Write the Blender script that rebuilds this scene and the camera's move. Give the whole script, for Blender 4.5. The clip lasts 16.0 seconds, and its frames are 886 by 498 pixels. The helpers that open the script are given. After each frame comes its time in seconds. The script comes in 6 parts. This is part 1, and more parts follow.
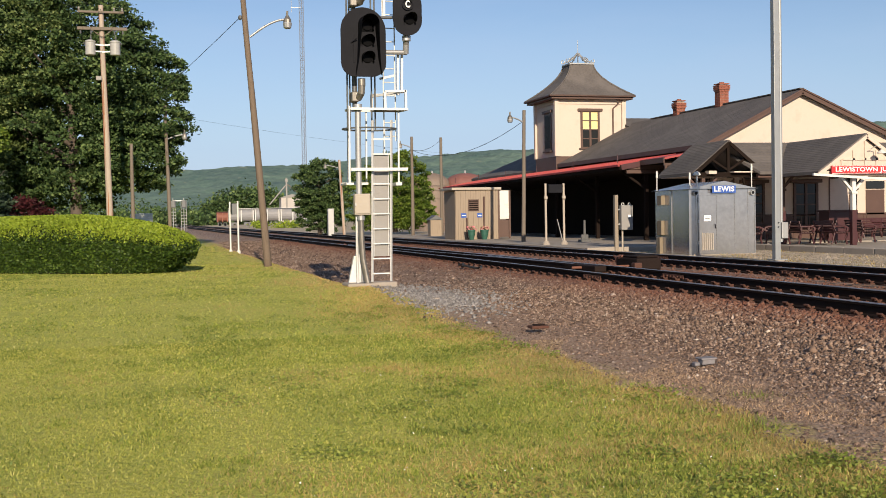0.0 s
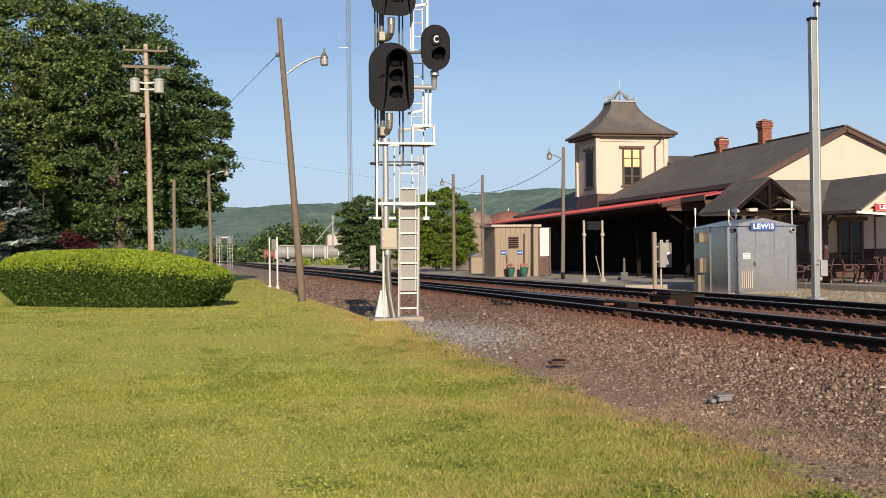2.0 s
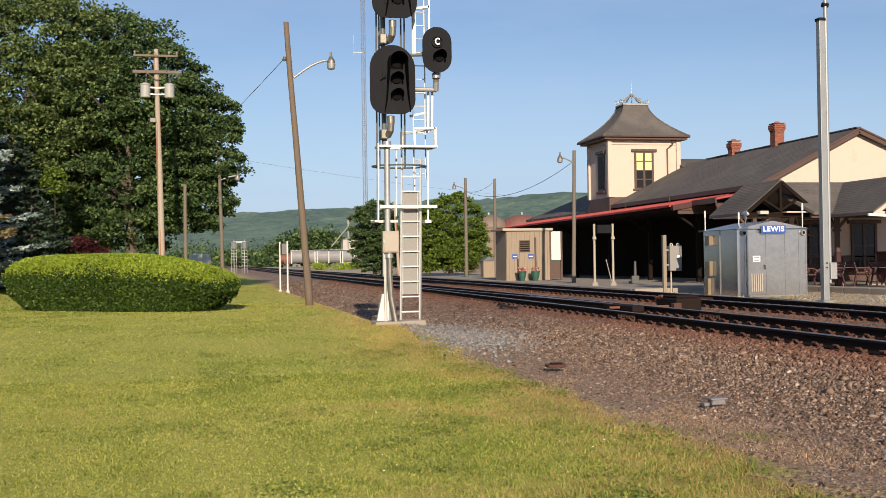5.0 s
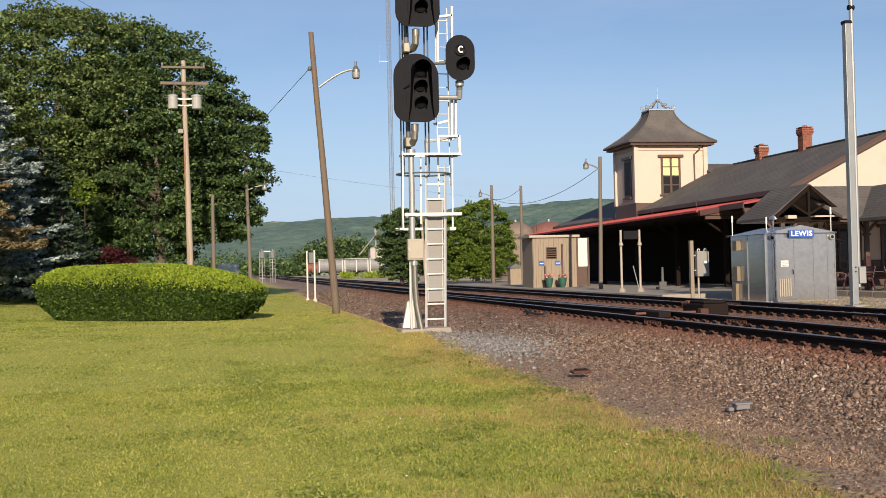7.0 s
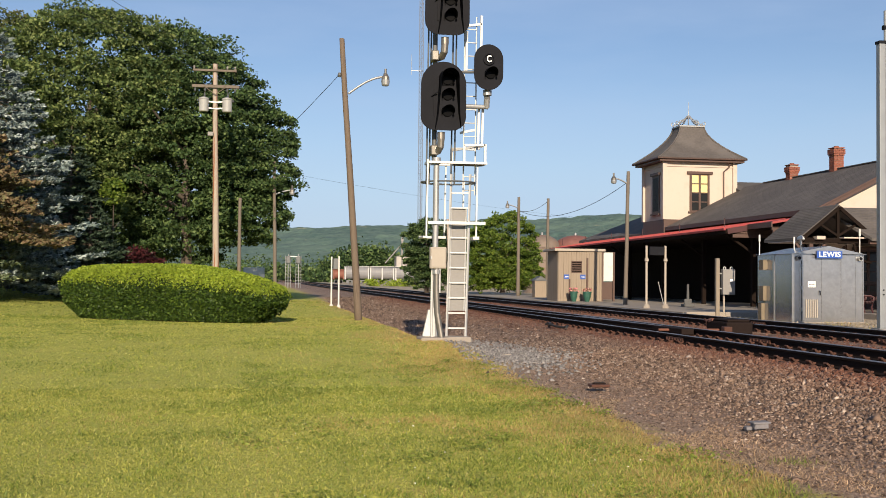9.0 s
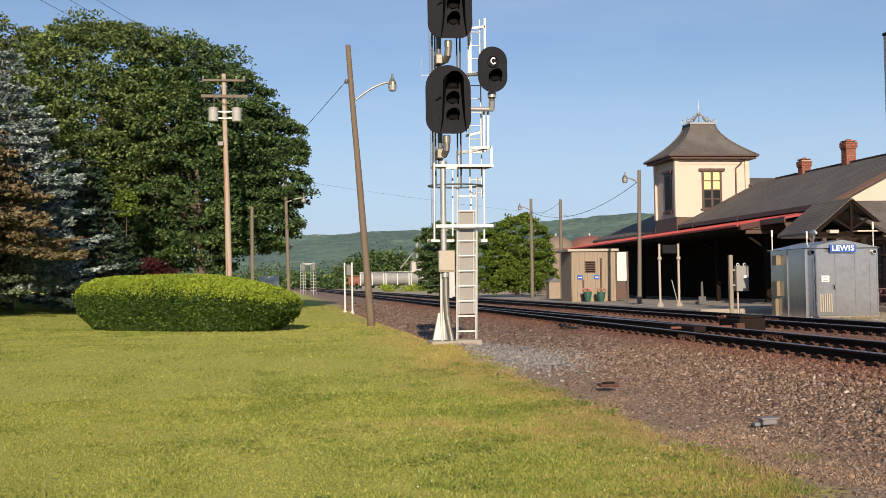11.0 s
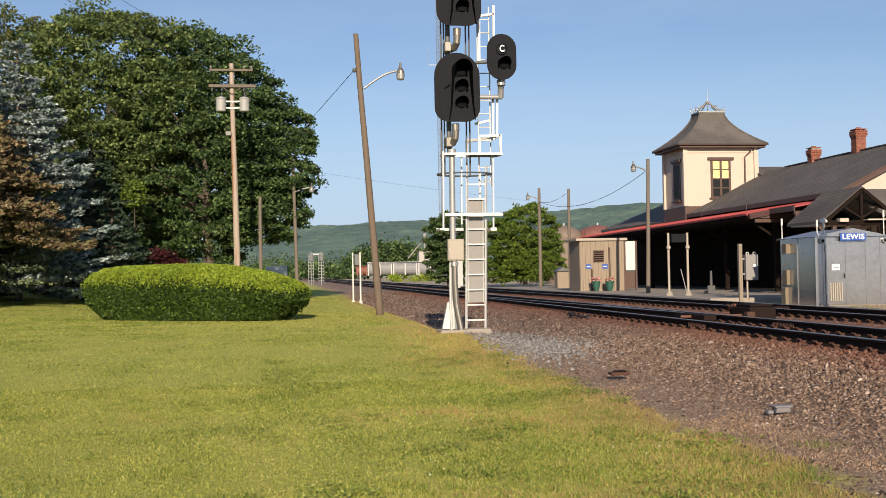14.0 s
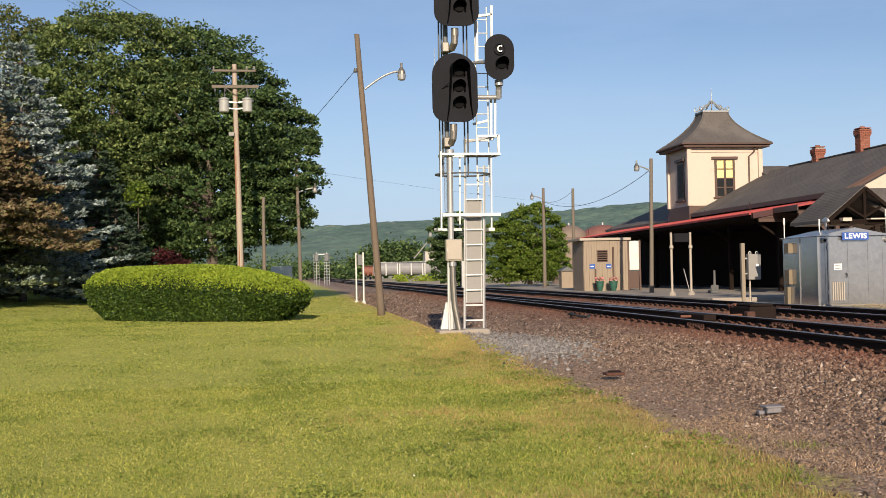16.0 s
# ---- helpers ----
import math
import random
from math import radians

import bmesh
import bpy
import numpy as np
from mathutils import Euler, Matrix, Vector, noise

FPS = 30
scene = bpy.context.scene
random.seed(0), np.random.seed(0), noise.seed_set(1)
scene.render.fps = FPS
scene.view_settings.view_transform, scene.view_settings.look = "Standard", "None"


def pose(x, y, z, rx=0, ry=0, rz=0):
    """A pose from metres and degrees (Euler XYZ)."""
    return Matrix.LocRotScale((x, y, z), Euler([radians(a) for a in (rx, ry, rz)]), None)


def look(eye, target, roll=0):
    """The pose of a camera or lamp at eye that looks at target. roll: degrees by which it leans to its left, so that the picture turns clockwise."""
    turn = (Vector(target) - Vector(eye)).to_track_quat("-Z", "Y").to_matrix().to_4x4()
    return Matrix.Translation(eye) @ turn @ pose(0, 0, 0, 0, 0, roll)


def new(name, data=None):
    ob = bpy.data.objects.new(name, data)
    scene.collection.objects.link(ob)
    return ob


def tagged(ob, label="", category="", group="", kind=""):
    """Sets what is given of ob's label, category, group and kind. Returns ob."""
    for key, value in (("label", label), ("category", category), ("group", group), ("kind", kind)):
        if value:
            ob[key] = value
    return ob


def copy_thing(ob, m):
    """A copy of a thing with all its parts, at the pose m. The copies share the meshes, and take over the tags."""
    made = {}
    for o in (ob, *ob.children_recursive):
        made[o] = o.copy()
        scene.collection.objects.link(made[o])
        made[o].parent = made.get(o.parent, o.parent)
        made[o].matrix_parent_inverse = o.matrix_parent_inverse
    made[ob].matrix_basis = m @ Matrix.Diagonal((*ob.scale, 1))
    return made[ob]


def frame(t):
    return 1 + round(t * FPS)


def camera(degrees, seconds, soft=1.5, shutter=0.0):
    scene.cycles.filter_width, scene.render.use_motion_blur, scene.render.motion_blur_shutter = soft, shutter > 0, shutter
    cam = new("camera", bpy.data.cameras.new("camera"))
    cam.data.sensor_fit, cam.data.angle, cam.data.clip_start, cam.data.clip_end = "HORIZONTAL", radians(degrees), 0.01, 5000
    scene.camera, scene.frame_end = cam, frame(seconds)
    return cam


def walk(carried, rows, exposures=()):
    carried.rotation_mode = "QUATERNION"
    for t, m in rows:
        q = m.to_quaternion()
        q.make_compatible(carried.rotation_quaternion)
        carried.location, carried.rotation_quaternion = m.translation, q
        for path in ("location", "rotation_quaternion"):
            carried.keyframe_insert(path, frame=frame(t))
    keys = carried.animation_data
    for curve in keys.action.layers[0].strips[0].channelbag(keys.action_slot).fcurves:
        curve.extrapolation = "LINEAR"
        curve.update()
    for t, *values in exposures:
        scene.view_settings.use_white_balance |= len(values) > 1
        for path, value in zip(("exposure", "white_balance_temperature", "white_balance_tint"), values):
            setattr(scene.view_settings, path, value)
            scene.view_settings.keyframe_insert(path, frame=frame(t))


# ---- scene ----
cam = camera(44.6, 16.0, 0.65)
PATH = [
    (0, (-0.394, 1.056, 1.455), (0.144, 2.981, 1.396), -1.0),
    (0.5, (-0.314, 1.089, 1.414), (0.22, 3.016, 1.393), 0.6),
    (1, (-0.205, 1.105, 1.414), (0.245, 3.053, 1.404), 0.1),
    (1.5, (-0.084, 1.077, 1.388), (0.363, 3.027, 1.407), -0.5),
    (2, (0.011, 1.089, 1.379), (0.467, 3.037, 1.392), -0.7),
    (2.5, (0.058, 1.103, 1.376), (0.515, 3.05, 1.38), -1.1),
    (3, (0.012, 1.13, 1.369), (0.48, 3.074, 1.379), -0.2),
    (3.2, (-0.014, 1.135, 1.368), (0.453, 3.079, 1.392), 0.4),
    (5.5, (0.351, 1.122, 1.351), (0.762, 3.08, 1.373), -1.3),
    (6, (0.337, 1.093, 1.351), (0.712, 3.058, 1.381), -1.0),
    (6.5, (0.35, 1.086, 1.332), (0.719, 3.051, 1.365), -1.2),
    (7, (0.346, 1.067, 1.339), (0.723, 3.031, 1.376), -1.3),
    (7.5, (0.355, 1.105, 1.33), (0.712, 3.072, 1.373), -1.7),
    (8, (0.29, 1.146, 1.323), (0.649, 3.113, 1.348), 0.1),
    (8.5, (0.303, 1.187, 1.316), (0.642, 3.158, 1.356), 0.3),
    (8.7, (0.368, 1.128, 1.313), (0.698, 3.1, 1.364), 0.6),
    (11, (0.564, 1.108, 1.298), (0.865, 3.084, 1.362), -0.9),
    (11.5, (0.588, 1.106, 1.295), (0.888, 3.082, 1.356), -0.9),
    (12, (0.625, 1.132, 1.286), (0.898, 3.113, 1.347), -1.3),
    (12.5, (0.598, 1.084, 1.286), (0.867, 3.065, 1.341), -1.6),
    (13, (0.597, 1.082, 1.284), (0.873, 3.062, 1.333), -1.4),
    (13.5, (0.562, 1.093, 1.287), (0.828, 3.075, 1.32), -0.8),
    (14, (0.544, 1.183, 1.272), (0.831, 3.162, 1.318), -1.0),
    (14.5, (0.605, 1.118, 1.273), (0.901, 3.095, 1.3), -0.1),
    (15, (0.686, 1.138, 1.275), (0.984, 3.115, 1.308), -1.2),
    (15.5, (0.711, 1.162, 1.273), (0.991, 3.142, 1.315), -1.3),
    (16, (0.707, 1.159, 1.277), (0.982, 3.14, 1.323), -1.1),
]
walk(cam, [(t, look(eye, target, roll)) for t, eye, target, roll in PATH])

# ---- world and sun ----
SUN_ELEV, SUN_FROM = 19.5, Vector((-0.11, -1.0, 0)).normalized()
world = bpy.data.worlds.new("world")
scene.world = world
world.use_nodes = True
wn = world.node_tree.nodes
wn.clear()
sky = wn.new("ShaderNodeTexSky")
sky.sky_type = "NISHITA"
sky.sun_disc = False
sky.sun_elevation = radians(SUN_ELEV)
sky.sun_rotation = math.atan2(SUN_FROM.x, SUN_FROM.y)
sky.air_density, sky.dust_density, sky.ozone_density = 1.0, 0.15, 3.5
bg = wn.new("ShaderNodeBackground")
bg.inputs["Strength"].default_value = 0.078
wo = wn.new("ShaderNodeOutputWorld")
tint = wn.new("ShaderNodeMix")
tint.data_type, tint.blend_type = "RGBA", "MULTIPLY"
tint.inputs[0].default_value, tint.inputs[7].default_value = 1.0, (1.09, 0.985, 1.0, 1)
world.node_tree.links.new(sky.outputs[0], tint.inputs[6])
# thin high cirrus
wl = world.node_tree.links
wco = wn.new("ShaderNodeTexCoord")
wmap = wn.new("ShaderNodeMapping")
wmap.inputs["Scale"].default_value, wmap.inputs["Rotation"].default_value = (1.2, 1.0, 5.0), (0.0, 0.35, 0.0)
wno = wn.new("ShaderNodeTexNoise")
wno.inputs["Scale"].default_value, wno.inputs["Detail"].default_value, wno.inputs["Roughness"].default_value = 3.0, 7, 0.55
wfa = wn.new("ShaderNodeMapRange")
for k_, v_ in (("From Min", 0.4), ("From Max", 0.75), ("To Min", 0.03), ("To Max", 0.34)):
    wfa.inputs[k_].default_value = v_
cirrus = wn.new("ShaderNodeMix")
cirrus.data_type = "RGBA"
cirrus.inputs[7].default_value = (4.7, 5.9, 8.0, 1)
wl.new(wco.outputs["Generated"], wmap.inputs[0])
wl.new(wmap.outputs[0], wno.inputs["Vector"])
wl.new(wno.outputs["Fac"], wfa.inputs[0])
wl.new(wfa.outputs[0], cirrus.inputs[0])
wl.new(tint.outputs[2], cirrus.inputs[6])
# pale haze towards the horizon
wsep = wn.new("ShaderNodeSeparateXYZ")
whz = wn.new("ShaderNodeMapRange")
whz.interpolation_type = "SMOOTHSTEP"
for k_, v_ in (("From Min", 0.0), ("From Max", 0.22), ("To Min", 0.78), ("To Max", 0.0)):
    whz.inputs[k_].default_value = v_
haze = wn.new("ShaderNodeMix")
haze.data_type = "RGBA"
haze.inputs[7].default_value = (4.2, 5.65, 7.9, 1)
wl.new(wco.outputs["Generated"], wsep.inputs[0])
wl.new(wsep.outputs[2], whz.inputs[0])
wl.new(whz.outputs[0], haze.inputs[0])
wl.new(cirrus.outputs[2], haze.inputs[6])
wl.new(haze.outputs[2], bg.inputs[0])
world.node_tree.links.new(bg.outputs[0], wo.inputs[0])

sun = new("sun", bpy.data.lights.new("sun", "SUN"))
sun.data.energy, sun.data.angle, sun.data.color = 4.75, radians(0.53), (1.0, 0.83, 0.62)
sun_dir = SUN_FROM * math.cos(radians(SUN_ELEV)) + Vector((0, 0, math.sin(radians(SUN_ELEV))))
sun.matrix_world = look(sun_dir * 100, (0, 0, 0))
scene.view_settings.exposure = 0.42

# ---- materials ----
def ramp(nt, fac, stops):
    r = nt.nodes.new("ShaderNodeValToRGB")
    while len(r.color_ramp.elements) < len(stops):
        r.color_ramp.elements.new(0.5)
    for e, (p, c) in zip(r.color_ramp.elements, stops):
        e.position, e.color = p, (*c, 1)
    nt.links.new(fac, r.inputs[0])
    return r.outputs[0]


def noise_node(nt, scale, detail=4, rough=0.6, vec=None, stretch=None):
    n = nt.nodes.new("ShaderNodeTexNoise")
    n.inputs["Scale"].default_value, n.inputs["Detail"].default_value, n.inputs["Roughness"].default_value = scale, detail, rough
    if vec is None:
        vec = nt.nodes.new("ShaderNodeTexCoord").outputs["Object"]
    if stretch:
        m = nt.nodes.new("ShaderNodeMapping")
        m.inputs["Scale"].default_value = stretch
        nt.links.new(vec, m.inputs[0])
        vec = m.outputs[0]
    nt.links.new(vec, n.inputs["Vector"])
    return n.outputs["Fac"]


def mixc(nt, fac, a, b, mode="MIX"):
    m = nt.nodes.new("ShaderNodeMix")
    m.data_type, m.blend_type = "RGBA", mode
    for i, v in ((0, fac), (6, a), (7, b)):
        if hasattr(v, "is_linked"):
            nt.links.new(v, m.inputs[i])
        else:
            m.inputs[i].default_value = v if i == 0 else (*v, 1)
    return m.outputs[2]


def shader(name):
    m = bpy.data.materials.new(name)
    m.use_nodes = True
    nt = m.node_tree
    return m, nt, nt.nodes["Principled BSDF"]


def bump(nt, b, fac, strength, dist):
    n = nt.nodes.new("ShaderNodeBump")
    n.inputs["Strength"].default_value, n.inputs["Distance"].default_value = strength, dist
    nt.links.new(fac, n.inputs["Height"])
    nt.links.new(n.outputs[0], b.inputs["Normal"])


def mat(name, col, rough=0.7, metal=0.0, fine=30, coarse=2.0, var=0.18, bump_k=0.2, stain=None, stretch=None, vary=0.0, island=False, stain_at=(0.52, 0.72)):
    """A worn surface: colour varied at two scales, stains, fine relief and uneven gloss."""
    m, nt, b = shader(name)
    f1, f2 = noise_node(nt, fine, 5, 0.65, None, stretch), noise_node(nt, coarse, 4, 0.6, None, stretch)
    dark, light = [c * (1 - var) for c in col], [min(1, c * (1 + var)) for c in col]
    c = mixc(nt, 0.5, ramp(nt, f1, [(0.3, dark), (0.7, light)]), ramp(nt, f2, [(0.3, dark), (0.7, light)]))
    if stain:
        s = ramp(nt, f2, [(stain_at[0], (0, 0, 0)), (stain_at[1], (1, 1, 1))])
        c = mixc(nt, s, c, stain)
    if vary:
        if island:
            rnd = nt.nodes.new("ShaderNodeNewGeometry").outputs["Random Per Island"]
        else:
            rnd = nt.nodes.new("ShaderNodeObjectInfo").outputs["Random"]
        c = mixc(nt, 1.0, c, ramp(nt, rnd, [(0, [1 - vary] * 3), (1, [1 + vary * 0.6] * 3)]), "MULTIPLY")
    nt.links.new(c, b.inputs["Base Color"])
    rr = nt.nodes.new("ShaderNodeMapRange")
    rr.inputs["To Min"].default_value, rr.inputs["To Max"].default_value = max(0.05, rough - 0.12), min(1, rough + 0.12)
    nt.links.new(f2, rr.inputs[0])
    nt.links.new(rr.outputs[0], b.inputs["Roughness"])
    b.inputs["Metallic"].default_value = metal
    if bump_k:
        bump(nt, b, f1, bump_k, 0.01)
    return m


def leaf_mat(name, stops, rough=0.55, trans=0.25, vary=1.0):
    m, nt, b = shader(name)
    b.inputs["Specular IOR Level"].default_value = 0.25
    rnd = nt.nodes.new("ShaderNodeNewGeometry").outputs["Random Per Island"]
    big = noise_node(nt, 0.7, 3)
    c = mixc(nt, 1.0, ramp(nt, rnd, stops), ramp(nt, big, [(0.3, (1 - 0.25 * vary, 1 - 0.22 * vary, 1 - 0.25 * vary)), (0.7, (1 + 0.2 * vary, 1 + 0.15 * vary, 1 + 0.1 * vary))]), "MULTIPLY")
    nt.links.new(c, b.inputs["Base Color"])
    b.inputs["Roughness"].default_value = rough
    tr = nt.nodes.new("ShaderNodeBsdfTranslucent")
    nt.links.new(c, tr.inputs["Color"])
    ms = nt.nodes.new("ShaderNodeMixShader")
    ms.inputs[0].default_value = trans
    nt.links.new(b.outputs[0], ms.inputs[1])
    nt.links.new(tr.outputs[0], ms.inputs[2])
    nt.links.new(ms.outputs[0], nt.nodes["Material Output"].inputs[0])
    return m


GALV = mat("galvanised_steel", (0.35, 0.355, 0.36), 0.5, 0.55, 60, 3, 0.12, 0.1)
ALU = mat("aluminium_sheet", (0.44, 0.44, 0.45), 0.17, 0.72, 8, 0.9, 0.2, 0.03, (0.3, 0.3, 0.31))
WHITE = mat("white_paint", (0.62, 0.61, 0.58), 0.5, 0, 40, 3, 0.07, 0.1, (0.5, 0.47, 0.42))
BLACK = mat("black_paint", (0.0165, 0.017, 0.021), 0.6, 0, 40, 3, 0.3, 0.1)
BLACK.node_tree.nodes["Principled BSDF"].inputs["Specular IOR Level"].default_value = 0.04
DARK_GLASS = mat("dark_lens", (0.002, 0.002, 0.0025), 0.3, 0, 40, 3, 0.2, 0.0)
DARK_GLASS.node_tree.nodes["Principled BSDF"].inputs["Specular IOR Level"].default_value = 0.04
CREAM = mat("cream_clapboard", (0.55, 0.455, 0.385), 0.7, 0, 40, 1.5, 0.06, 0.1, (0.5, 0.405, 0.335))
BROWN = mat("brown_trim_paint", (0.08, 0.043, 0.033), 0.55, 0, 40, 2, 0.15, 0.1)
MAROON = mat("maroon_paint", (0.052, 0.014, 0.016), 0.5, 0, 40, 2, 0.15, 0.1)
RED_ROOF = mat("red_metal_roof", (0.3, 0.035, 0.036), 0.6, 0, 30, 2, 0.15, 0.1, (0.22, 0.032, 0.032))
SHINGLE = mat("grey_shingle", (0.104, 0.092, 0.086), 0.9, 0, 9, 0.8, 0.36, 0.6, (0.135, 0.12, 0.112))
BRICK = mat("red_brick", (0.25, 0.085, 0.055), 0.85, 0, 30, 2, 0.2, 0.4, None, None, 0.25)
MORTAR = mat("mortar", (0.36, 0.3, 0.26), 0.9)
# Near-black: the deep shade under the canopy is put into this wood colour.
SHADE_DARK_WOOD = mat("shade_dark_wood", (0.016, 0.011, 0.009), 0.8, 0, 30, 2, 0.2, 0.2)
SHADE_DARK_WOOD.node_tree.nodes["Principled BSDF"].inputs["Specular IOR Level"].default_value = 0.05
BOX_GOLD = mat("dull_gold_box_paint", (0.2, 0.16, 0.11), 0.6, 0.2, 40, 3, 0.15, 0.1)
SIDING = mat("tan_siding", (0.27, 0.215, 0.16), 0.7, 0, 30, 1.5, 0.1, 0.2, (0.22, 0.175, 0.13), (8, 8, 0.6))
POLE_WOOD = mat("weathered_pole_wood", (0.15, 0.112, 0.082), 0.85, 0, 30, 2, 0.3, 0.6, (0.06, 0.04, 0.028), (6, 6, 0.35))
POLE_RED = mat("reddish_pole_wood", (0.37, 0.31, 0.255), 0.85, 0, 22, 2.2, 0.35, 0.6, (0.26, 0.115, 0.06), (3.4, 3.4, 0.16), stain_at=(0.5, 0.6))
POLE_GREY = mat("grey_pole_wood", (0.155, 0.13, 0.105), 0.85, 0, 30, 2, 0.25, 0.5, (0.13, 0.1, 0.075), (6, 6, 0.3))
POLE_PALE = mat("pale_post_wood", (0.25, 0.21, 0.165), 0.85, 0, 30, 2, 0.2, 0.5, (0.3, 0.22, 0.14), (6, 6, 0.3))
# Rust brown taken down to near black, with the rails' side shade in it.
RAIL_SIDE = mat("shade_dark_rusty_steel", (0.017, 0.011, 0.0095), 0.8, 0.0, 40, 3, 0.3, 0.3)
RAIL_SIDE.node_tree.nodes["Principled BSDF"].inputs["Specular IOR Level"].default_value = 0.12
RAIL_TOP = mat("polished_rail_head", (0.28, 0.26, 0.25), 0.42, 0.8, 40, 3, 0.15, 0.05)
TIE = mat("rail_tie_wood", (0.1, 0.065, 0.05), 0.9, 0, 30, 3, 0.3, 0.6, None, (1, 6, 6), 0.35)
RUST = mat("rusted_iron", (0.17, 0.07, 0.045), 0.85, 0.1, 40, 4, 0.35, 0.5)
CONCRETE = mat("concrete", (0.31, 0.27, 0.228), 0.9, 0, 40, 1.5, 0.14, 0.3, (0.26, 0.225, 0.195))
BOX_TAN = mat("tan_box_paint", (0.37, 0.325, 0.27), 0.6, 0, 40, 3, 0.08, 0.1)
BLUE_SIGN = mat("blue_sign_enamel", (0.03, 0.09, 0.36), 0.4, 0, 40, 3, 0.08, 0.0)
RED_SIGN = mat("red_sign_paint", (0.5, 0.028, 0.034), 0.5, 0, 40, 3, 0.08, 0.0)
LETTER = mat("white_letter_paint", (0.82, 0.82, 0.8), 0.5, 0, 40, 3, 0.03, 0.0)
CABLE = mat("black_cable", (0.02, 0.02, 0.02), 0.6, 0, 40, 3, 0.1, 0.0)

m, nt, b = shader("window_glass")
b.inputs["Base Color"].default_value = (0.02, 0.022, 0.024, 1)
b.inputs["Roughness"].default_value = 0.06
b.inputs["Specular IOR Level"].default_value = 0.25
GLASS = m
CAST = mat("dull_cast_steel", (0.2, 0.185, 0.165), 0.45, 0.6, 50, 4, 0.2, 0.1)
DIM_GLASS = mat("dark_shaded_pane", (0.012, 0.01, 0.009), 0.3, 0, 40, 3, 0.2, 0.0)
DIM_GLASS.node_tree.nodes["Principled BSDF"].inputs["Specular IOR Level"].default_value = 0.02
BLIND = mat("yellow_window_blind", (0.75, 0.62, 0.28), 0.6, 0, 20, 3, 0.06, 0.0)

# ground: mown lawn, ballast beside the tracks, cinder shoulder, paving
EDGE = 4.35


def ground_material():
    m, nt, b = shader("lawn_and_ballast_ground")
    co = nt.nodes.new("ShaderNodeTexCoord").outputs["Object"]
    sep = nt.nodes.new("ShaderNodeSeparateXYZ")
    nt.links.new(co, sep.inputs[0])

    def math_n(op, a, b_=None, c=None):
        n = nt.nodes.new("ShaderNodeMath")
        n.operation = op
        for i, v in enumerate((a, b_, c)):
            if v is None:
                continue
            if hasattr(v, "is_linked"):
                nt.links.new(v, n.inputs[i])
            else:
                n.inputs[i].default_value = v
        return n.outputs[0]

    def band(v, lo, hi):
        n = nt.nodes.new("ShaderNodeMapRange")
        nt.links.new(v, n.inputs[0])
        n.inputs["From Min"].default_value, n.inputs["From Max"].default_value = lo, hi
        return n.outputs[0]

    x = sep.outputs[0]
    n_big, n_mid, n_fine = noise_node(nt, 0.25, 3, 0.5, co), noise_node(nt, 1.6, 4, 0.6, co), noise_node(nt, 14, 5, 0.7, co)
    n_vf = noise_node(nt, 60, 3, 0.7, co)
    wob = math_n("MULTIPLY_ADD", n_mid, 1.6, math_n("MULTIPLY_ADD", n_big, 1.2, x))
    wob = math_n("SUBTRACT", wob, 1.4)
    speck = ramp(nt, noise_node(nt, 75, 3, 0.6, co), [(0.32, (0.18, 0.205, 0.03)), (0.5, (0.42, 0.43, 0.07)), (0.68, (0.64, 0.6, 0.155))])
    grass = mixc(nt, 0.55, ramp(nt, n_fine, [(0.25, (0.22, 0.26, 0.03)), (0.5, (0.35, 0.375, 0.055)), (0.75, (0.48, 0.47, 0.1))]), speck)
    grass = mixc(nt, 0.35, grass,
                 ramp(nt, n_mid, [(0.3, (0.23, 0.295, 0.035)), (0.7, (0.47, 0.43, 0.095))]))
    dry = ramp(nt, n_fine, [(0.3, (0.26, 0.18, 0.07)), (0.7, (0.5, 0.36, 0.15))])
    grass = mixc(nt, math_n("MULTIPLY", band(wob, EDGE - 1.1, EDGE - 0.1), 0.7), grass, dry)
    vor = nt.nodes.new("ShaderNodeTexVoronoi")
    vor.inputs["Scale"].default_value = 17
    nt.links.new(co, vor.inputs["Vector"])
    vr = nt.nodes.new("ShaderNodeSeparateColor")
    nt.links.new(vor.outputs["Color"], vr.inputs[0])
    stones = ramp(nt, vr.outputs[0], [(0.0, (0.083, 0.05, 0.035)), (0.5, (0.196, 0.125, 0.088)), (0.9, (0.315, 0.213, 0.155)), (1.0, (0.43, 0.335, 0.265))])
    cinder = ramp(nt, n_vf, [(0.3, (0.15, 0.1, 0.068)), (0.7, (0.42, 0.3, 0.215))])
    grav = mixc(nt, band(wob, EDGE + 0.3, EDGE + 1.8), cinder, stones)
    rustb = math_n("MULTIPLY", band(math_n("ABSOLUTE", math_n("SUBTRACT", x, 10.6)), 3.0, 1.6), band(n_mid, 0.3, 0.6))
    grav = mixc(nt, math_n("MULTIPLY", rustb, 0.7), grav, (0.19, 0.07, 0.038))
    grav = mixc(nt, math_n("MULTIPLY", band(x, 15.0, 16.0), 0.85), grav, ramp(nt, n_mid, [(0.35, (0.3, 0.27, 0.14)), (0.5, (0.42, 0.345, 0.25)), (0.7, (0.5, 0.43, 0.34))]))
    col = mixc(nt, band(wob, EDGE - 0.25, EDGE + 0.2), grass, grav)
    nt.links.new(col, b.inputs["Base Color"])
    b.inputs["Roughness"].default_value = 0.95
    h = math_n("ADD", math_n("MULTIPLY", vor.outputs["Distance"], -0.7), math_n("MULTIPLY", n_vf, 0.5))
    bump(nt, b, h, 0.8, 0.04)
    return m


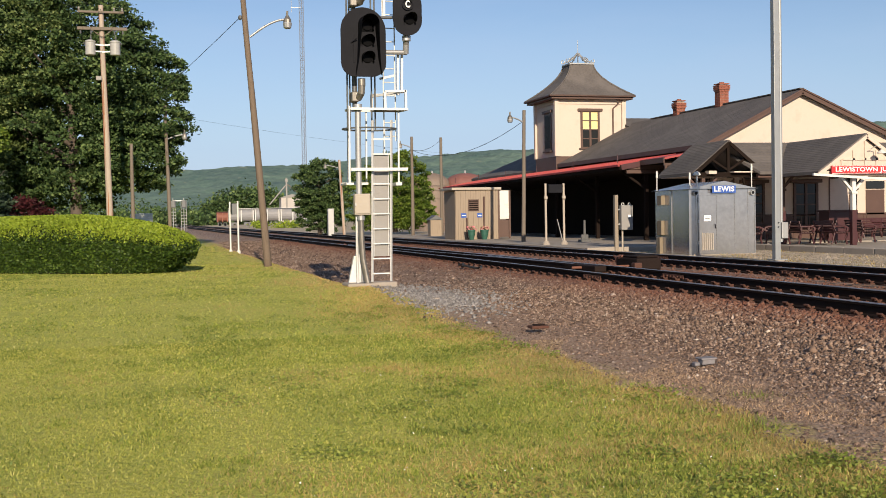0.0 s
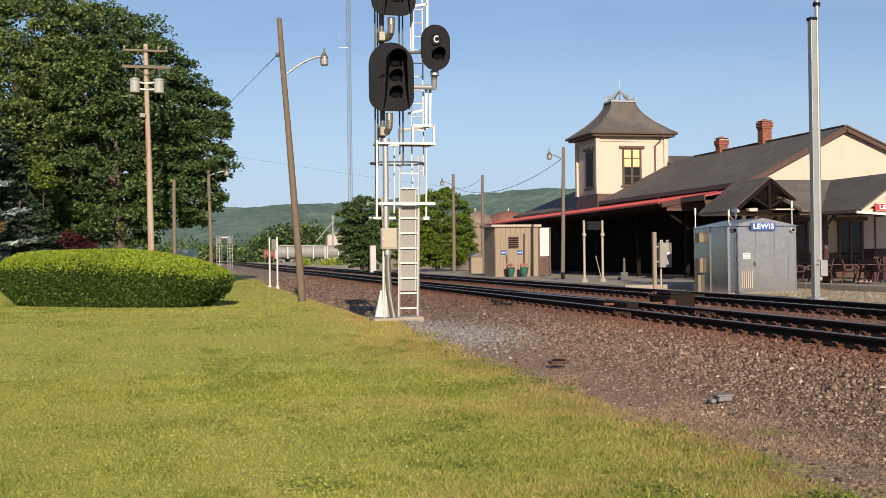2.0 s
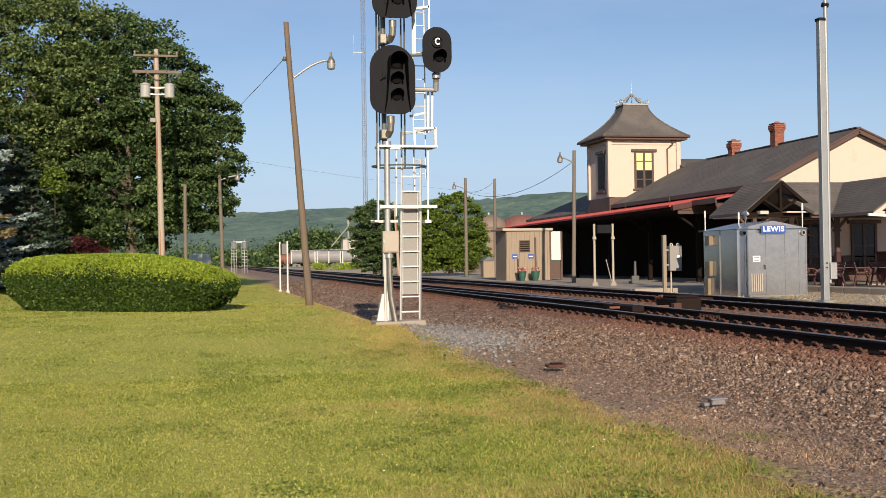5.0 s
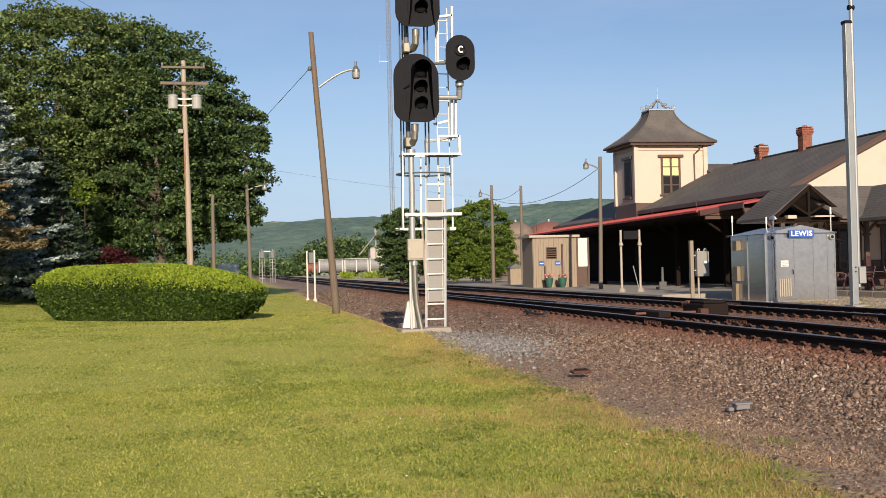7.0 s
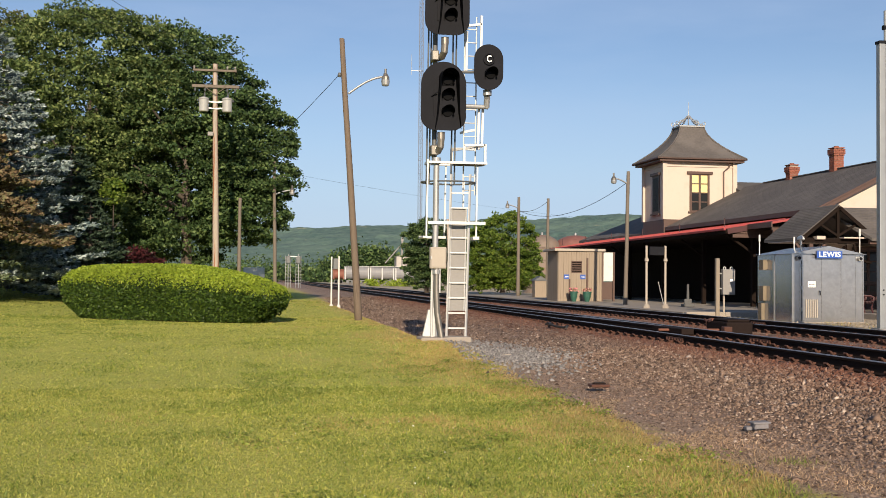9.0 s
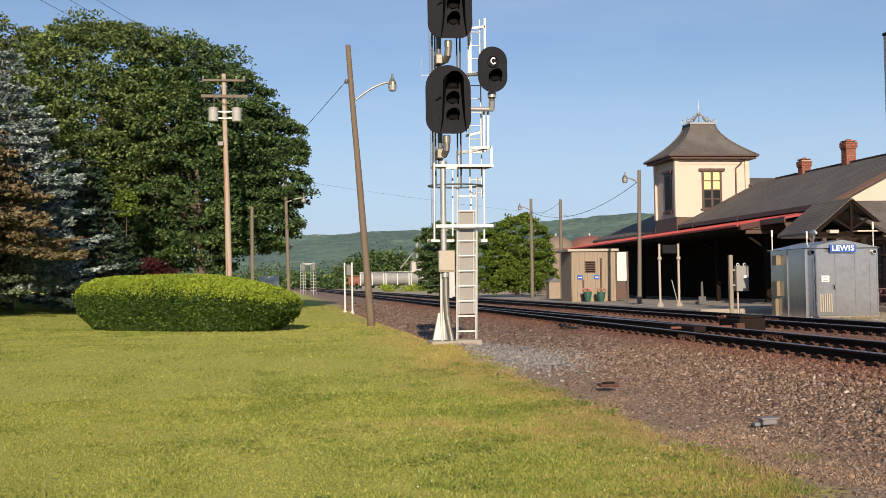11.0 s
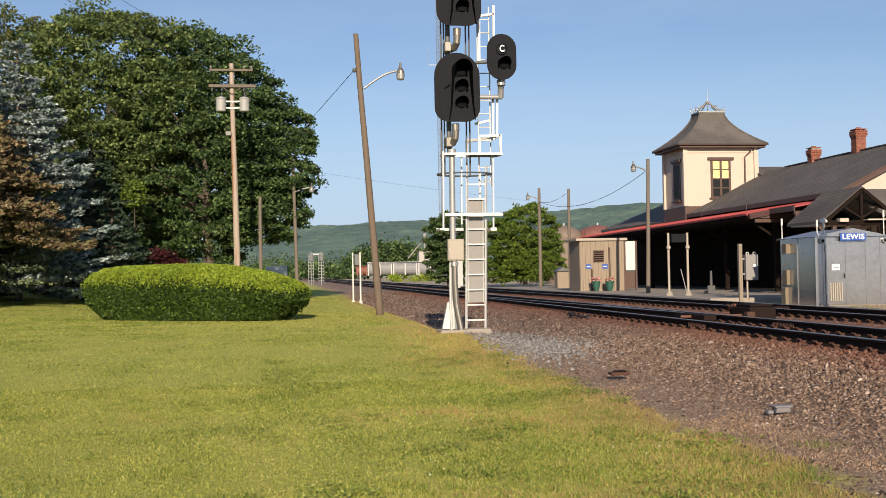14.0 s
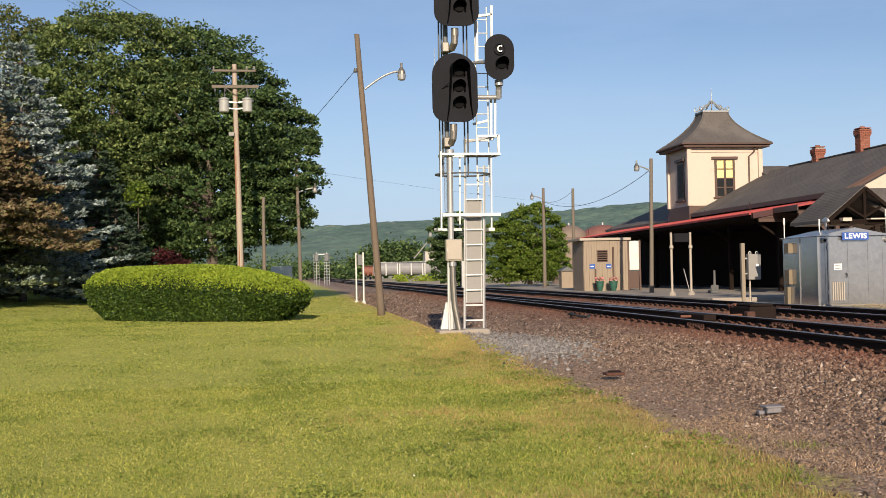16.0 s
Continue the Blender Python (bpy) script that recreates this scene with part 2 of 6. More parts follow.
GROUND = ground_material()

# ---- mesh helpers ----
def part(name, bm, material, parent=None, label="", smooth=False):
    me = bpy.data.meshes.new(name)
    bm.to_mesh(me)
    bm.free()
    for mm in material if isinstance(material, (list, tuple)) else [material]:
        me.materials.append(mm)
    if smooth:
        me.shade_smooth()
    ob = new(name, me)
    ob.parent = parent
    if label:
        ob["label"] = label
    return ob


def share(name, ob, parent, loc, rot=(0, 0, 0), scale=(1, 1, 1)):
    o = new(name, ob.data)
    o.parent = parent
    o.location, o.rotation_euler, o.scale = loc, rot, scale
    return o


def thing(name, label, category, loc=(0, 0, 0), rz=0, group="", kind=""):
    e = new(name)
    e.location, e.rotation_euler = loc, (0, 0, radians(rz))
    return tagged(e, label, category, group, kind)


def box(x0, y0, z0, x1, y1, z1, bev=0.0, bm=None):
    bm = bm or bmesh.new()
    vs = bmesh.ops.create_cube(bm, size=1)["verts"]
    for v in vs:
        v.co = Vector(((x0 + x1) / 2 + v.co.x * (x1 - x0), (y0 + y1) / 2 + v.co.y * (y1 - y0), (z0 + z1) / 2 + v.co.z * (z1 - z0)))
    if bev:
        es = list({e for v in vs for e in v.link_edges})
        bmesh.ops.bevel(bm, geom=es, offset=bev, segments=2, affect="EDGES", profile=0.5)
    return bm


def tube(p0, p1, r0, r1=None, n=12, bm=None):
    bm = bm or bmesh.new()
    p0, p1 = Vector(p0), Vector(p1)
    r1 = r0 if r1 is None else r1
    vs = bmesh.ops.create_cone(bm, cap_ends=True, segments=n, radius1=r0, radius2=r1, depth=(p1 - p0).length)["verts"]
    q = (p1 - p0).to_track_quat("Z", "Y").to_matrix().to_4x4()
    bmesh.ops.transform(bm, matrix=Matrix.Translation((p0 + p1) / 2) @ q, verts=vs)
    return bm


def bar(p0, p1, w, h, bm=None):
    """A rectangular bar between two points."""
    bm = bm or bmesh.new()
    p0, p1 = Vector(p0), Vector(p1)
    vs = bmesh.ops.create_cube(bm, size=1)["verts"]
    for v in vs:
        v.co = Vector((v.co.x * w, v.co.y * h, v.co.z * (p1 - p0).length))
    q = (p1 - p0).to_track_quat("Z", "Y").to_matrix().to_4x4()
    bmesh.ops.transform(bm, matrix=Matrix.Translation((p0 + p1) / 2) @ q, verts=vs)
    return bm


def poly(bm, pts):
    return bm.faces.new([bm.verts.new(p) for p in pts])


def slab(pts, off, bm=None):
    """A flat polygon given thickness along off."""
    bm = bm or bmesh.new()
    a = [bm.verts.new(p) for p in pts]
    c = [bm.verts.new(Vector(p) + Vector(off)) for p in pts]
    bm.faces.new(a)
    bm.faces.new(c[::-1])
    for i in range(len(a)):
        bm.faces.new((a[i - 1], c[i - 1], c[i], a[i]))
    bmesh.ops.recalc_face_normals(bm, faces=bm.faces)
    return bm


def path_tube(pts, r, n=8, bm=None):
    """One bent tube along the points."""
    bm = bm or bmesh.new()
    pts = [Vector(p) for p in pts]
    rings, side = [], None
    for i, p in enumerate(pts):
        d = (pts[min(i + 1, len(pts) - 1)] - pts[max(i - 1, 0)]).normalized()
        side = d.orthogonal().normalized() if side is None else (side - d * side.dot(d)).normalized()
        up_ = d.cross(side)
        rings.append([bm.verts.new(p + (side * math.cos(6.2832 * k / n) + up_ * math.sin(6.2832 * k / n)) * r) for k in range(n)])
    for a, c in zip(rings[:-1], rings[1:]):
        for i in range(n):
            bm.faces.new((a[i - 1], a[i], c[i], c[i - 1]))
    bm.faces.new(rings[0][::-1])
    bm.faces.new(rings[-1])
    return bm


def lathe(prof, n=20, bm=None, at=(0, 0, 0)):
    """A turned shape from (radius, height) pairs."""
    bm = bm or bmesh.new()
    at = Vector(at)
    rings = []
    for r, z in prof:
        rings.append([bm.verts.new(at + Vector((r * math.cos(2 * math.pi * i / n), r * math.sin(2 * math.pi * i / n), z))) for i in range(n)])
    for a, c in zip(rings[:-1], rings[1:]):
        for i in range(n):
            bm.faces.new((a[i - 1], a[i], c[i], c[i - 1]))
    bm.faces.new(rings[0][::-1])
    bm.faces.new(rings[-1])
    return bm


def raw(name, verts, faces, material, parent=None):
    me = bpy.data.meshes.new(name)
    me.from_pydata(verts, [], faces)
    me.materials.append(material)
    ob = new(name, me)
    ob.parent = parent
    return ob


def lettering(text, height, depth, material, name, parent, loc, rot):
    c = bpy.data.curves.new(name, "FONT")
    c.space_character, c.offset = 1.1, height * 0.035
    c.body, c.size, c.extrude, c.align_x, c.align_y = text, height / 0.72, depth, "CENTER", "CENTER"
    tmp = bpy.data.objects.new(name, c)
    me = bpy.data.meshes.new_from_object(tmp)
    bpy.data.objects.remove(tmp)
    me.materials.clear()
    me.materials.append(material)
    ob = new(name, me)
    ob.parent = parent
    ob.location, ob.rotation_euler = loc, rot
    return ob


def smoothstep(a, b_, v):
    u = min(1, max(0, (v - a) / (b_ - a)))
    return u * u * (3 - 2 * u)


def ground_z(x, y):
    base = -0.21 + 0.21 * smoothstep(13, 27, y)
    bed = smoothstep(EDGE + 0.6, 8.2, x)
    z = base * (1 - bed) + 0.06 * bed
    z += 0.2 * math.exp(-((x - 3.7) ** 2 / 1.6 + (y - 21.8) ** 2 / 4.5))
    z += 0.03 * noise.noise(Vector((x * 0.25, y * 0.25, 0)))
    z -= 0.34 * smoothstep(3.75, 4.7, x) * (1 - smoothstep(6.4, 8.2, x)) * smoothstep(24, 29, y) * (1 - smoothstep(58, 74, y))
    z += 0.65 * smoothstep(-3, -15, x) * smoothstep(28, 58, y)
    if x > 15.3:
        z = 0.04
    return z - 0.02 * smoothstep(100, 300, y)


# ---- ground ----
def axis_steps(lo, hi, near_lo, near_hi, step):
    a = list(np.arange(near_lo, near_hi + step / 2, step))
    d, v = step, near_hi
    while v < hi:
        d *= 1.35
        v += d
        a.append(v)
    d, v = step, near_lo
    while v > lo:
        d *= 1.35
        v -= d
        a.insert(0, v)
    return a


gx, gy = axis_steps(-4000, 4000, -12, 18, 0.35), axis_steps(-4000, 4500, -4, 60, 0.5)
gv = [(x, y, ground_z(x, y)) for y in gy for x in gx]
nx = len(gx)
gf = [(j * nx + i, j * nx + i + 1, (j + 1) * nx + i + 1, (j + 1) * nx + i) for j in range(len(gy) - 1) for i in range(nx - 1)]
ground = raw("ground", gv, gf, GROUND)
ground.data.shade_smooth()
tagged(ground, "mown lawn meeting brown railway ballast", "ground", kind="structure")

# ---- tracks ----
RAIL_Z = 0.25
PROF = [(-0.07, 0), (0.07, 0), (0.07, 0.012), (0.012, 0.03), (0.012, 0.125), (0.036, 0.138), (0.036, 0.168), (0.028, 0.178), (-0.028, 0.178), (-0.036, 0.168), (-0.036, 0.138), (-0.012, 0.125), (-0.012, 0.03), (-0.07, 0.012)]


def rail_mesh(y0, y1):
    bm = bmesh.new()
    a = [bm.verts.new((x, y0, z)) for x, z in PROF]
    c = [bm.verts.new((x, y1, z)) for x, z in PROF]
    n = len(PROF)
    for i in range(n):
        f = bm.faces.new((a[i], a[(i + 1) % n], c[(i + 1) % n], c[i]))
        f.material_index = 1 if i in (6, 7, 8) else 0
    bm.faces.new(a)
    bm.faces.new(c[::-1])
    bmesh.ops.recalc_face_normals(bm, faces=bm.faces)
    return bm


RAIL = part("rail", rail_mesh(-6, 420), [RAIL_SIDE, RAIL_TOP])
TIE_BM = box(-1.3, -0.11, -0.16, 1.3, 0.11, 0.0, 0.012)
TIE_OB = part("tie", TIE_BM, TIE)
CLIP_BM = box(-0.17, -0.1, 0.0, 0.17, 0.1, 0.022)
for sx in (-1, 1):
    for sy in (-0.05, 0.05):
        tube((sx * 0.085, sy, 0.015), (sx * 0.085, sy, 0.04), 0.016, 0.012, 6, CLIP_BM)
        box(sx * 0.085 - 0.026, sy - 0.02, 0.035, sx * 0.085 + 0.026, sy + 0.02, 0.06, 0, CLIP_BM)
DARK_RUST = mat("dark_rusted_iron", (0.085, 0.036, 0.024), 0.85, 0.1, 40, 4, 0.35, 0.5)
for sx in (-1, 1):
    path_tube([(sx * 0.1, -0.05, 0.02), (sx * 0.15, -0.04, 0.075), (sx * 0.16, 0.03, 0.075), (sx * 0.11, 0.05, 0.03)], 0.018, 6, CLIP_BM)
CLIP = part("tie_plate", CLIP_BM, DARK_RUST)
JOINT_BM = box(-0.035, -0.45, 0.03, 0.035, 0.45, 0.12, 0.01)
for k in range(6):
    for sx in (-1, 1):
        tube((sx * 0.03, -0.37 + k * 0.148, 0.075), (sx * 0.06, -0.37 + k * 0.148, 0.075), 0.022, 0.02, 6, JOINT_BM)
JOINT = part("joint_bar", JOINT_BM, DARK_RUST)
for o in (RAIL, TIE_OB, CLIP, JOINT):
    bpy.data.objects.remove(o)
rail_me, tie_me, clip_me, joint_me = (bpy.data.meshes[n] for n in ("rail", "tie", "tie_plate", "joint_bar"))


def child(name, me, parent, loc, rot=(0, 0, 0)):
    o = new(name, me)
    o.parent = parent
    o.location, o.rotation_euler = loc, rot
    return o


rng = random.Random(4)


def track(xc, label, joints):
    t = thing("railroad_track", label, "railroad track", (xc, 0, 0), group="tracks before the station")
    base = RAIL_Z - 0.178
    for sx in (-0.7525, 0.7525):
        r = child("rail", rail_me, t, (sx, 0, base))
        for k in range(90):
            child("tie_plate", clip_me, t, (sx, 8 + k * 0.52, base - 0.012))
    for sx, jy in joints:
        child("joint_bar", joint_me, t, (sx * 0.7525, jy, base))
    for k in range(120):
        child("tie", tie_me, t, (rng.uniform(-0.04, 0.04), 8 + k * 0.52, base - 0.012), (0, 0, rng.uniform(-0.01, 0.01)))
    far = bmesh.new()
    for k in range(200):
        box(-1.3, 70.6 + k * 0.6, base - 0.16, 1.3, 70.82 + k * 0.6, base - 0.012, 0, far)
    tagged(part("distant_ties", far, TIE, t), kind="stuff")
    return t


track(9.4675, "rusty steel rails on dark wooden ties in brown ballast", ((-1, 22.0), (1, 21.3)))
track(13.6175, "rusty steel rails on ties beside the platform", ((-1, 21.0), (1, 30.0)))

tn = thing("turnout", "slanting closure rail and frog of a track turnout", "turnout", (8.95, 51, 0))
cr = part("closure_rail", rail_mesh(0, 25), [RAIL_SIDE, RAIL_TOP], tn)
cr.location, cr.rotation_euler = (0, 0, RAIL_Z - 0.178), (0, 0, radians(180 + 2.35))
gr_ = part("guard_rail", rail_mesh(0, 6), [RAIL_SIDE, RAIL_TOP], tn)
gr_.location = (1.05, -24, RAIL_Z - 0.185)
fg = part("frog", box(0.9, -26.5, 0.1, 1.2, -24.6, 0.24, 0.02), RAIL_SIDE, tn)

# ---- platform ----
plat = thing("platform", "low concrete station platform with a worn edge", "platform", kind="structure")
part("platform_slab", box(22.02, 20.0, -0.3, 60, 38.88, 0.15, 0.02), CONCRETE, plat)
part("platform_slab", box(15.7, 38.9, -0.3, 60, 82, 0.2, 0.02), CONCRETE, plat)
for k in range(12):
    part("kerb_block", box(21.5, 20.6 + k * 1.52, -0.2, 22.0, 22.1 + k * 1.52, 0.25, 0.025), CONCRETE, plat)
for k in range(4):
    part("kerb_block", box(15.72 + k * 1.5, 38.6, -0.2, 17.2 + k * 1.5, 38.88, 0.21, 0.02), CONCRETE, plat)


# ---- station ----
def roof_slab(pts, th, material, name, parent):
    return part(name, slab(pts, (0, 0, -th)), material, parent)


st = thing("station_building", "cream wooden railway station with brown trim and grey shingle roofs", "station")
WX0, WX1, GY, RX, RZ, EZ = 24.6, 34.3, 44.7, 28.95, 7.05, 4.72
FY = GY - 0.25
gw = part("gable_wall", slab([(WX0, GY, 1.25), (WX1, GY, 1.25), (WX1, GY, EZ), (RX, GY, RZ - 0.2), (WX0, GY, EZ)], (0, 0.3, 0)), CREAM, st)
part("wainscot", box(WX0, GY - 0.03, 0.1, WX1, GY + 0.3, 1.25, 0.01), BROWN, st, "brown boarded wainscot")
part("wainscot_rail", box(WX0, GY - 0.06, 1.22, WX1, GY + 0.02, 1.32, 0.01), BROWN, st)
for k in range(24):
    part("batten", box(WX0 + 0.2 + k * 0.42, GY - 0.045, 0.12, WX0 + 0.25 + k * 0.42, GY - 0.028, 1.22), BROWN, st)
for zz in (4.35,):
    part("belt_course", box(WX0, GY - 0.04, zz, WX1, GY + 0.01, zz + 0.12, 0.01), CREAM, st)
WW = 26.4
part("west_wall", box(WW, GY + 0.3, 0.1, WW + 0.3, 79, EZ - 0.3), SHADE_DARK_WOOD, st, "boarded wall under the canopy, coloured near black for shade")
part("east_wall", box(WX1 - 0.3, GY + 0.3, 0.1, WX1, 79, EZ), CREAM, st)
part("north_wall", box(WW, 78.7, 0.1, WX1, 79, EZ), CREAM, st)
HIP = 62.2
rw = [(RX, FY, RZ), (RX, HIP, RZ), (WX0 - 0.7, HIP, EZ - 0.2), (WX0 - 0.7, FY, EZ - 0.2)]
roof_slab(rw, 0.16, SHINGLE, "roof", st)
roof_slab([(RX, FY, RZ), (RX, HIP, RZ), (WX1 + 0.7, HIP, EZ - 0.2), (WX1 + 0.7, FY, EZ - 0.2)], 0.16, SHINGLE, "roof", st)
part("eave_board", bar((WX0 - 0.72, FY, EZ - 0.3), (WX0 - 0.72, 61.9, EZ - 0.3), 0.05, 0.22), BROWN, st, "brown eave board")
# cross gable behind the tower and the lower wing beyond it
roof_slab([(28.3, 63.6, 7.47), (38.0, 63.6, 7.5), (38.0, 57.6, 5.6), (28.3, 57.6, 5.6)], 0.15, SHINGLE, "cross_roof", st)
roof_slab([(28.3, 63.6, 7.47), (38.0, 63.6, 7.5), (38.0, 69.6, 5.6), (28.3, 69.6, 5.6)], 0.15, SHINGLE, "cross_roof", st)
roof_slab([(RX, 64.0, RZ - 0.2), (RX, 72.0, RZ - 0.2), (WX0 - 0.7, 79.6, EZ - 0.4), (WX0 - 0.7, 64.0, EZ - 0.4)], 0.16, SHINGLE, "wing_roof", st)
roof_slab([(RX, 64.0, RZ - 0.2), (RX, 72.0, RZ - 0.2), (WX1 + 0.7, 79.6, EZ - 0.4), (WX1 + 0.7, 64.0, EZ - 0.4)], 0.16, SHINGLE, "wing_roof", st)
roof_slab([(RX, 72.0, RZ - 0.2), (WX1 + 0.7, 79.6, EZ - 0.4), (WX0 - 0.7, 79.6, EZ - 0.4)], 0.16, SHINGLE, "wing_roof", st)
part("ridge_cap", bar((RX, FY, RZ + 0.02), (RX, 59.5, RZ + 0.02), 0.22, 0.05), SHINGLE, st)
# rake boards of the main gable
for sx in (-1, 1):
    ex = WX0 - 0.7 if sx < 0 else WX1 + 0.7
    part("rake_board", bar((RX, FY - 0.04, RZ - 0.14), (ex, FY - 0.04, EZ - 0.34), 0.07, 0.22), BROWN, st, "brown painted rake board")
    part("rake_moulding", bar((RX, FY - 0.08, RZ - 0.03), (ex, FY - 0.08, EZ - 0.23), 0.1, 0.07), BROWN, st)
# shingle courses as low proud strips on the west slope
for k in range(1, 30):
    u = k / 30
    xa, za = RX + (WX0 - 0.7 - RX) * u, RZ + (EZ - 0.2 - RZ) * u
    part("shingle_course", bar((xa, FY + 0.01, za - 0.004), (xa, 61.98, za - 0.004), 0.01, 0.01), SHINGLE, st)


def sash_window(parent, x0, x1, z0, z1, y, name="window", blind=0.0, panes=(2, 4)):
    """A window facing -y: frame, sill, head, mullions and panes."""
    w = part(name, box(x0, y - 0.03, z0, x1, y + 0.02, z1), BROWN, parent, "brown framed sash window")
    part("head", box(x0 - 0.18, y - 0.14, z1, x1 + 0.18, y + 0.02, z1 + 0.16, 0.015), BROWN, w)
    part("sill", box(x0 - 0.1, y - 0.14, z0 - 0.1, x1 + 0.1, y + 0.02, z0, 0.015), BROWN, w)
    nxp, nzp = panes
    fw, fz = 0.13, 0.06
    pw, pz = (x1 - x0 - fw * (nxp + 1)) / nxp, (z1 - z0 - fz * (nzp + 1)) / nzp
    for i in range(nxp):
        for j in range(nzp):
            xa, za = x0 + fw + i * (pw + fw), z0 + fz + j * (pz + fz)
            lit = j >= nzp - round(nzp * blind)
            part("pane", box(xa, y - 0.036, za, xa + pw, y - 0.031, za + pz), BLIND if lit else GLASS, w)
    for i in range(nxp + 1):
        xa = x0 + i * (pw + fw)
        part("stile", box(xa, y - 0.075, z0, xa + fw, y - 0.031, z1, 0.008), BROWN, w)
    for j in range(nzp + 1):
        za = z0 + j * (pz + fz)
        part("muntin", box(x0 + fw, y - 0.06, za, x1 - fw, y - 0.031, za + fz), BROWN, w)
    return w


sash_window(st, 28.6, 29.9, 0.75, 2.75, GY, "window")
sash_window(st, 26.0, 27.1, 0.9, 2.75, GY, "window")
dr = part("door", box(32.5, GY - 0.06, 0.15, 33.5, GY + 0.02, 2.4, 0.01), BROWN, st, "dark brown wooden door")
part("transom", box(32.5, GY - 0.065, 2.45, 33.5, GY - 0.02, 2.8), GLASS, dr)

for x in (25.5, 27.6, 30.5, 31.6, 34.0):
    part("wall_batten", box(x, GY - 0.03, 1.32, x + 0.06, GY - 0.002, 3.0), BROWN, st)

# chimneys on the ridge
def chimney(x, y, w, z0, z1, label):
    c = thing("chimney", label, "chimney", (x, y, 0), group="chimneys on the station roof")
    part("core", box(-w / 2 + 0.02, -w / 2 + 0.02, z0, w / 2 - 0.02, w / 2 - 0.02, z1 - 0.02), MORTAR, c)
    me = None
    n = int((z1 - z0) / 0.085)
    for k in range(n):
        out = 0.06 if k >= n - 3 else (0.03 if k == n - 4 else 0.0)
        hw = w / 2 + out
        cuts = [(0, 1), (1, 1), (2, 1)] if k % 2 == 0 else [(0, 0.5), (0.5, 1), (1.5, 1), (2.5, 0.5)]
        for a in range(4):
            for i0, wi in cuts:
                bw = 2 * hw / 3 * wi
                off = -hw + i0 * 2 * hw / 3
                if me is None:
                    b_ob = part("brick", box(-0.5, -0.5, 0, 0.5, 0.5, 0.072, 0), BRICK)
                    me = b_ob.data
                    bpy.data.objects.remove(b_ob)
                o = new("brick", me)
                o.parent = c
                r = Matrix.Rotation(a * math.pi / 2, 4, "Z")
                p = r @ Vector((off + bw / 2, -hw + 0.05, z0 + k * 0.085))
                o.location, o.rotation_euler = p, (0, 0, a * math.pi / 2)
                o.scale = (bw - 0.012, 0.1, 1)
    part("cap", box(-w / 2 - 0.04, -w / 2 - 0.04, z1, w / 2 + 0.04, w / 2 + 0.04, z1 + 0.05, 0.015), BRICK, c)
    part("flue", tube((0, 0, z1 + 0.05), (0, 0, z1 + 0.13), 0.14, 0.12), BRICK, c)


chimney(RX, 56.2, 0.5, 6.8, 7.72, "short red brick chimney on the roof ridge")
chimney(RX, 51.55, 0.52, 6.8, 8.1, "tall red brick chimney with a corbelled top")

# ---- tower ----
TX0, TX1, TY0, TY1, TZ0, TZ1 = 23.85, 28.25, 62.0, 65.4, 3.6, 8.5
tw = thing("station_tower", "square cream tower with a bell-cast grey shingle roof", "tower")
part("tower_wall", box(TX0, TY0, TZ0, TX1, TY1, TZ1), CREAM, tw)
part("base_band", box(TX0 - 0.05, TY0 - 0.05, TZ0, TX1 + 0.05, TY1 + 0.05, 5.0, 0.02), BROWN, tw, "brown band at the tower's foot")
for cx in (TX0, TX1):
    for cy in (TY0, TY1):
        part("corner_board", box(cx - 0.13, cy - 0.13, 5.0, cx + 0.13, cy + 0.13, TZ1, 0.01), CREAM, tw)
part("frieze", box(TX0 - 0.06, TY0 - 0.06, 8.15, TX1 + 0.06, TY1 + 0.06, 8.22, 0.01), CREAM, tw)
part("cornice", box(TX0 - 0.45, TY0 - 0.45, 8.42, TX1 + 0.45, TY1 + 0.45, 8.55, 0.02), BROWN, tw)
part("gutter", box(TX0 - 0.62, TY0 - 0.6, 8.55, TX1 + 0.58, TY1 + 0.6, 8.66, 0.03), BROWN, tw)
sash_window(tw, 25.42, 26.66, 5.5, 7.72, TY0, "window", 0.6, (2, 4))
side = part("window", box(TX0 - 0.04, 62.75, 5.4, TX0 + 0.02, 63.9, 7.7), BROWN, tw, "narrow brown framed window in shade")
part("pane", box(TX0 - 0.05, 62.9, 5.55, TX0 - 0.041, 63.75, 7.55), DIM_GLASS, side)
part("head", box(TX0 - 0.14, 62.6, 7.7, TX0, 64.05, 7.86, 0.01), BROWN, side)
part("sill", box(TX0 - 0.14, 62.65, 5.3, TX0, 64.0, 5.4, 0.01), BROWN, side)
part("downpipe", path_tube([(27.9, 61.75, 8.5), (27.85, 61.8, 8.2), (27.55, 61.94, 7.9), (27.55, 61.94, 5.2)], 0.045), BROWN, tw)
bm = bmesh.new()
rings = []
tcx, tcy = (TX0 + TX1) / 2 - 0.02, (TY0 + TY1) / 2
for k in range(13):
    u = k / 12
    hx, hy, z = 0.76 + 1.98 * (1 - u) ** 1.7, 0.6 + 1.72 * (1 - u) ** 1.7, 8.62 + 2.1 * u
    rings.append([bm.verts.new((tcx + sx * hx, tcy + sy * hy, z)) for sx, sy in ((-1, -1), (1, -1), (1, 1), (-1, 1))])
for a, c in zip(rings[:-1], rings[1:]):
    for i in range(4):
        bm.faces.new((a[i - 1], a[i], c[i], c[i - 1]))
bm.faces.new(rings[0][::-1])
bm.faces.new(rings[-1])
part("roof", bm, SHINGLE, tw)
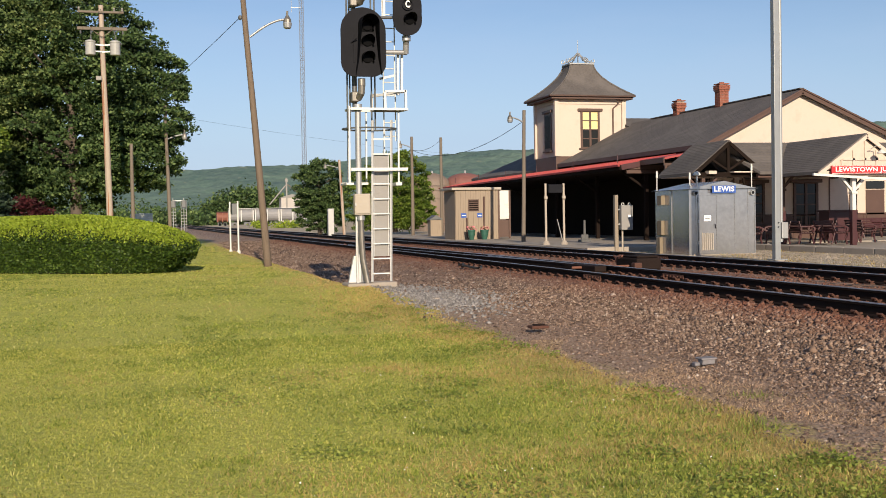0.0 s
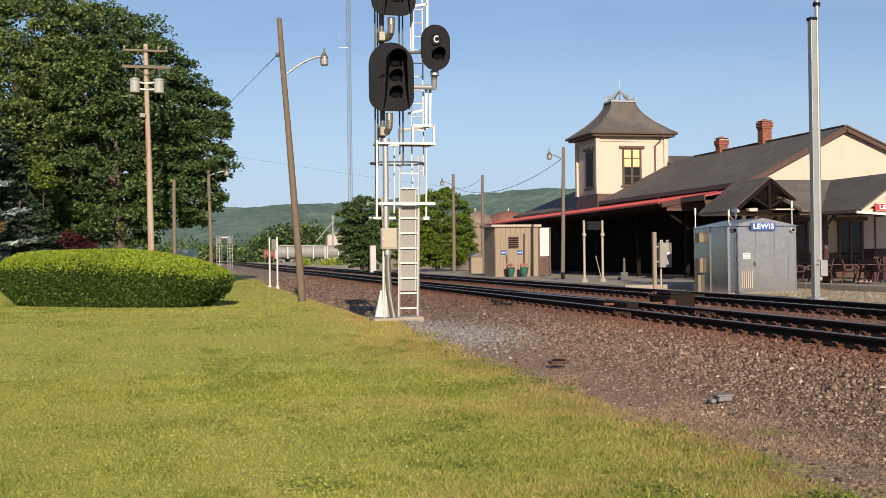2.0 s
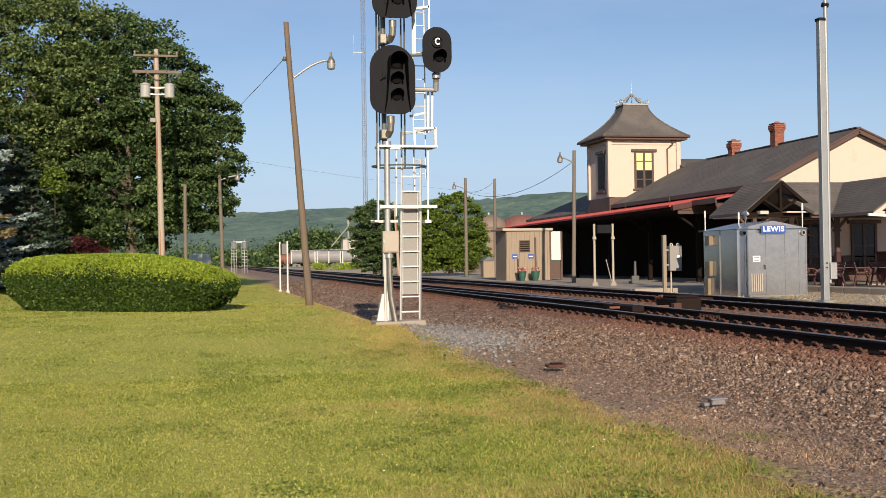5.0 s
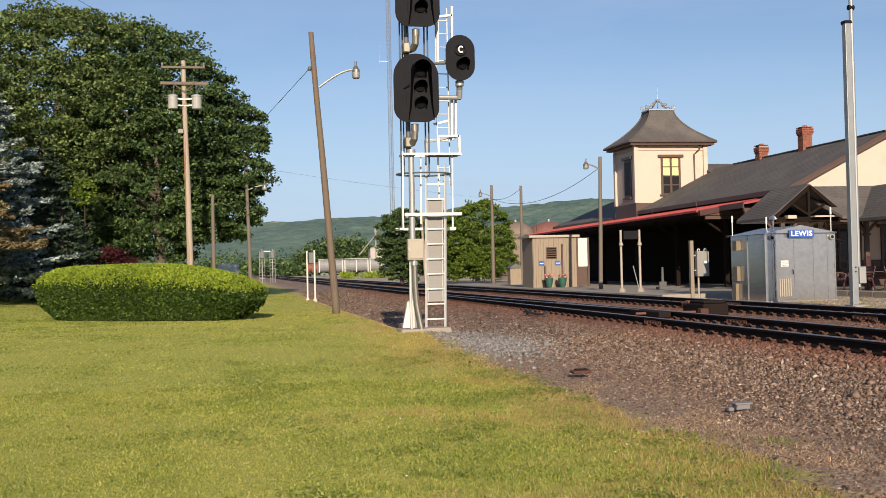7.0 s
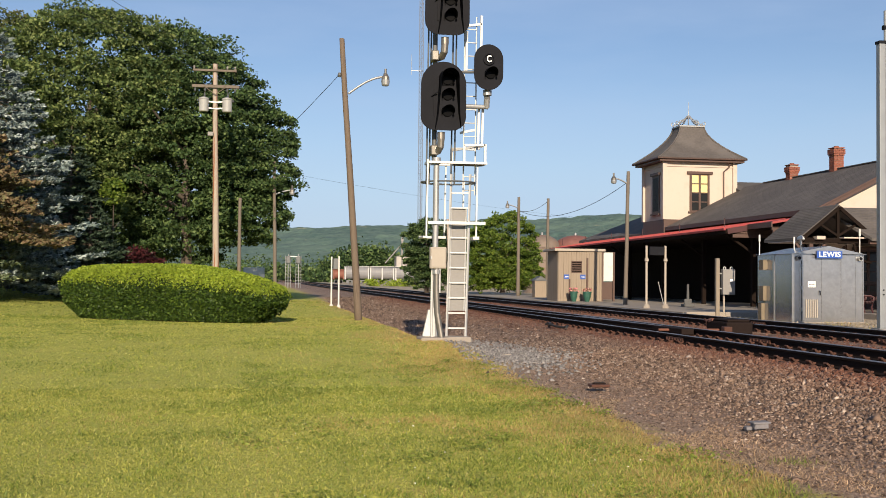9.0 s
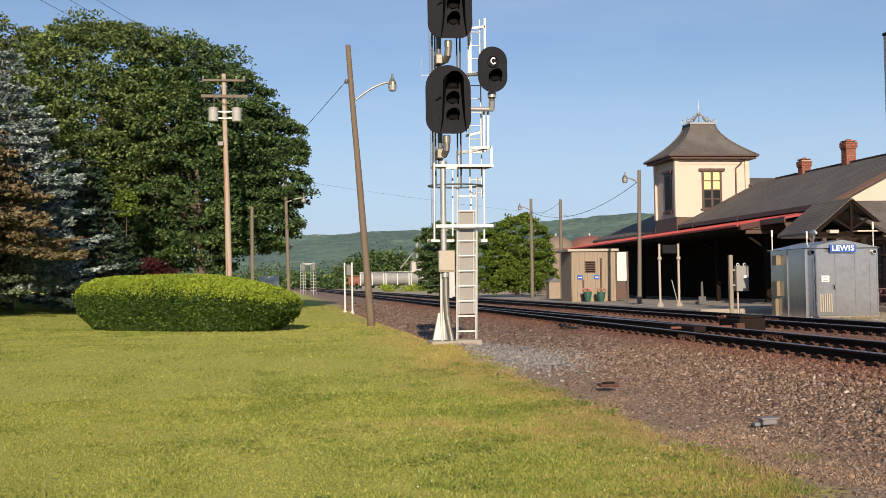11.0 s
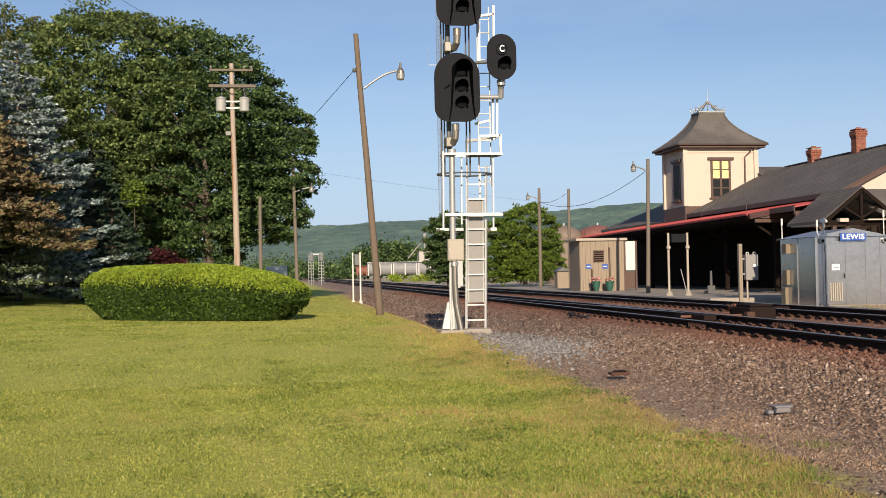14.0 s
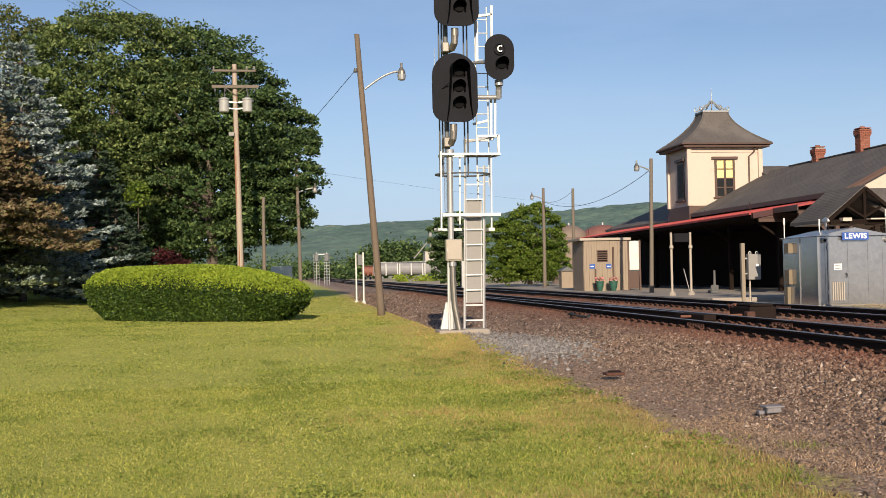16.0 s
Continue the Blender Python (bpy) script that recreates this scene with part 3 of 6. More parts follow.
for sx in (-1, 1):
    for sy in (-1, 1):
        pts = [(tcx + sx * (0.76 + 1.98 * (1 - k / 12) ** 1.7), tcy + sy * (0.6 + 1.72 * (1 - k / 12) ** 1.7), 8.64 + 2.1 * k / 12) for k in range(13)]
        part("hip_cap", path_tube(pts, 0.05, 6), SHINGLE, tw)
part("deck", box(tcx - 0.82, tcy - 0.66, 10.7, tcx + 0.82, tcy + 0.66, 10.8, 0.02), GALV, tw)
crest = part("cresting", tube((tcx, tcy, 10.8), (tcx, tcy, 12.3), 0.035, 0.012), GALV, tw, "wrought iron roof cresting with a finial")
for k in range(8):
    a = (k + 0.5) * math.pi / 4
    out_ = 0.92 if k in (0, 3, 4, 7) else 0.74
    pts = []
    for j in range(11):
        u = j / 10
        rr = out_ * (1 - u) + 0.06 * u
        pts.append((tcx + rr * math.cos(a), tcy + rr * math.sin(a), 10.86 + 0.62 * u ** 2.4 + 0.09 * math.sin(u * 3.14)))
    part("scroll", path_tube(pts, 0.035, 6), GALV, crest)
    part("curl", path_tube([(tcx + (out_ + 0.11 * math.sin(s)) * math.cos(a), tcy + (out_ + 0.11 * math.sin(s)) * math.sin(a), 10.96 + 0.11 * math.cos(s)) for s in np.linspace(0, 5.5, 9)], 0.03, 6), GALV, crest)
    part("leaf_curl", path_tube([(tcx + (out_ * 0.5 + 0.08 * math.sin(s)) * math.cos(a), tcy + (out_ * 0.5 + 0.08 * math.sin(s)) * math.sin(a), 11.13 + 0.08 * math.cos(s)) for s in np.linspace(-1, 4.2, 8)], 0.025, 6), GALV, crest)
part("ball", lathe([(0.01, 0), (0.08, 0.05), (0.1, 0.12), (0.08, 0.19), (0.01, 0.24)], 12, None, (tcx, tcy, 11.25)), GALV, crest)

# ---- canopy along the tracks ----
can = thing("platform_canopy", "long red metal canopy over a dark platform", "canopy")
CX, CZ, CY0, CY1 = 21.0, 3.72, 46.9, 78.0
NX, NY = 22.0, 44.5
roof_slab([(CX, CY0, CZ), (CX, CY1, CZ - 0.12), (WX0 + 0.4, CY1, CZ + 0.6), (WX0 + 0.4, CY0, CZ + 0.68)], 0.1, RED_ROOF, "canopy_roof", can)
roof_slab([(NX, NY, CZ + 0.22), (NX, CY0, CZ + 0.21), (WX0 + 0.4, CY0, CZ + 0.68), (WX0 + 0.4, NY - 0.3, CZ + 0.74)], 0.1, RED_ROOF, "canopy_roof", can)
part("fascia", bar((NX - 0.03, NY, CZ + 0.08), (NX - 0.03, CY0, CZ + 0.08), 0.06, 0.22), BROWN, can)
part("canopy_ceiling", slab([(NX, NY, CZ - 0.02), (WW, NY, CZ - 0.02), (WW, CY0, CZ - 0.02), (NX, CY0, CZ - 0.02)], (0, 0, 0.03)), SHADE_DARK_WOOD, can)
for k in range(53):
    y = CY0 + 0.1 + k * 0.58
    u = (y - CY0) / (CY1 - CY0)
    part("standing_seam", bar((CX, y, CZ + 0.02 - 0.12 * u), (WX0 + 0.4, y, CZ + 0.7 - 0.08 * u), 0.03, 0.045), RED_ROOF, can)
part("fascia", bar((CX - 0.03, CY0, CZ - 0.12), (CX - 0.03, CY1, CZ - 0.24), 0.06, 0.2), SHADE_DARK_WOOD, can)
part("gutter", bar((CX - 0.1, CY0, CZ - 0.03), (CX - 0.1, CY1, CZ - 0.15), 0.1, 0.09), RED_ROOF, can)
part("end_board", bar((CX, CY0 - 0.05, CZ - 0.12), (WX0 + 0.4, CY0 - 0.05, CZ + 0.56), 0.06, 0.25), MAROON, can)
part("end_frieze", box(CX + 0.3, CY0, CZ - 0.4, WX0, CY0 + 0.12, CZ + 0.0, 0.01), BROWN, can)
part("canopy_ceiling", slab([(CX, CY0, CZ - 0.24), (WW, CY0, CZ - 0.24), (WW, CY1, CZ - 0.36), (CX, CY1, CZ - 0.36)], (0, 0, 0.03)), SHADE_DARK_WOOD, can)
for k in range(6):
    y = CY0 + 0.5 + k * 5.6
    part("post", box(22.5 - 0.1, y - 0.1, 0.2, 22.5 + 0.1, y + 0.1, CZ - 0.25, 0.02), SHADE_DARK_WOOD, can)
    part("brace", bar((22.5, y, CZ - 1.1), (21.3, y, CZ - 0.3), 0.1, 0.1), SHADE_DARK_WOOD, can)
    part("snow_guard", tube((22.0, y + 2, CZ + 0.2), (22.0, y + 2, CZ + 0.62), 0.02), MAROON, can)
# corner bracket at the near end
for k, (p, q) in enumerate((((22.1, 44.6, 3.15), (22.7, 44.6, 3.72)), ((22.1, 44.6, 3.15), (22.1, 44.6, 3.68)), ((22.0, 44.6, 3.63), (23.3, 44.6, 3.63)))):
    part("bracket", bar(p, q, 0.1, 0.12), CREAM if k == 0 else BROWN, can)

# dim things on the platform under the canopy
PLAT_GREY = mat("dull_grey_paint", (0.09, 0.09, 0.09), 0.7)
sc = thing("platform_scale", "grey upright platform scale on a pedestal", "scale", (19.2, 47, 0.2))
part("base", box(-0.25, -0.2, 0, 0.25, 0.2, 0.12, 0.02), PLAT_GREY, sc)
part("pedestal", tube((0, 0, 0.1), (0, 0, 1.0), 0.07, 0.05), PLAT_GREY, sc)
part("dial", box(-0.18, -0.06, 0.0, 0.18, 0.06, 0.35, 0.04), PLAT_GREY, sc)

# ---- porch ----
pr = thing("station_porch", "porch with grey shingle gables, braced posts and cream infill", "porch")
P1X, P1Y, PZ = 21.96, 39.0, 4.3


def shingled(pts, name="roof_slope", rows=18):
    """A roof plane (ridge a, ridge b, eave b, eave a) with its courses."""
    s_ = roof_slab(pts, 0.12, SHINGLE, name, pr)
    a, b_, c, d = [Vector(p) for p in pts]
    for k in range(1, rows):
        u = k / rows
        part("shingle_course", bar(a.lerp(d, u) + Vector((0, 0, -0.004)), b_.lerp(c, u) + Vector((0, 0, -0.004)), 0.016, 0.016), SHINGLE, s_)


shingled([(P1X, P1Y, PZ), (P1X, 41.9, PZ), (20.35, 41.9, 3.02), (20.35, P1Y, 3.02)])
shingled([(P1X, P1Y, PZ), (P1X, 41.9, PZ), (23.57, 41.9, 3.02), (23.57, P1Y, 3.02)])
shingled([(P1X + 0.1, 40.6, PZ), (31, 40.6, PZ + 0.02), (31, 38.3, 3.02), (22.9, 38.3, 3.02)])
shingled([(31, 40.6, PZ + 0.02), (P1X + 0.1, 40.6, PZ), (P1X + 0.1, 45, 3.3), (31, 45, 3.3)])
G2X, G2Y = 25.62, 35.5
shingled([(G2X, G2Y, PZ), (G2X, 40.6, PZ), (23.55, 40.6, 2.9), (23.55, G2Y, 2.9)])
shingled([(G2X, G2Y, PZ), (G2X, 40.6, PZ), (27.7, 40.6, 2.9), (27.7, G2Y, 2.9)])
for gx_, gy_, hw, zb, mt, lab in ((P1X, P1Y, 1.61, 3.02, SHADE_DARK_WOOD, "dark"), (G2X, G2Y, 2.07, 2.9, CREAM, "cream")):
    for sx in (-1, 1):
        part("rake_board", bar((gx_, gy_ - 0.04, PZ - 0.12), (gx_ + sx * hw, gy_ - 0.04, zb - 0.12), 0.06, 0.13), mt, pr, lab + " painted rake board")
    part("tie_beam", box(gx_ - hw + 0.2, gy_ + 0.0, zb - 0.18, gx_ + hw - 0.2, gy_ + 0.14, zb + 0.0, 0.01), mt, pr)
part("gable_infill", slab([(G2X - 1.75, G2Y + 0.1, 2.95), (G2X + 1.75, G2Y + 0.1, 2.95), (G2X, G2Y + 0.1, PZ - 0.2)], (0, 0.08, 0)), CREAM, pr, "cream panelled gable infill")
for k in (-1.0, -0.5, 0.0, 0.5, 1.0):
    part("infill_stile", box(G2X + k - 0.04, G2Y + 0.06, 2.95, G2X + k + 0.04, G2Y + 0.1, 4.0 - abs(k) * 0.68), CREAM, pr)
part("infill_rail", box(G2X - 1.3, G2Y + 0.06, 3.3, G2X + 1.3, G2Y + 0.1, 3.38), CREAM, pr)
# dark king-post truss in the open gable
part("king_post", bar((P1X, P1Y + 0.1, 3.0), (P1X, P1Y + 0.1, PZ - 0.2), 0.1, 0.1), SHADE_DARK_WOOD, pr)
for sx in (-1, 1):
    part("truss_brace", bar((P1X, P1Y + 0.1, 3.1), (P1X + sx * 0.75, P1Y + 0.1, 3.55), 0.08, 0.08), SHADE_DARK_WOOD, pr)
    part("curved_brace", path_tube([(P1X + sx * (1.4 - 0.7 * math.sin(u)), P1Y + 0.15, 2.1 + 0.75 * (1 - math.cos(u))) for u in np.linspace(0, 1.5, 7)], 0.05, 6), SHADE_DARK_WOOD, pr)
part("rafter_tail", box(20.95, P1Y - 0.2, 2.95, 21.3, P1Y + 0.1, 3.08, 0.01), CREAM, pr)


def porch_post(x, y, z1, upper, lower):
    p = part("post", box(x - 0.08, y - 0.08, 1.45, x + 0.08, y + 0.08, z1, 0.015), upper, pr, "square porch post, maroon below")
    part("post_foot", box(x - 0.095, y - 0.095, 0.14, x + 0.095, y + 0.095, 1.45, 0.015), lower, p)
    part("capital", box(x - 0.12, y - 0.12, z1 - 0.7, x + 0.12, y + 0.12, z1 - 0.6, 0.02), upper, p)
    for sx in (-1, 1):
        part("brace", bar((x, y, z1 - 0.62), (x + sx * 0.6, y, z1), 0.08, 0.09), upper, p)
    part("brace", bar((x, y, z1 - 0.62), (x, y + 0.6, z1), 0.08, 0.09), upper, p)


porch_post(25.1, 35.6, 2.75, WHITE, MAROON)
porch_post(28.2, 35.6, 2.75, WHITE, MAROON)
porch_post(24.0, 38.5, 2.95, BROWN, MAROON)
porch_post(20.9, 39.2, 2.8, BROWN, BROWN)
porch_post(23.2, 41.8, 2.8, BROWN, BROWN)
porch_post(27.3, 38.5, 2.95, BROWN, MAROON)
part("eave_beam", box(22.9, 38.45, 2.78, 31, 38.6, 2.95, 0.01), BROWN, pr)
part("white_gutter", bar((23.3, 35.45, 2.78), (28.0, 35.0, 2.45), 0.09, 0.09), WHITE, pr)
part("porch_ceiling", box(22.0, 38.7, 3.0, 31, 44.9, 3.05), CREAM, pr)
lmp = thing("porch_lamp", "white enamel gooseneck lamp under the gable", "lamp", (25.95, 35.2, 3.6))
part("arm", path_tube([(-0.25, 0.2, 0.1), (-0.15, -0.1, 0.22), (0, -0.12, 0.18), (0, -0.12, 0.05)], 0.018), WHITE, lmp)
part("shade", lathe([(0.03, 0.06), (0.06, 0.04), (0.17, -0.06), (0.18, -0.08)], 16, None, (0, -0.12, 0)), WHITE, lmp)

ss = thing("station_sign", "red station name board with white letters", "sign", (25.86, 35.35, 2.94))
part("board", box(-1.86, -0.03, -0.15, 1.86, 0.03, 0.15, 0.008), RED_SIGN, ss)
for a in (-0.14, 0.125):
    part("border", box(-1.84, -0.036, a, 1.84, -0.031, a + 0.015), LETTER, ss)
lettering("LEWISTOWN JUNCTION", 0.155, 0.004, LETTER, "letters", ss, (0, -0.037, 0), (radians(90), 0, 0))
ss_text = ss.children[-1]
ss_text.scale = (3.4 / max(0.1, ss_text.dimensions.x), 1, 1)

# ---- benches ----
def bench(loc, rz, label):
    t = thing("bench", label, "bench", loc, rz, "benches under the porch")
    for sx in (-0.75, 0.75):
        pts = [(sx, -0.28, 0), (sx, -0.22, 0.25), (sx, -0.28, 0.42), (sx, 0.2, 0.42), (sx, 0.3, 0.85)]
        part("end_frame", path_tube(pts, 0.035, 8), MAROON, t)
        part("rear_leg", path_tube([(sx, 0.2, 0.42), (sx, 0.3, 0)], 0.035, 8), MAROON, t)
        part("armrest", path_tube([(sx, 0.24, 0.66), (sx, -0.2, 0.66), (sx, -0.3, 0.6), (sx, -0.27, 0.5)], 0.035, 8), MAROON, t)
        part("scroll", path_tube([(sx, -0.26 + 0.08 * math.cos(a), 0.56 + 0.08 * math.sin(a)) for a in np.linspace(0, 5.6, 9)], 0.025, 6), MAROON, t)
    for k in range(5):
        part("seat_slat", box(-0.85, -0.28 + k * 0.1, 0.43, 0.85, -0.2 + k * 0.1, 0.46, 0.006), MAROON, t)
    for k in range(4):
        part("back_slat", bar((-0.85, 0.215 + k * 0.026, 0.52 + k * 0.105), (0.85, 0.215 + k * 0.026, 0.52 + k * 0.105), 0.03, 0.075), MAROON, t)
    return t


BL = "maroon slatted bench with scrolled arms under the porch"
first = bench((22.2, 37.9, 0.2), 70, BL)
for x, y, rz in ((23.25, 37.7, 250), (23.9, 37.2, 75), (24.75, 37.0, 250), (24.55, 36.2, 80), (21.4, 38.6, 15), (26.6, 37.2, 75)):
    copy_thing(first, pose(x, y, 0.2, 0, 0, rz))
copy_thing(first, pose(32.9, 43.6, 0.2, 0, 0, 10))
copy_thing(first, pose(31.0, 42.2, 0.2, 0, 0, 5))
crate = thing("storage_box", "maroon painted wooden storage box against the porch", "box", (27.7, 40.3, 0.2))
part("body", box(-0.55, -0.35, 0, 0.55, 0.35, 1.2, 0.01), MAROON, crate)
part("lid", box(-0.6, -0.4, 1.2, 0.6, 0.4, 1.27, 0.01), MAROON, crate)

# ---- signal cabinet ----
cab = thing("signal_cabinet", "silver aluminium signal equipment cabinet with a louvred door", "cabinet")
part("body", box(17.1, 33.3, 0.02, 19.55, 35.75, 2.24, 0.015), ALU, cab)
part("plinth", box(17.05, 33.25, -0.1, 19.6, 35.8, 0.06, 0.01), CONCRETE, cab)
part("roof", slab([(17.02, 33.2, 2.24), (19.63, 33.2, 2.24), (18.32, 33.2, 2.5)], (0, 2.65, 0)), ALU, cab)
for x in (17.1, 17.36, 18.12, 18.8, 19.3, 19.55):
    part("seam", box(x - 0.02, 33.28, 0.05, x + 0.02, 33.3, 2.22), ALU, cab)
door = part("door", box(17.42, 33.265, 0.1, 18.08, 33.295, 2.02, 0.008), ALU, cab, "aluminium door with vertical louvres")
for k in range(6):
    part("louvre", bar((17.56 + k * 0.075, 33.25, 0.2), (17.56 + k * 0.075, 33.25, 0.78), 0.035, 0.03), BOX_TAN, door)
part("notice", box(17.62, 33.255, 1.17, 17.88, 33.264, 1.36), LETTER, door, "white notice plate")
for k in range(3):
    part("notice_line", box(17.65, 33.251, 1.2 + k * 0.05, 17.85, 33.2545, 1.215 + k * 0.05), BLACK, door)
part("handle", path_tube([(18.02, 33.25, 1.05), (18.02, 33.21, 1.05), (18.02, 33.21, 0.92)], 0.015), BLACK, door)
for z in (0.4, 1.1, 1.8):
    part("hinge", tube((17.41, 33.26, z), (17.41, 33.26, z + 0.12), 0.018), GALV, door)
for x in (17.3, 19.42):
    v = part("vent", tube((x, 33.3, 2.1), (x, 33.19, 2.1), 0.08, 0.08, 16), GALV, cab, "round vent hood")
    part("vent_mouth", tube((x, 33.2, 2.1), (x, 33.185, 2.1), 0.055, 0.055, 16), BLACK, v)
for x, y, z0, h in ((17.45, 33.4, 2.3, 0.4), (19.5, 33.4, 2.24, 0.78), (17.15, 35.7, 2.24, 0.65), (18.0, 34.9, 2.4, 0.4)):
    a = part("antenna", tube((x, y, z0), (x, y, z0 + h), 0.018), WHITE, cab, "white stub antenna")
    part("antenna_tip", tube((x, y, z0 + h - 0.18), (x, y, z0 + h + 0.05), 0.035, 0.03), WHITE, a)
part("vent_cowl", lathe([(0.09, 0), (0.13, 0.03), (0.1, 0.1), (0.02, 0.15)], 12, None, (17.45, 33.4, 2.68)), WHITE, cab)
part("meter_box", box(16.97, 35.05, 0.7, 17.1, 35.4, 1.2, 0.015), BOX_GOLD, cab, "dull gold meter box on the cabinet side")
part("conduit_box", box(16.98, 35.2, 0.0, 17.1, 35.45, 0.62, 0.01), BOX_GOLD, cab)
part("hood", slab([(17.1, 35.0, 2.08), (17.1, 35.3, 2.08), (17.1, 35.3, 1.75), (17.1, 35.0, 1.75)], (-0.16, 0, -0.02)), BOX_GOLD, cab)
part("side_seam", box(17.07, 34.5, 0.05, 17.1, 34.54, 2.22), ALU, cab)
cs = part("name_plate", box(17.87, 33.15, 2.1, 18.75, 33.17, 2.34, 0.004), BLUE_SIGN, cab, "blue plate with white letters")
t_ = lettering("LEWIS", 0.165, 0.004, LETTER, "letters", cs, (18.31, 33.146, 2.22), (radians(90), 0, 0))
t_.scale = (1.12, 1, 1)

# ---- tall pole beside the cabinet ----
COOL = mat("cool_grey_steel", (0.27, 0.285, 0.3), 0.45, 0.3, 50, 3, 0.1, 0.1)
tp = thing("tall_pole", "tall square silver steel pole with a conduit", "pole", (16.66, 27.5, 0))
part("footing", tube((0, 0, -0.2), (0, 0, 0.1), 0.25, 0.22), CONCRETE, tp)
part("base_plate", box(-0.2, -0.2, 0.1, 0.2, 0.2, 0.13), COOL, tp)
part("shaft", box(-0.11, -0.09, 0.13, 0.06, 0.09, 7.74, 0.012), COOL, tp)
part("conduit", tube((0.11, -0.02, 0.6), (0.11, -0.02, 8.6), 0.055), COOL, tp)
part("pole_top", box(-0.13, -0.11, 7.7, 0.08, 0.11, 7.78, 0.01), BLACK, tp)
part("collar", tube((0.19, -0.02, 8.14), (0.03, -0.02, 8.14), 0.07), BLACK, tp)
part("pole_box", box(0.08, -0.12, 0.7, 0.28, 0.06, 1.15, 0.012), GALV, tp, "grey box fixed to the pole")
for k in range(2):
    part("bolt", tube((-0.02, -0.1, 1.02 + k * 0.12), (-0.02, -0.12, 1.02 + k * 0.12), 0.02, 0.02, 6), BLACK, tp)

PANEL = mat("grey_guard_panel", (0.25, 0.24, 0.23), 0.7, 0.1, 50, 4, 0.08, 0.1)

# ---- electric box on posts, gate posts, shed ----
eb = thing("electric_box", "grey electric box on a weathered timber post", "electric box", (16.92, 38.6, 0.1))
part("post", box(-0.09, -0.08, -0.1, 0.05, 0.08, 2.08, 0.02), POLE_PALE, eb)
part("conduit", tube((0.24, 0, -0.1), (0.24, 0, 1.0), 0.035), BOX_TAN, eb)
bx = part("box", box(0.13, -0.18, 0.75, 0.6, 0.06, 1.68, 0.02), PANEL, eb, "grey steel box with a label")
part("label_plate", box(0.4, -0.19, 1.22, 0.52, -0.182, 1.32), LETTER, bx)
for x in (0.24, 0.5):
    part("lifting_eye", path_tube([(x + 0.05 * math.cos(a), -0.06, 1.72 + 0.05 * math.sin(a)) for a in np.linspace(0, 6.28, 9)], 0.015, 6), WHITE, eb)
part("bracket", box(0.05, -0.05, 0.95, 0.2, 0.02, 1.0), GALV, eb)
part("bracket", box(0.05, -0.05, 1.5, 0.2, 0.02, 1.55), GALV, eb)

gp = thing("platform_gate_frame", "two slim pale posts holding a dark hanging sign box", "gate", (16.16, 44, 0.2))
for x in (0.0, 0.82):
    p = part("post", tube((x, 0, 0), (x, 0, 2.6), 0.05), BOX_TAN, gp)
    part("foot", lathe([(0.16, 0), (0.15, 0.08), (0.08, 0.18)], 10, None, (x, 0, 0)), CONCRETE, p)
    part("lamp_knob", lathe([(0.03, 0), (0.09, 0.06), (0.08, 0.16), (0.02, 0.2)], 10, None, (x, -0.02, 1.9)), BOX_TAN, p)
part("sign_box", box(0.12, -0.08, 2.2, 0.76, 0.08, 2.56, 0.02), BLACK, gp)
part("stay", tube((0.55, 0.1, 1.1), (0.8, 0.1, 0.1), 0.02), GALV, gp)

shd = thing("platform_shed", "tan vertical-board shed with a flat roof", "shed", (16.28, 58, 0.2))
for k in range(17):
    part("board", box(k * 0.145, -0.02, 0, k * 0.145 + 0.137, 0.06, 2.72), SIDING, shd)
part("side_wall", box(-0.02, 0.06, 0, 0.06, 2.2, 2.7), SIDING, shd)
part("side_wall", box(2.4, 0.06, 0, 2.48, 2.2, 2.7), SIDING, shd)
part("rear_wall", box(0, 2.2, 0, 2.48, 2.28, 2.7), SIDING, shd)
part("roof", box(-0.25, -0.15, 2.72, 2.62, 2.4, 2.86, 0.02), BOX_TAN, shd, "flat roof with a pale edge")
vt = part("louvre_vent", box(0.72, -0.05, 1.55, 1.32, -0.02, 2.2, 0.01), BROWN, shd)
for k in range(5):
    part("vent_slat", bar((0.76, -0.06, 1.63 + k * 0.12), (1.28, -0.06, 1.63 + k * 0.12), 0.02, 0.06), SHADE_DARK_WOOD, vt)
for x0 in (0.3, 1.22):
    sgn = part("notice", box(x0, -0.045, 1.2, x0 + 0.3, -0.021, 1.45, 0.004), BLUE_SIGN, shd, "small blue notice")
    part("notice_bar", box(x0 + 0.05, -0.05, 1.3, x0 + 0.25, -0.0455, 1.34), LETTER, sgn)
part("pipe", tube((1.62, -0.06, 0.3), (1.62, -0.06, 2.35), 0.05), BROWN, shd)
part("pipe", tube((0.62, -0.06, 0.1), (0.62, -0.06, 1.2), 0.04), BROWN, shd)
part("corner_trim", box(2.44, -0.04, 0, 2.54, 0.06, 2.72), BROWN, shd)
wb = thing("notice_board", "white blank notice board on brown posts beside the shed", "notice board", (18.85, 58.1, 0.2))
part("sheet", box(0, 0, 1.1, 0.55, 0.06, 2.68, 0.01), WHITE, wb)
part("lower_boards", box(0.02, 0.01, 0.1, 0.53, 0.05, 1.05), BROWN, wb)
part("post", box(-0.1, -0.02, 0, -0.02, 0.08, 1.6), BROWN, wb)
part("post", box(0.55, -0.02, 0, 0.65, 0.08, 2.7), BROWN, wb)
POT = mat("green_glazed_pot", (0.03, 0.1, 0.075), 0.4, 0, 20, 3, 0.15, 0.1)
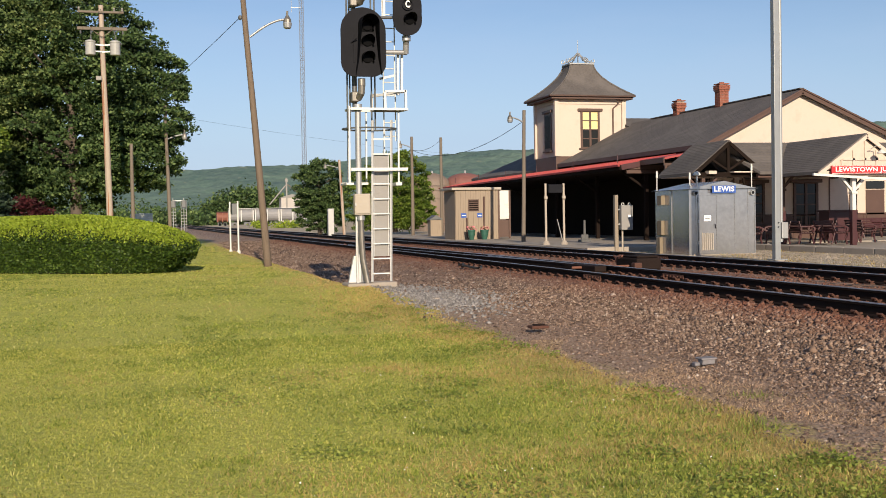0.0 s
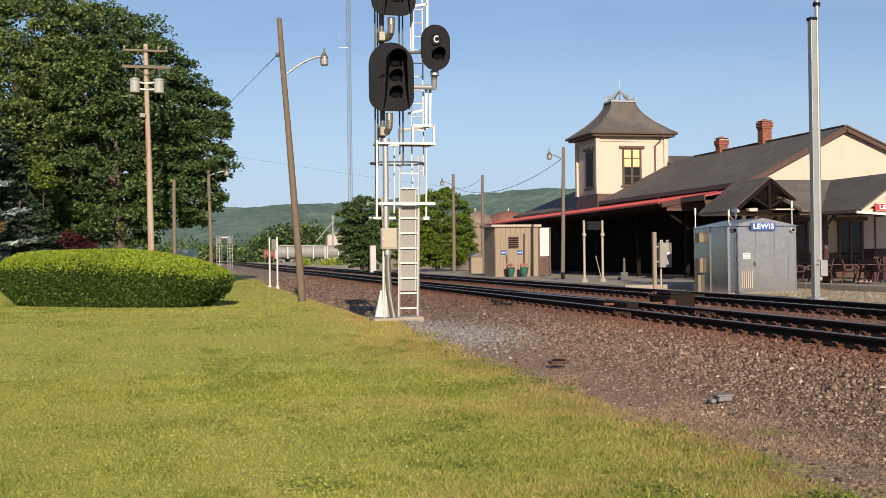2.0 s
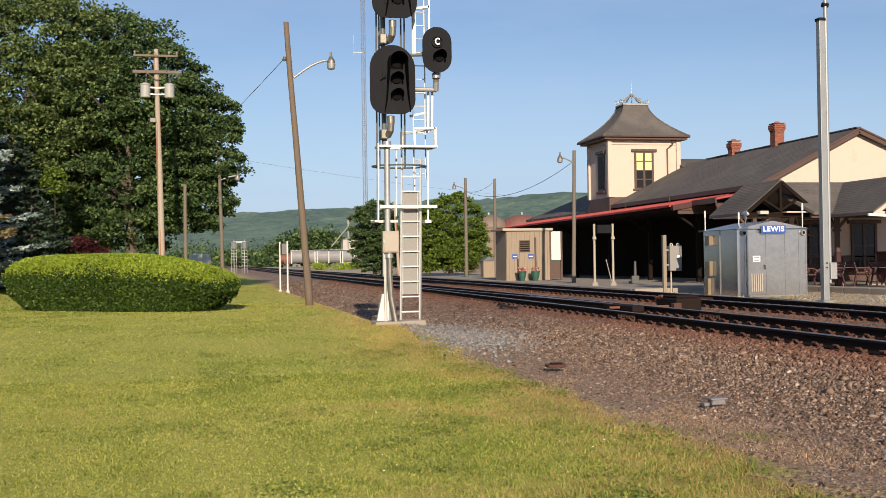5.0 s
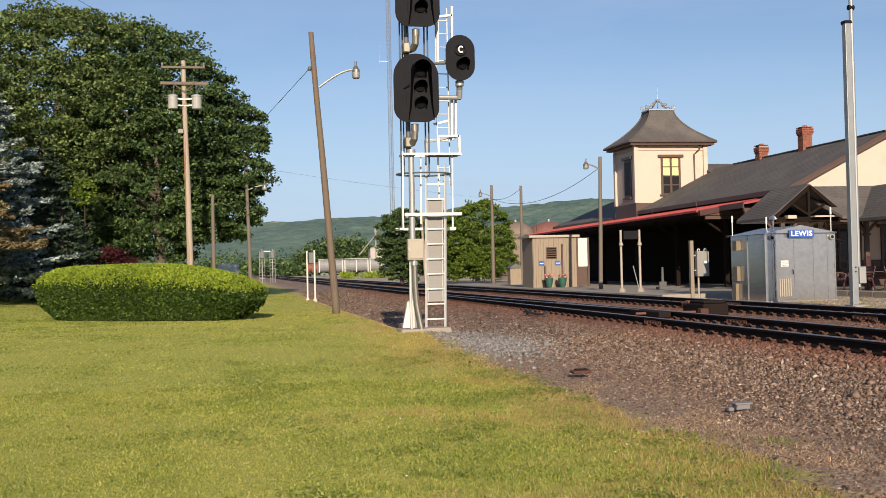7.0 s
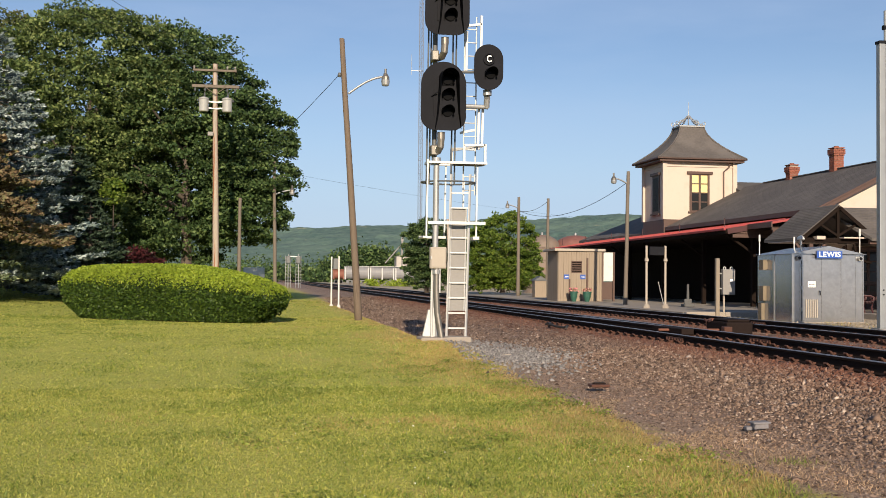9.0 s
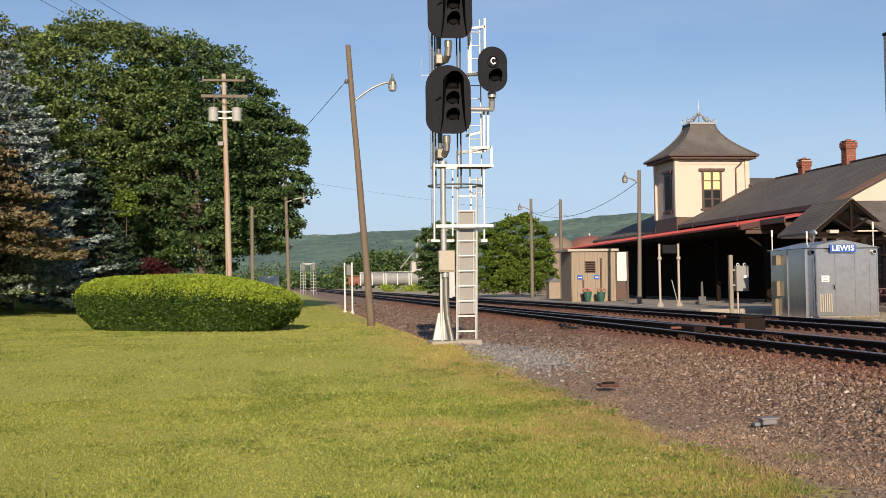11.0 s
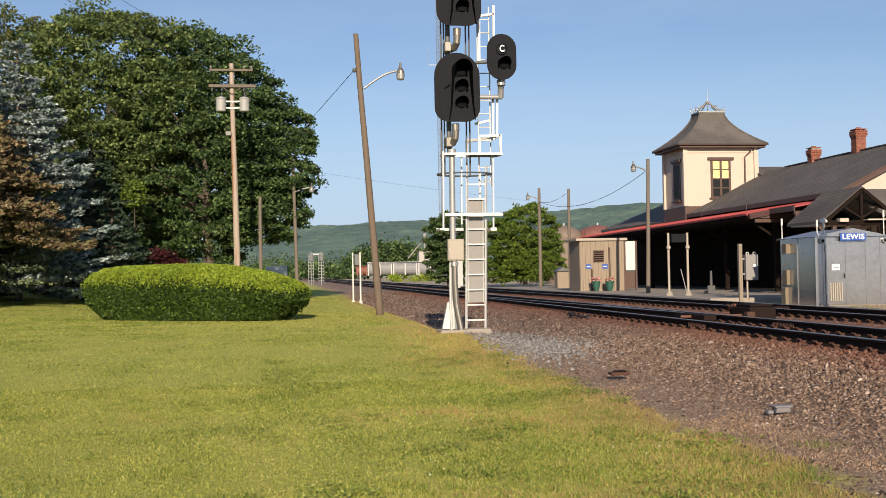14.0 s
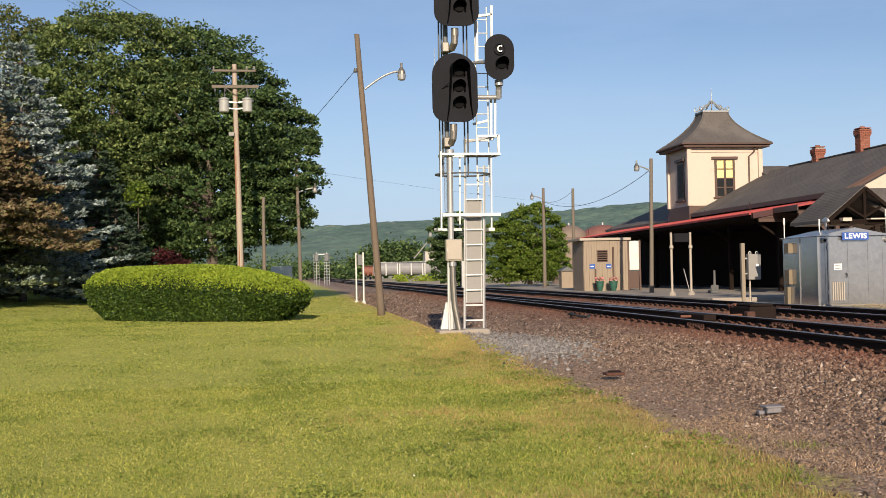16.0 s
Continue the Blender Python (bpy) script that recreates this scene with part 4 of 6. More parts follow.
PETAL = leaf_mat("pink_flowers", [(0, (0.6, 0.15, 0.2)), (0.5, (0.75, 0.4, 0.4)), (1, (0.1, 0.2, 0.05))], 0.6, 0.2)
for x, r in ((16.86, 0.2), (17.6, 0.22)):
    p = thing("flower_pot", "green glazed pot planted with pink flowers", "flower pot", (x, 57, 0.2), group="flower pots by the shed")
    part("pot", lathe([(r * 0.55, 0), (r * 0.9, 0.25), (r, 0.45), (r * 1.08, 0.48), (r * 1.08, 0.54), (r * 0.9, 0.53)], 18), POT, p)
    bm = bmesh.new()
    for k in range(70):
        c = Vector((rng.uniform(-r, r), rng.uniform(-r, r), 0.55 + rng.uniform(0, 0.16)))
        d = Vector((rng.uniform(-1, 1), rng.uniform(-1, 1), rng.uniform(0, 1))).normalized() * 0.07
        e = d.orthogonal().normalized() * 0.06
        poly(bm, [c - d, c + e, c + d, c - e])
    part("flowers", bm, PETAL, p)

# ---- railroad signal ----
sg = thing("railroad_signal", "black colour-light railroad signal on a silver mast with a ladder", "railroad signal", (0, 22, 0))
CAGE = mat("white_galvanised_frame", (0.55, 0.55, 0.54), 0.5, 0.2, 50, 4, 0.08, 0.1)
DULL = mat("dark_grey_steel", (0.11, 0.115, 0.12), 0.55, 0.3, 50, 4, 0.2, 0.1)
part("foundation", box(3.45, -0.3, -0.25, 4.03, 0.35, 0.19, 0.03), CONCRETE, sg, "worn concrete foundation")
part("ladder_footing", box(3.95, -0.25, -0.2, 4.45, 0.25, 0.2, 0.02), CONCRETE, sg)
part("mast", tube((3.75, 0, 0.2), (3.77, 0, 3.7), 0.058, 0.058, 18), GALV, sg, "round silver mast")
part("mast_top", tube((3.75, 0.18, 3.6), (3.75, 0.18, 7.6), 0.05, 0.05, 14), DULL, sg)
for x, y in ((3.6, 0.2), (3.67, 0.3), (4.12, 0.35), (4.17, 0.25)):
    part("conduit", tube((x, y, 3.2), (x + 0.03, y, 7.4), 0.017, 0.017, 8), DULL, sg)
part("mast_collar", tube((3.77, 0, 3.58), (3.77, 0, 3.7), 0.085, 0.085, 16), GALV, sg)
for x0, x1, x2 in ((3.7, 3.52, 3.63), (3.8, 3.87, 3.83)):
    part("base_gusset", slab([(x0, -0.05, 0.2), (x1, -0.05, 0.2), (x2, -0.05, 0.72), (x0, -0.05, 0.72)], (0, 0.1, 0)), WHITE, sg, "white cast base flange")
part("base_collar", tube((3.75, 0, 0.2), (3.75, 0, 0.75), 0.1, 0.085, 14), GALV, sg)
jb = part("junction_box", box(3.63, -0.22, 1.52, 3.95, -0.05, 1.94, 0.02), BOX_TAN, sg, "tan junction box strapped to the mast")
part("box_door", box(3.65, -0.235, 1.55, 3.93, -0.221, 1.91, 0.008), BOX_TAN, jb)
part("latch", box(3.635, -0.245, 1.7, 3.66, -0.22, 1.76), GALV, jb)
part("cable_pipe", path_tube([(3.76, -0.16, 1.52), (3.76, -0.17, 1.1), (3.78, -0.18, 0.66), (3.83, -0.2, 0.36), (3.9, -0.24, -0.05)], 0.055, 12), CAST, sg, "bent grey cable pipe")
part("cable_pipe", path_tube([(3.69, -0.1, 1.52), (3.68, -0.1, 0.7), (3.69, -0.12, 0.1)], 0.025, 8), CAGE, sg)
part("pipe_clamp", tube((3.76, -0.16, 1.42), (3.76, -0.16, 1.5), 0.075, 0.075, 12), GALV, sg)

lad = part("ladder", bmesh.new(), CAGE, sg, "white steel ladder")
for x0, x1 in ((4.0, 4.09), (4.38, 4.47)):
    part("stringer", bar((x0, 0.0, 0.2), (x1, 0.12, 3.4), 0.03, 0.05), CAGE, lad)
for x in (4.36, 4.6):
    part("stringer", bar((x, 0.3, 3.0), (x + 0.02, 0.35, 6.6), 0.022, 0.035), CAGE, lad)
for k in range(10):
    z = 0.36 + k * 0.296
    u = z / 3.3
    part("rung", bar((4.0 + 0.09 * u, 0.12 * u, z), (4.38 + 0.09 * u, 0.12 * u, z), 0.028, 0.028), CAGE, lad)
for k in range(13):
    part("rung", tube((4.36, 0.32, 3.1 + k * 0.27), (4.62, 0.32, 3.1 + k * 0.27), 0.011, 0.011, 6), CAGE, lad)
part("guard_panel", slab([(4.06, 0.08, 0.7), (4.36, 0.08, 0.7), (4.4, 0.14, 2.72), (4.1, 0.14, 2.72)], (0, 0.02, 0)), PANEL, sg, "grey climbing guard panel")
part("panel_edge", bar((4.06, 0.07, 0.7), (4.1, 0.13, 2.72), 0.02, 0.03), CAGE, sg)
part("panel_edge", bar((4.36, 0.07, 0.7), (4.4, 0.13, 2.72), 0.02, 0.03), CAGE, sg)
for z in (3.24,):
    part("cage_hoop", path_tube([(4.06 + 0.54 * math.cos(a), 0.3 + 0.4 * math.sin(a), z) for a in np.linspace(0, 6.2832, 25)], 0.018, 6), DULL, sg)
for x, y, z0, z1 in ((3.57, -0.06, 2.15, 3.66), (4.57, 0.0, 2.14, 3.6), (3.87, 0.5, 2.15, 3.6), (4.02, 0.5, 2.15, 3.6), (3.64, 0.5, 2.15, 3.3), (4.4, 0.55, 2.15, 3.3)):
    part("cage_bar", bar((x, y, z0), (x + 0.02, y, z1), 0.03, 0.03), CAGE, sg)
part("cross_bar", box(3.6, -0.1, 2.39, 4.74, -0.06, 2.45), CAGE, sg)
part("cross_bar", box(3.5, 0.46, 2.13, 4.05, 0.5, 2.18), CAGE, sg)
part("cage_base", box(3.5, -0.08, 2.12, 3.6, 0.5, 2.16), CAGE, sg)
part("cage_base", box(4.5, -0.08, 2.1, 4.62, 0.5, 2.16), CAGE, sg)
# work platform and its rails
for p, q in (((3.6, -0.12, 3.6), (4.74, -0.12, 3.6)), ((3.6, 0.45, 3.62), (4.74, 0.45, 3.62)), ((4.74, -0.12, 3.6), (4.74, 0.45, 3.62)), ((3.62, -0.12, 3.6), (3.62, 0.45, 3.62)), ((4.14, 0.4, 3.9), (4.72, -0.1, 3.96)), ((4.14, 0.42, 3.93), (4.72, 0.42, 3.96)), ((4.72, -0.1, 3.58), (4.72, -0.1, 3.98)), ((4.3, -0.1, 3.62), (4.3, -0.1, 3.94)), ((4.14, 0.42, 3.6), (4.14, 0.42, 3.94)), ((4.3, -0.1, 3.95), (4.72, -0.1, 3.96)),
             ((4.63, 0.2, 3.95), (4.65, 0.2, 4.8)), ((4.71, 0.2, 3.95), (4.73, 0.2, 4.75)), ((4.7, 0.3, 5.9), (4.71, 0.3, 6.62)), ((4.38, 0.3, 6.4), (4.71, 0.3, 6.45)), ((4.14, 0.3, 5.47), (4.42, 0.3, 5.47)), ((4.4, 0.3, 5.47), (4.41, 0.3, 6.3)), ((4.3, 0.35, 4.25), (4.6, 0.35, 4.32))):
    part("frame_bar", bar(p, q, 0.045, 0.045), CAGE, sg)
part("grating", box(4.14, -0.08, 3.6, 4.72, 0.42, 3.615), DULL, sg)


def signal_head(cx, cz, w, h, lenses, deep_hood, name="signal_head", dy=-0.25):
    """A backing plate with rounded ends, its lenses and hoods."""
    bm = bmesh.new()
    pts = []
    hw, hh = w / 2, h / 2
    for a in np.linspace(0, math.pi, 15):
        pts.append((cx + hw * math.cos(a), dy, cz + hh - hw + hw * math.sin(a)))
    if deep_hood:
        ch = 0.27
        for sx, a0 in ((-1, math.pi), (1, 1.5 * math.pi)):
            for a in np.linspace(a0, a0 + math.pi / 2, 6):
                pts.append((cx + sx * (hw - ch) + ch * math.cos(a), dy, cz - hh + ch + ch * math.sin(a)))
    else:
        for a in np.linspace(math.pi, 2 * math.pi, 15):
            pts.append((cx + hw * math.cos(a), dy, cz - hh + hw + hw * math.sin(a)))
    if deep_hood:
        # Added near-black plate that stands in for the shade inside the top hood.
        part("hood_back", box(lenses[0][0] - 0.13, dy - 0.012, lenses[0][1] - 0.12, lenses[0][0] + 0.13, dy - 0.002, lenses[0][1] + 0.14, 0.0), DARK_GLASS, sg)
    head = part(name, slab(pts, (0, 0.025, 0), bm), BLACK, sg, "black signal head with hooded lenses")
    part("housing", box(cx - hw * 0.45, dy + 0.03, cz - hh * 0.8, cx + hw * 0.5, dy + 0.28, cz + hh * 0.75, 0.04), BLACK, head)
    for lx, lz in lenses:
        part("lens", lathe([(0.005, 0), (0.08, 0.0), (0.1, 0.012), (0.1, 0.02)], 18), DARK_GLASS, head).matrix_basis = Matrix.Translation((lx, dy - 0.02, lz)) @ Matrix.Rotation(radians(90), 4, "X")
        hb = bmesh.new()
        n = 16
        ra, rb = [], []
        for i in range(n + 1):
            a = radians(-35) + radians(250) * i / n
            ra.append(hb.verts.new((lx + 0.115 * math.cos(a), dy, lz + 0.115 * math.sin(a))))
            ln = 0.3 * max(0.25, 0.55 + 0.5 * math.sin(a))
            rb.append(hb.verts.new((lx + 0.125 * math.cos(a), dy - ln, lz - 0.03 + 0.118 * math.sin(a))))
        for i in range(n):
            hb.faces.new((ra[i], ra[i + 1], rb[i + 1], rb[i]))
        bmesh.ops.solidify(hb, geom=hb.faces[:], thickness=0.008)
        part("hood", hb, BLACK, head)
    if deep_hood:
        # long outer hood that runs from above the top lens down both sides
        hb = bmesh.new()
        lx, top, bot = lenses[0][0], lenses[0][1] + 0.02, cz - hh + 0.04
        ring = [(lx - 0.24, bot, 0.04), (lx - 0.2, bot + 0.3, 0.16), (lx - 0.17, top - 0.1, 0.34)]
        ring += [(lx + 0.17 * math.cos(a), top + 0.17 * math.sin(a), 0.36) for a in np.linspace(math.pi, 0, 11)]
        ring += [(lx + 0.17, top - 0.1, 0.34), (lx + 0.22, bot + 0.3, 0.16), (lx + 0.27, bot, 0.04)]
        ra = [hb.verts.new((x, dy, z)) for x, z, d in ring]
        rb = [hb.verts.new((x + 0.01, dy - d, z - 0.02)) for x, z, d in ring]
        for i in range(len(ring) - 1):
            hb.faces.new((ra[i], ra[i + 1], rb[i + 1], rb[i]))
        bmesh.ops.solidify(hb, geom=hb.faces[:], thickness=0.01)
        part("long_hood", hb, BLACK, head)
        part("hood_latch", bar((cx - 0.25, dy - 0.02, cz - 0.02), (cx - 0.14, dy - 0.1, cz + 0.06), 0.02, 0.02), BLACK, head)
        part("plate_rib", box(cx - 0.2, dy - 0.015, cz - 0.4, cx - 0.17, dy, cz + 0.15), BLACK, head)
        part("yoke", tube((cx - 0.02, dy + 0.16, cz - hh - 0.02), (cx - 0.02, dy + 0.16, cz - hh - 0.16), 0.075, 0.075, 14), CAST, head)
        part("elbow", path_tube([(cx - 0.02, dy + 0.16, cz - hh - 0.14), (cx - 0.03, dy + 0.17, cz - hh - 0.3), (cx - 0.06, dy + 0.26, cz - hh - 0.38), (cx - 0.12, dy + 0.42, cz - hh - 0.38)], 0.07, 12), CAST, head)
        part("clamp", box(3.66, -0.02, cz - hh - 0.46, 3.8, 0.26, cz - hh - 0.26, 0.02), CAST, head)
    return head


signal_head(3.86, 4.88, 0.89, 1.34, ((3.93, 5.2), (3.93, 4.9), (3.93, 4.58)), True)
signal_head(3.92, 6.75, 0.88, 1.34, ((3.97, 7.07), (3.97, 6.76), (3.97, 6.45)), True)
ch = signal_head(4.75, 5.48, 0.58, 0.9, ((4.78, 5.35),), False, "marker_head")
part("letter_ring", path_tube([(4.75 + 0.105 * math.cos(a), -0.28, 5.63 + 0.105 * math.sin(a)) for a in np.linspace(0, 6.2832, 21)], 0.012, 6), BLACK, ch)
c_ob = lettering("C", 0.15, 0.006, LETTER, "letter", ch, (4.75, -0.285, 5.63), (radians(90), 0, 0))
c_ob.scale = (0.68, 0.88, 1)
part("pipe_arm", tube((4.2, 0.05, 4.74), (4.8, 0.05, 4.74), 0.045, 0.045, 12), GALV, sg)
part("pipe_riser", path_tube([(4.77, 0.05, 4.72), (4.77, 0.0, 4.9), (4.75, -0.1, 5.05)], 0.06, 12), GALV, sg)
part("riser_collar", tube((4.76, -0.08, 4.95), (4.76, -0.08, 5.05), 0.085, 0.085, 14), GALV, sg)
part("side_arm", tube((4.25, -0.05, 5.4), (4.5, -0.1, 5.4), 0.03), DULL, sg)

# ---- poles ----
def wood_pole(p0, p1, r0, r1, material, name, parent):
    r0, r1 = r0 * 0.8, r1 * 0.8
    bm = bmesh.new()
    p0, p1 = Vector(p0), Vector(p1)
    n, m_ = 14, 14
    rs = []
    for j in range(m_ + 1):
        u = j / m_
        c = p0.lerp(p1, u) + Vector((0.03 * math.sin(u * 5), 0.02 * math.sin(u * 7), 0)) * (u * (1 - u))
        r = r0 + (r1 - r0) * u
        rs.append([bm.verts.new(c + Vector((r * math.cos(6.2832 * i / n), r * math.sin(6.2832 * i / n), 0)) * (1 + 0.03 * math.sin(i * 3 + j))) for i in range(n)])
    for a, c in zip(rs[:-1], rs[1:]):
        for i in range(n):
            bm.faces.new((a[i - 1], a[i], c[i], c[i - 1]))
    bm.faces.new(rs[0][::-1])
    bm.faces.new(rs[-1])
    return part(name, bm, material, parent, "", True)


up = thing("utility_pole", "reddish wooden utility pole with crossarms and two transformers", "utility pole", (0, 52, 0))
wood_pole((-1.68, 0, -0.2), (-1.87, 0, 11.2), 0.2, 0.13, POLE_RED, "shaft", up)
part("crossarm", box(-2.86, -0.2, 10.82, -0.88, -0.1, 10.92, 0.015), POLE_GREY, up)
part("crossarm", box(-2.9, -0.22, 10.06, -0.75, -0.1, 10.2, 0.015), POLE_GREY, up)
for x in (-2.8, -1.3, -0.95):
    i_ = part("insulator", lathe([(0.02, 0), (0.05, 0.03), (0.03, 0.07), (0.055, 0.1), (0.03, 0.16)], 10, None, (x, -0.15, 10.92)), PANEL, up)
for x in (-2.75, -2.3, -1.3, -0.95):
    part("insulator", lathe([(0.02, 0), (0.04, -0.05), (0.04, -0.14), (0.02, -0.18)], 8, None, (x, -0.16, 10.06)), DULL, up)
for sx in (-1, 1):
    part("arm_brace", bar((-1.84, -0.2, 9.75), (-1.84 + sx * 0.45, -0.2, 10.08), 0.03, 0.03), POLE_GREY, up)
    tx = -1.82 + sx * 0.53
    tr = part("transformer", lathe([(0.2, 0), (0.22, 0.03), (0.22, 0.55), (0.24, 0.57), (0.24, 0.62), (0.1, 0.68)], 18, None, (tx, -0.15, 8.95)), mat("grey_transformer_paint", (0.33, 0.33, 0.32), 0.55), up, "grey cylindrical transformer")
    part("bushing", lathe([(0.06, 0), (0.03, 0.05), (0.05, 0.09), (0.025, 0.16), (0.02, 0.24)], 8, None, (tx + 0.03, -0.15, 9.62)), DULL, tr)
    part("bushing", lathe([(0.03, 0), (0.05, 0.04), (0.02, 0.1)], 8, None, (tx + sx * 0.26, -0.15, 9.42)), DULL, tr)
    for z in (9.1, 9.4):
        part("hanger", bar((tx, -0.12, z + 0.05), (-1.82, -0.12, z), 0.04, 0.06), GALV, tr)
part("meter", box(-2.15, -0.25, 7.83, -1.9, -0.05, 8.02, 0.02), PANEL, up)


def lamp_arm(parent, base, tip, drop):
    """A curved bracket with a bucket lamp at its end."""
    b0, t0 = Vector(base), Vector(tip)
    pts = []
    for k in range(9):
        u = k / 8
        p = b0.lerp(t0, u)
        p.z = b0.z + (t0.z - b0.z) * math.sin(u * math.pi / 2)
        pts.append(p)
    part("bracket_arm", path_tube(pts, 0.035, 8), GALV, parent)
    hd_ = part("lamp_head", lathe([(0.05, 0.12), (0.08, 0.06), (0.12, 0.0), (0.13, -0.1)], 14, None, t0), CAST, parent, "grey lamp head with a clear refractor")
    part("photocell", tube(t0 + Vector((0, 0, 0.1)), t0 + Vector((0, 0, 0.26)), 0.035, 0.04, 10), CAST, hd_)
    part("refractor", lathe([(0.13, -0.1), (0.14, -0.13), (0.12, -drop), (0.09, -drop - 0.03)], 14, None, t0), GALV, hd_)


lp = thing("leaning_lamp_pole", "leaning brown wooden pole with a bracket lamp", "lamp pole", (0, 35.4, 0))
wood_pole((3.47, 0, -0.3), (2.82, 0, 8.95), 0.155, 0.1, POLE_WOOD, "shaft", lp)
lamp_arm(lp, (3.05, 0, 7.2), (4.23, 0, 7.78), 0.26)
part("insulator", lathe([(0.04, 0), (0.07, 0.05), (0.04, 0.14)], 10, None, (2.76, 0, 7.72)), DULL, lp)

PL = {}
for name, x, y, zt, xb, mtl, arm in (("a", -0.73, 56, 5.3, -0.75, POLE_GREY, None), ("b", 0.95, 58, 7.4, 1.08, POLE_GREY, (1.89, 5.9)), ("c", 17.58, 50.4, 6.55, 17.45, POLE_GREY, (16.86, 6.2)),
                                     ("d", 18.12, 75, 7.15, 18.1, POLE_GREY, (17.3, 6.6)), ("e", 20.25, 75, 7.1, 20.2, POLE_GREY, None), ("f", 15.1, 87, 6.2, 15.4, POLE_RED, (13.95, 5.75))):
    p = thing("lamp_pole" if arm else "wooden_pole", "weathered wooden pole with a small bracket lamp" if arm else "weathered grey wooden pole", "pole", (0, y, 0))
    wood_pole((xb, 0, 0.0), (x, 0, zt), 0.17 if y > 60 else 0.13, 0.12 if y > 60 else 0.1, mtl, "shaft", p)
    if arm:
        lamp_arm(p, (x + (xb - x) * 0.15, 0, arm[1] - 0.25), (arm[0], 0, arm[1]), 0.22)
for x, y in ((3.66, 52.6), (3.94, 51.6)):
    p = thing("marker_post", "thin white marker post in the gravel", "post", (x, y, 0), group="marker posts")
    part("shaft", tube((0, 0, -0.1), (0, 0, 2.35), 0.04), WHITE, p)
    part("foot", lathe([(0.09, -0.1), (0.09, 0.05), (0.05, 0.1)], 10), WHITE, p)
mk = thing("marker_plate", "dark plate hung between thin white posts", "sign", (3.8, 52.1, 0))
part("plate", box(-0.12, -0.5, 1.75, 0.12, 0.5, 2.25, 0.01), DULL, mk)

# ---- wires ----
def wire(a, b_, sag, r=0.012):
    a, b_ = Vector(a), Vector(b_)
    pts = [a.lerp(b_, u) + Vector((0, 0, -sag * 4 * u * (1 - u))) for u in np.linspace(0, 1, 17)]
    o = part("overhead_wire", path_tube(pts, r, 5), CABLE)
    tagged(o, "thin black wire strung between poles", "wire", "overhead wires")


wire((2.76, 35.4, 7.8), (-8, 110, 6.5), 0.6, 0.01)
for dx in (-2.8, -1.84, -0.95):
    wire((dx, 52, 11.0), (dx - 13, 8, 13.5), 1.2, 0.008)
    wire((dx, 52, 11.0), (dx - 2, 130, 11.0), 1.2, 0.014)
wire((17.5, 50.4, 6.0), (18.1, 75, 6.2), 0.9, 0.014)
wire((18.1, 75, 6.2), (20.2, 75, 6.9), 0.3, 0.014)
wire((1.0, 58, 6.9), (60, 140, 9.5), 1.0, 0.005)

# ---- foliage ----
def leaf_quads(cent, size, rnd, flat=0.3, fold=0.25, slim=0.32, along=None):
    """Small folded leaf faces round the points cent (n x 3), sized size (n), loosely along the directions given."""
    n = len(cent)
    a = rnd.normal(size=(n, 3))
    a[:, 2] *= 1 - flat
    if along is not None:
        a = a * 0.45 + along
    a /= np.linalg.norm(a, axis=1)[:, None]
    h = rnd.normal(size=(n, 3))
    b_ = np.cross(a, h)
    b_ /= np.linalg.norm(b_, axis=1)[:, None] + 1e-9
    nrm = np.cross(a, b_)
    s = size[:, None]
    v = np.empty((n, 4, 3))
    v[:, 0] = cent - a * s * 0.5
    v[:, 1] = cent + b_ * s * slim + nrm * s * fold * 0.5
    v[:, 2] = cent + a * s * 0.5
    v[:, 3] = cent - b_ * s * slim + nrm * s * fold * 0.5
    return v.reshape(-1, 3)


def quads_mesh(name, verts, material, parent=None):
    n = len(verts) // 4
    me = bpy.data.meshes.new(name)
    me.vertices.add(n * 4)
    me.vertices.foreach_set("co", np.ascontiguousarray(verts, dtype=np.float32).ravel())
    me.loops.add(n * 4)
    me.loops.foreach_set("vertex_index", np.arange(n * 4, dtype=np.int32))
    me.polygons.add(n)
    me.polygons.foreach_set("loop_start", np.arange(0, n * 4, 4, dtype=np.int32))
    me.materials.append(material)
    me.update(calc_edges=True)
    me.validate()
    ob = new(name, me)
    ob.parent = parent
    return ob


def crown_points(rnd, centre, radii, clumps, per, clump_r, inner=0.0, low=-0.75):
    """Leaf places in clumps near the skin of a lumpy crown."""
    out = []
    for k in range(clumps):
        d = rnd.normal(size=3)
        d /= np.linalg.norm(d)
        if d[2] < low:
            d[2] = -d[2]
        lump = 1 + 0.13 * noise.noise(Vector(d * 2.3 + np.array(centre) * 0.37)) * 2
        r = rnd.uniform(0.68, 0.98) if rnd.random() > inner else rnd.uniform(0.2, 0.7)
        c = np.array(centre) + d * np.array(radii) * r * lump
        q = rnd.normal(size=(per, 3))
        q /= np.linalg.norm(q, axis=1)[:, None]
        q *= rnd.uniform(0.25, 1, (per, 1)) ** 0.6
        q *= np.array([1, 1, 0.65]) * clump_r * rnd.uniform(0.7, 1.2)
        out.append(c + q)
    return np.concatenate(out)


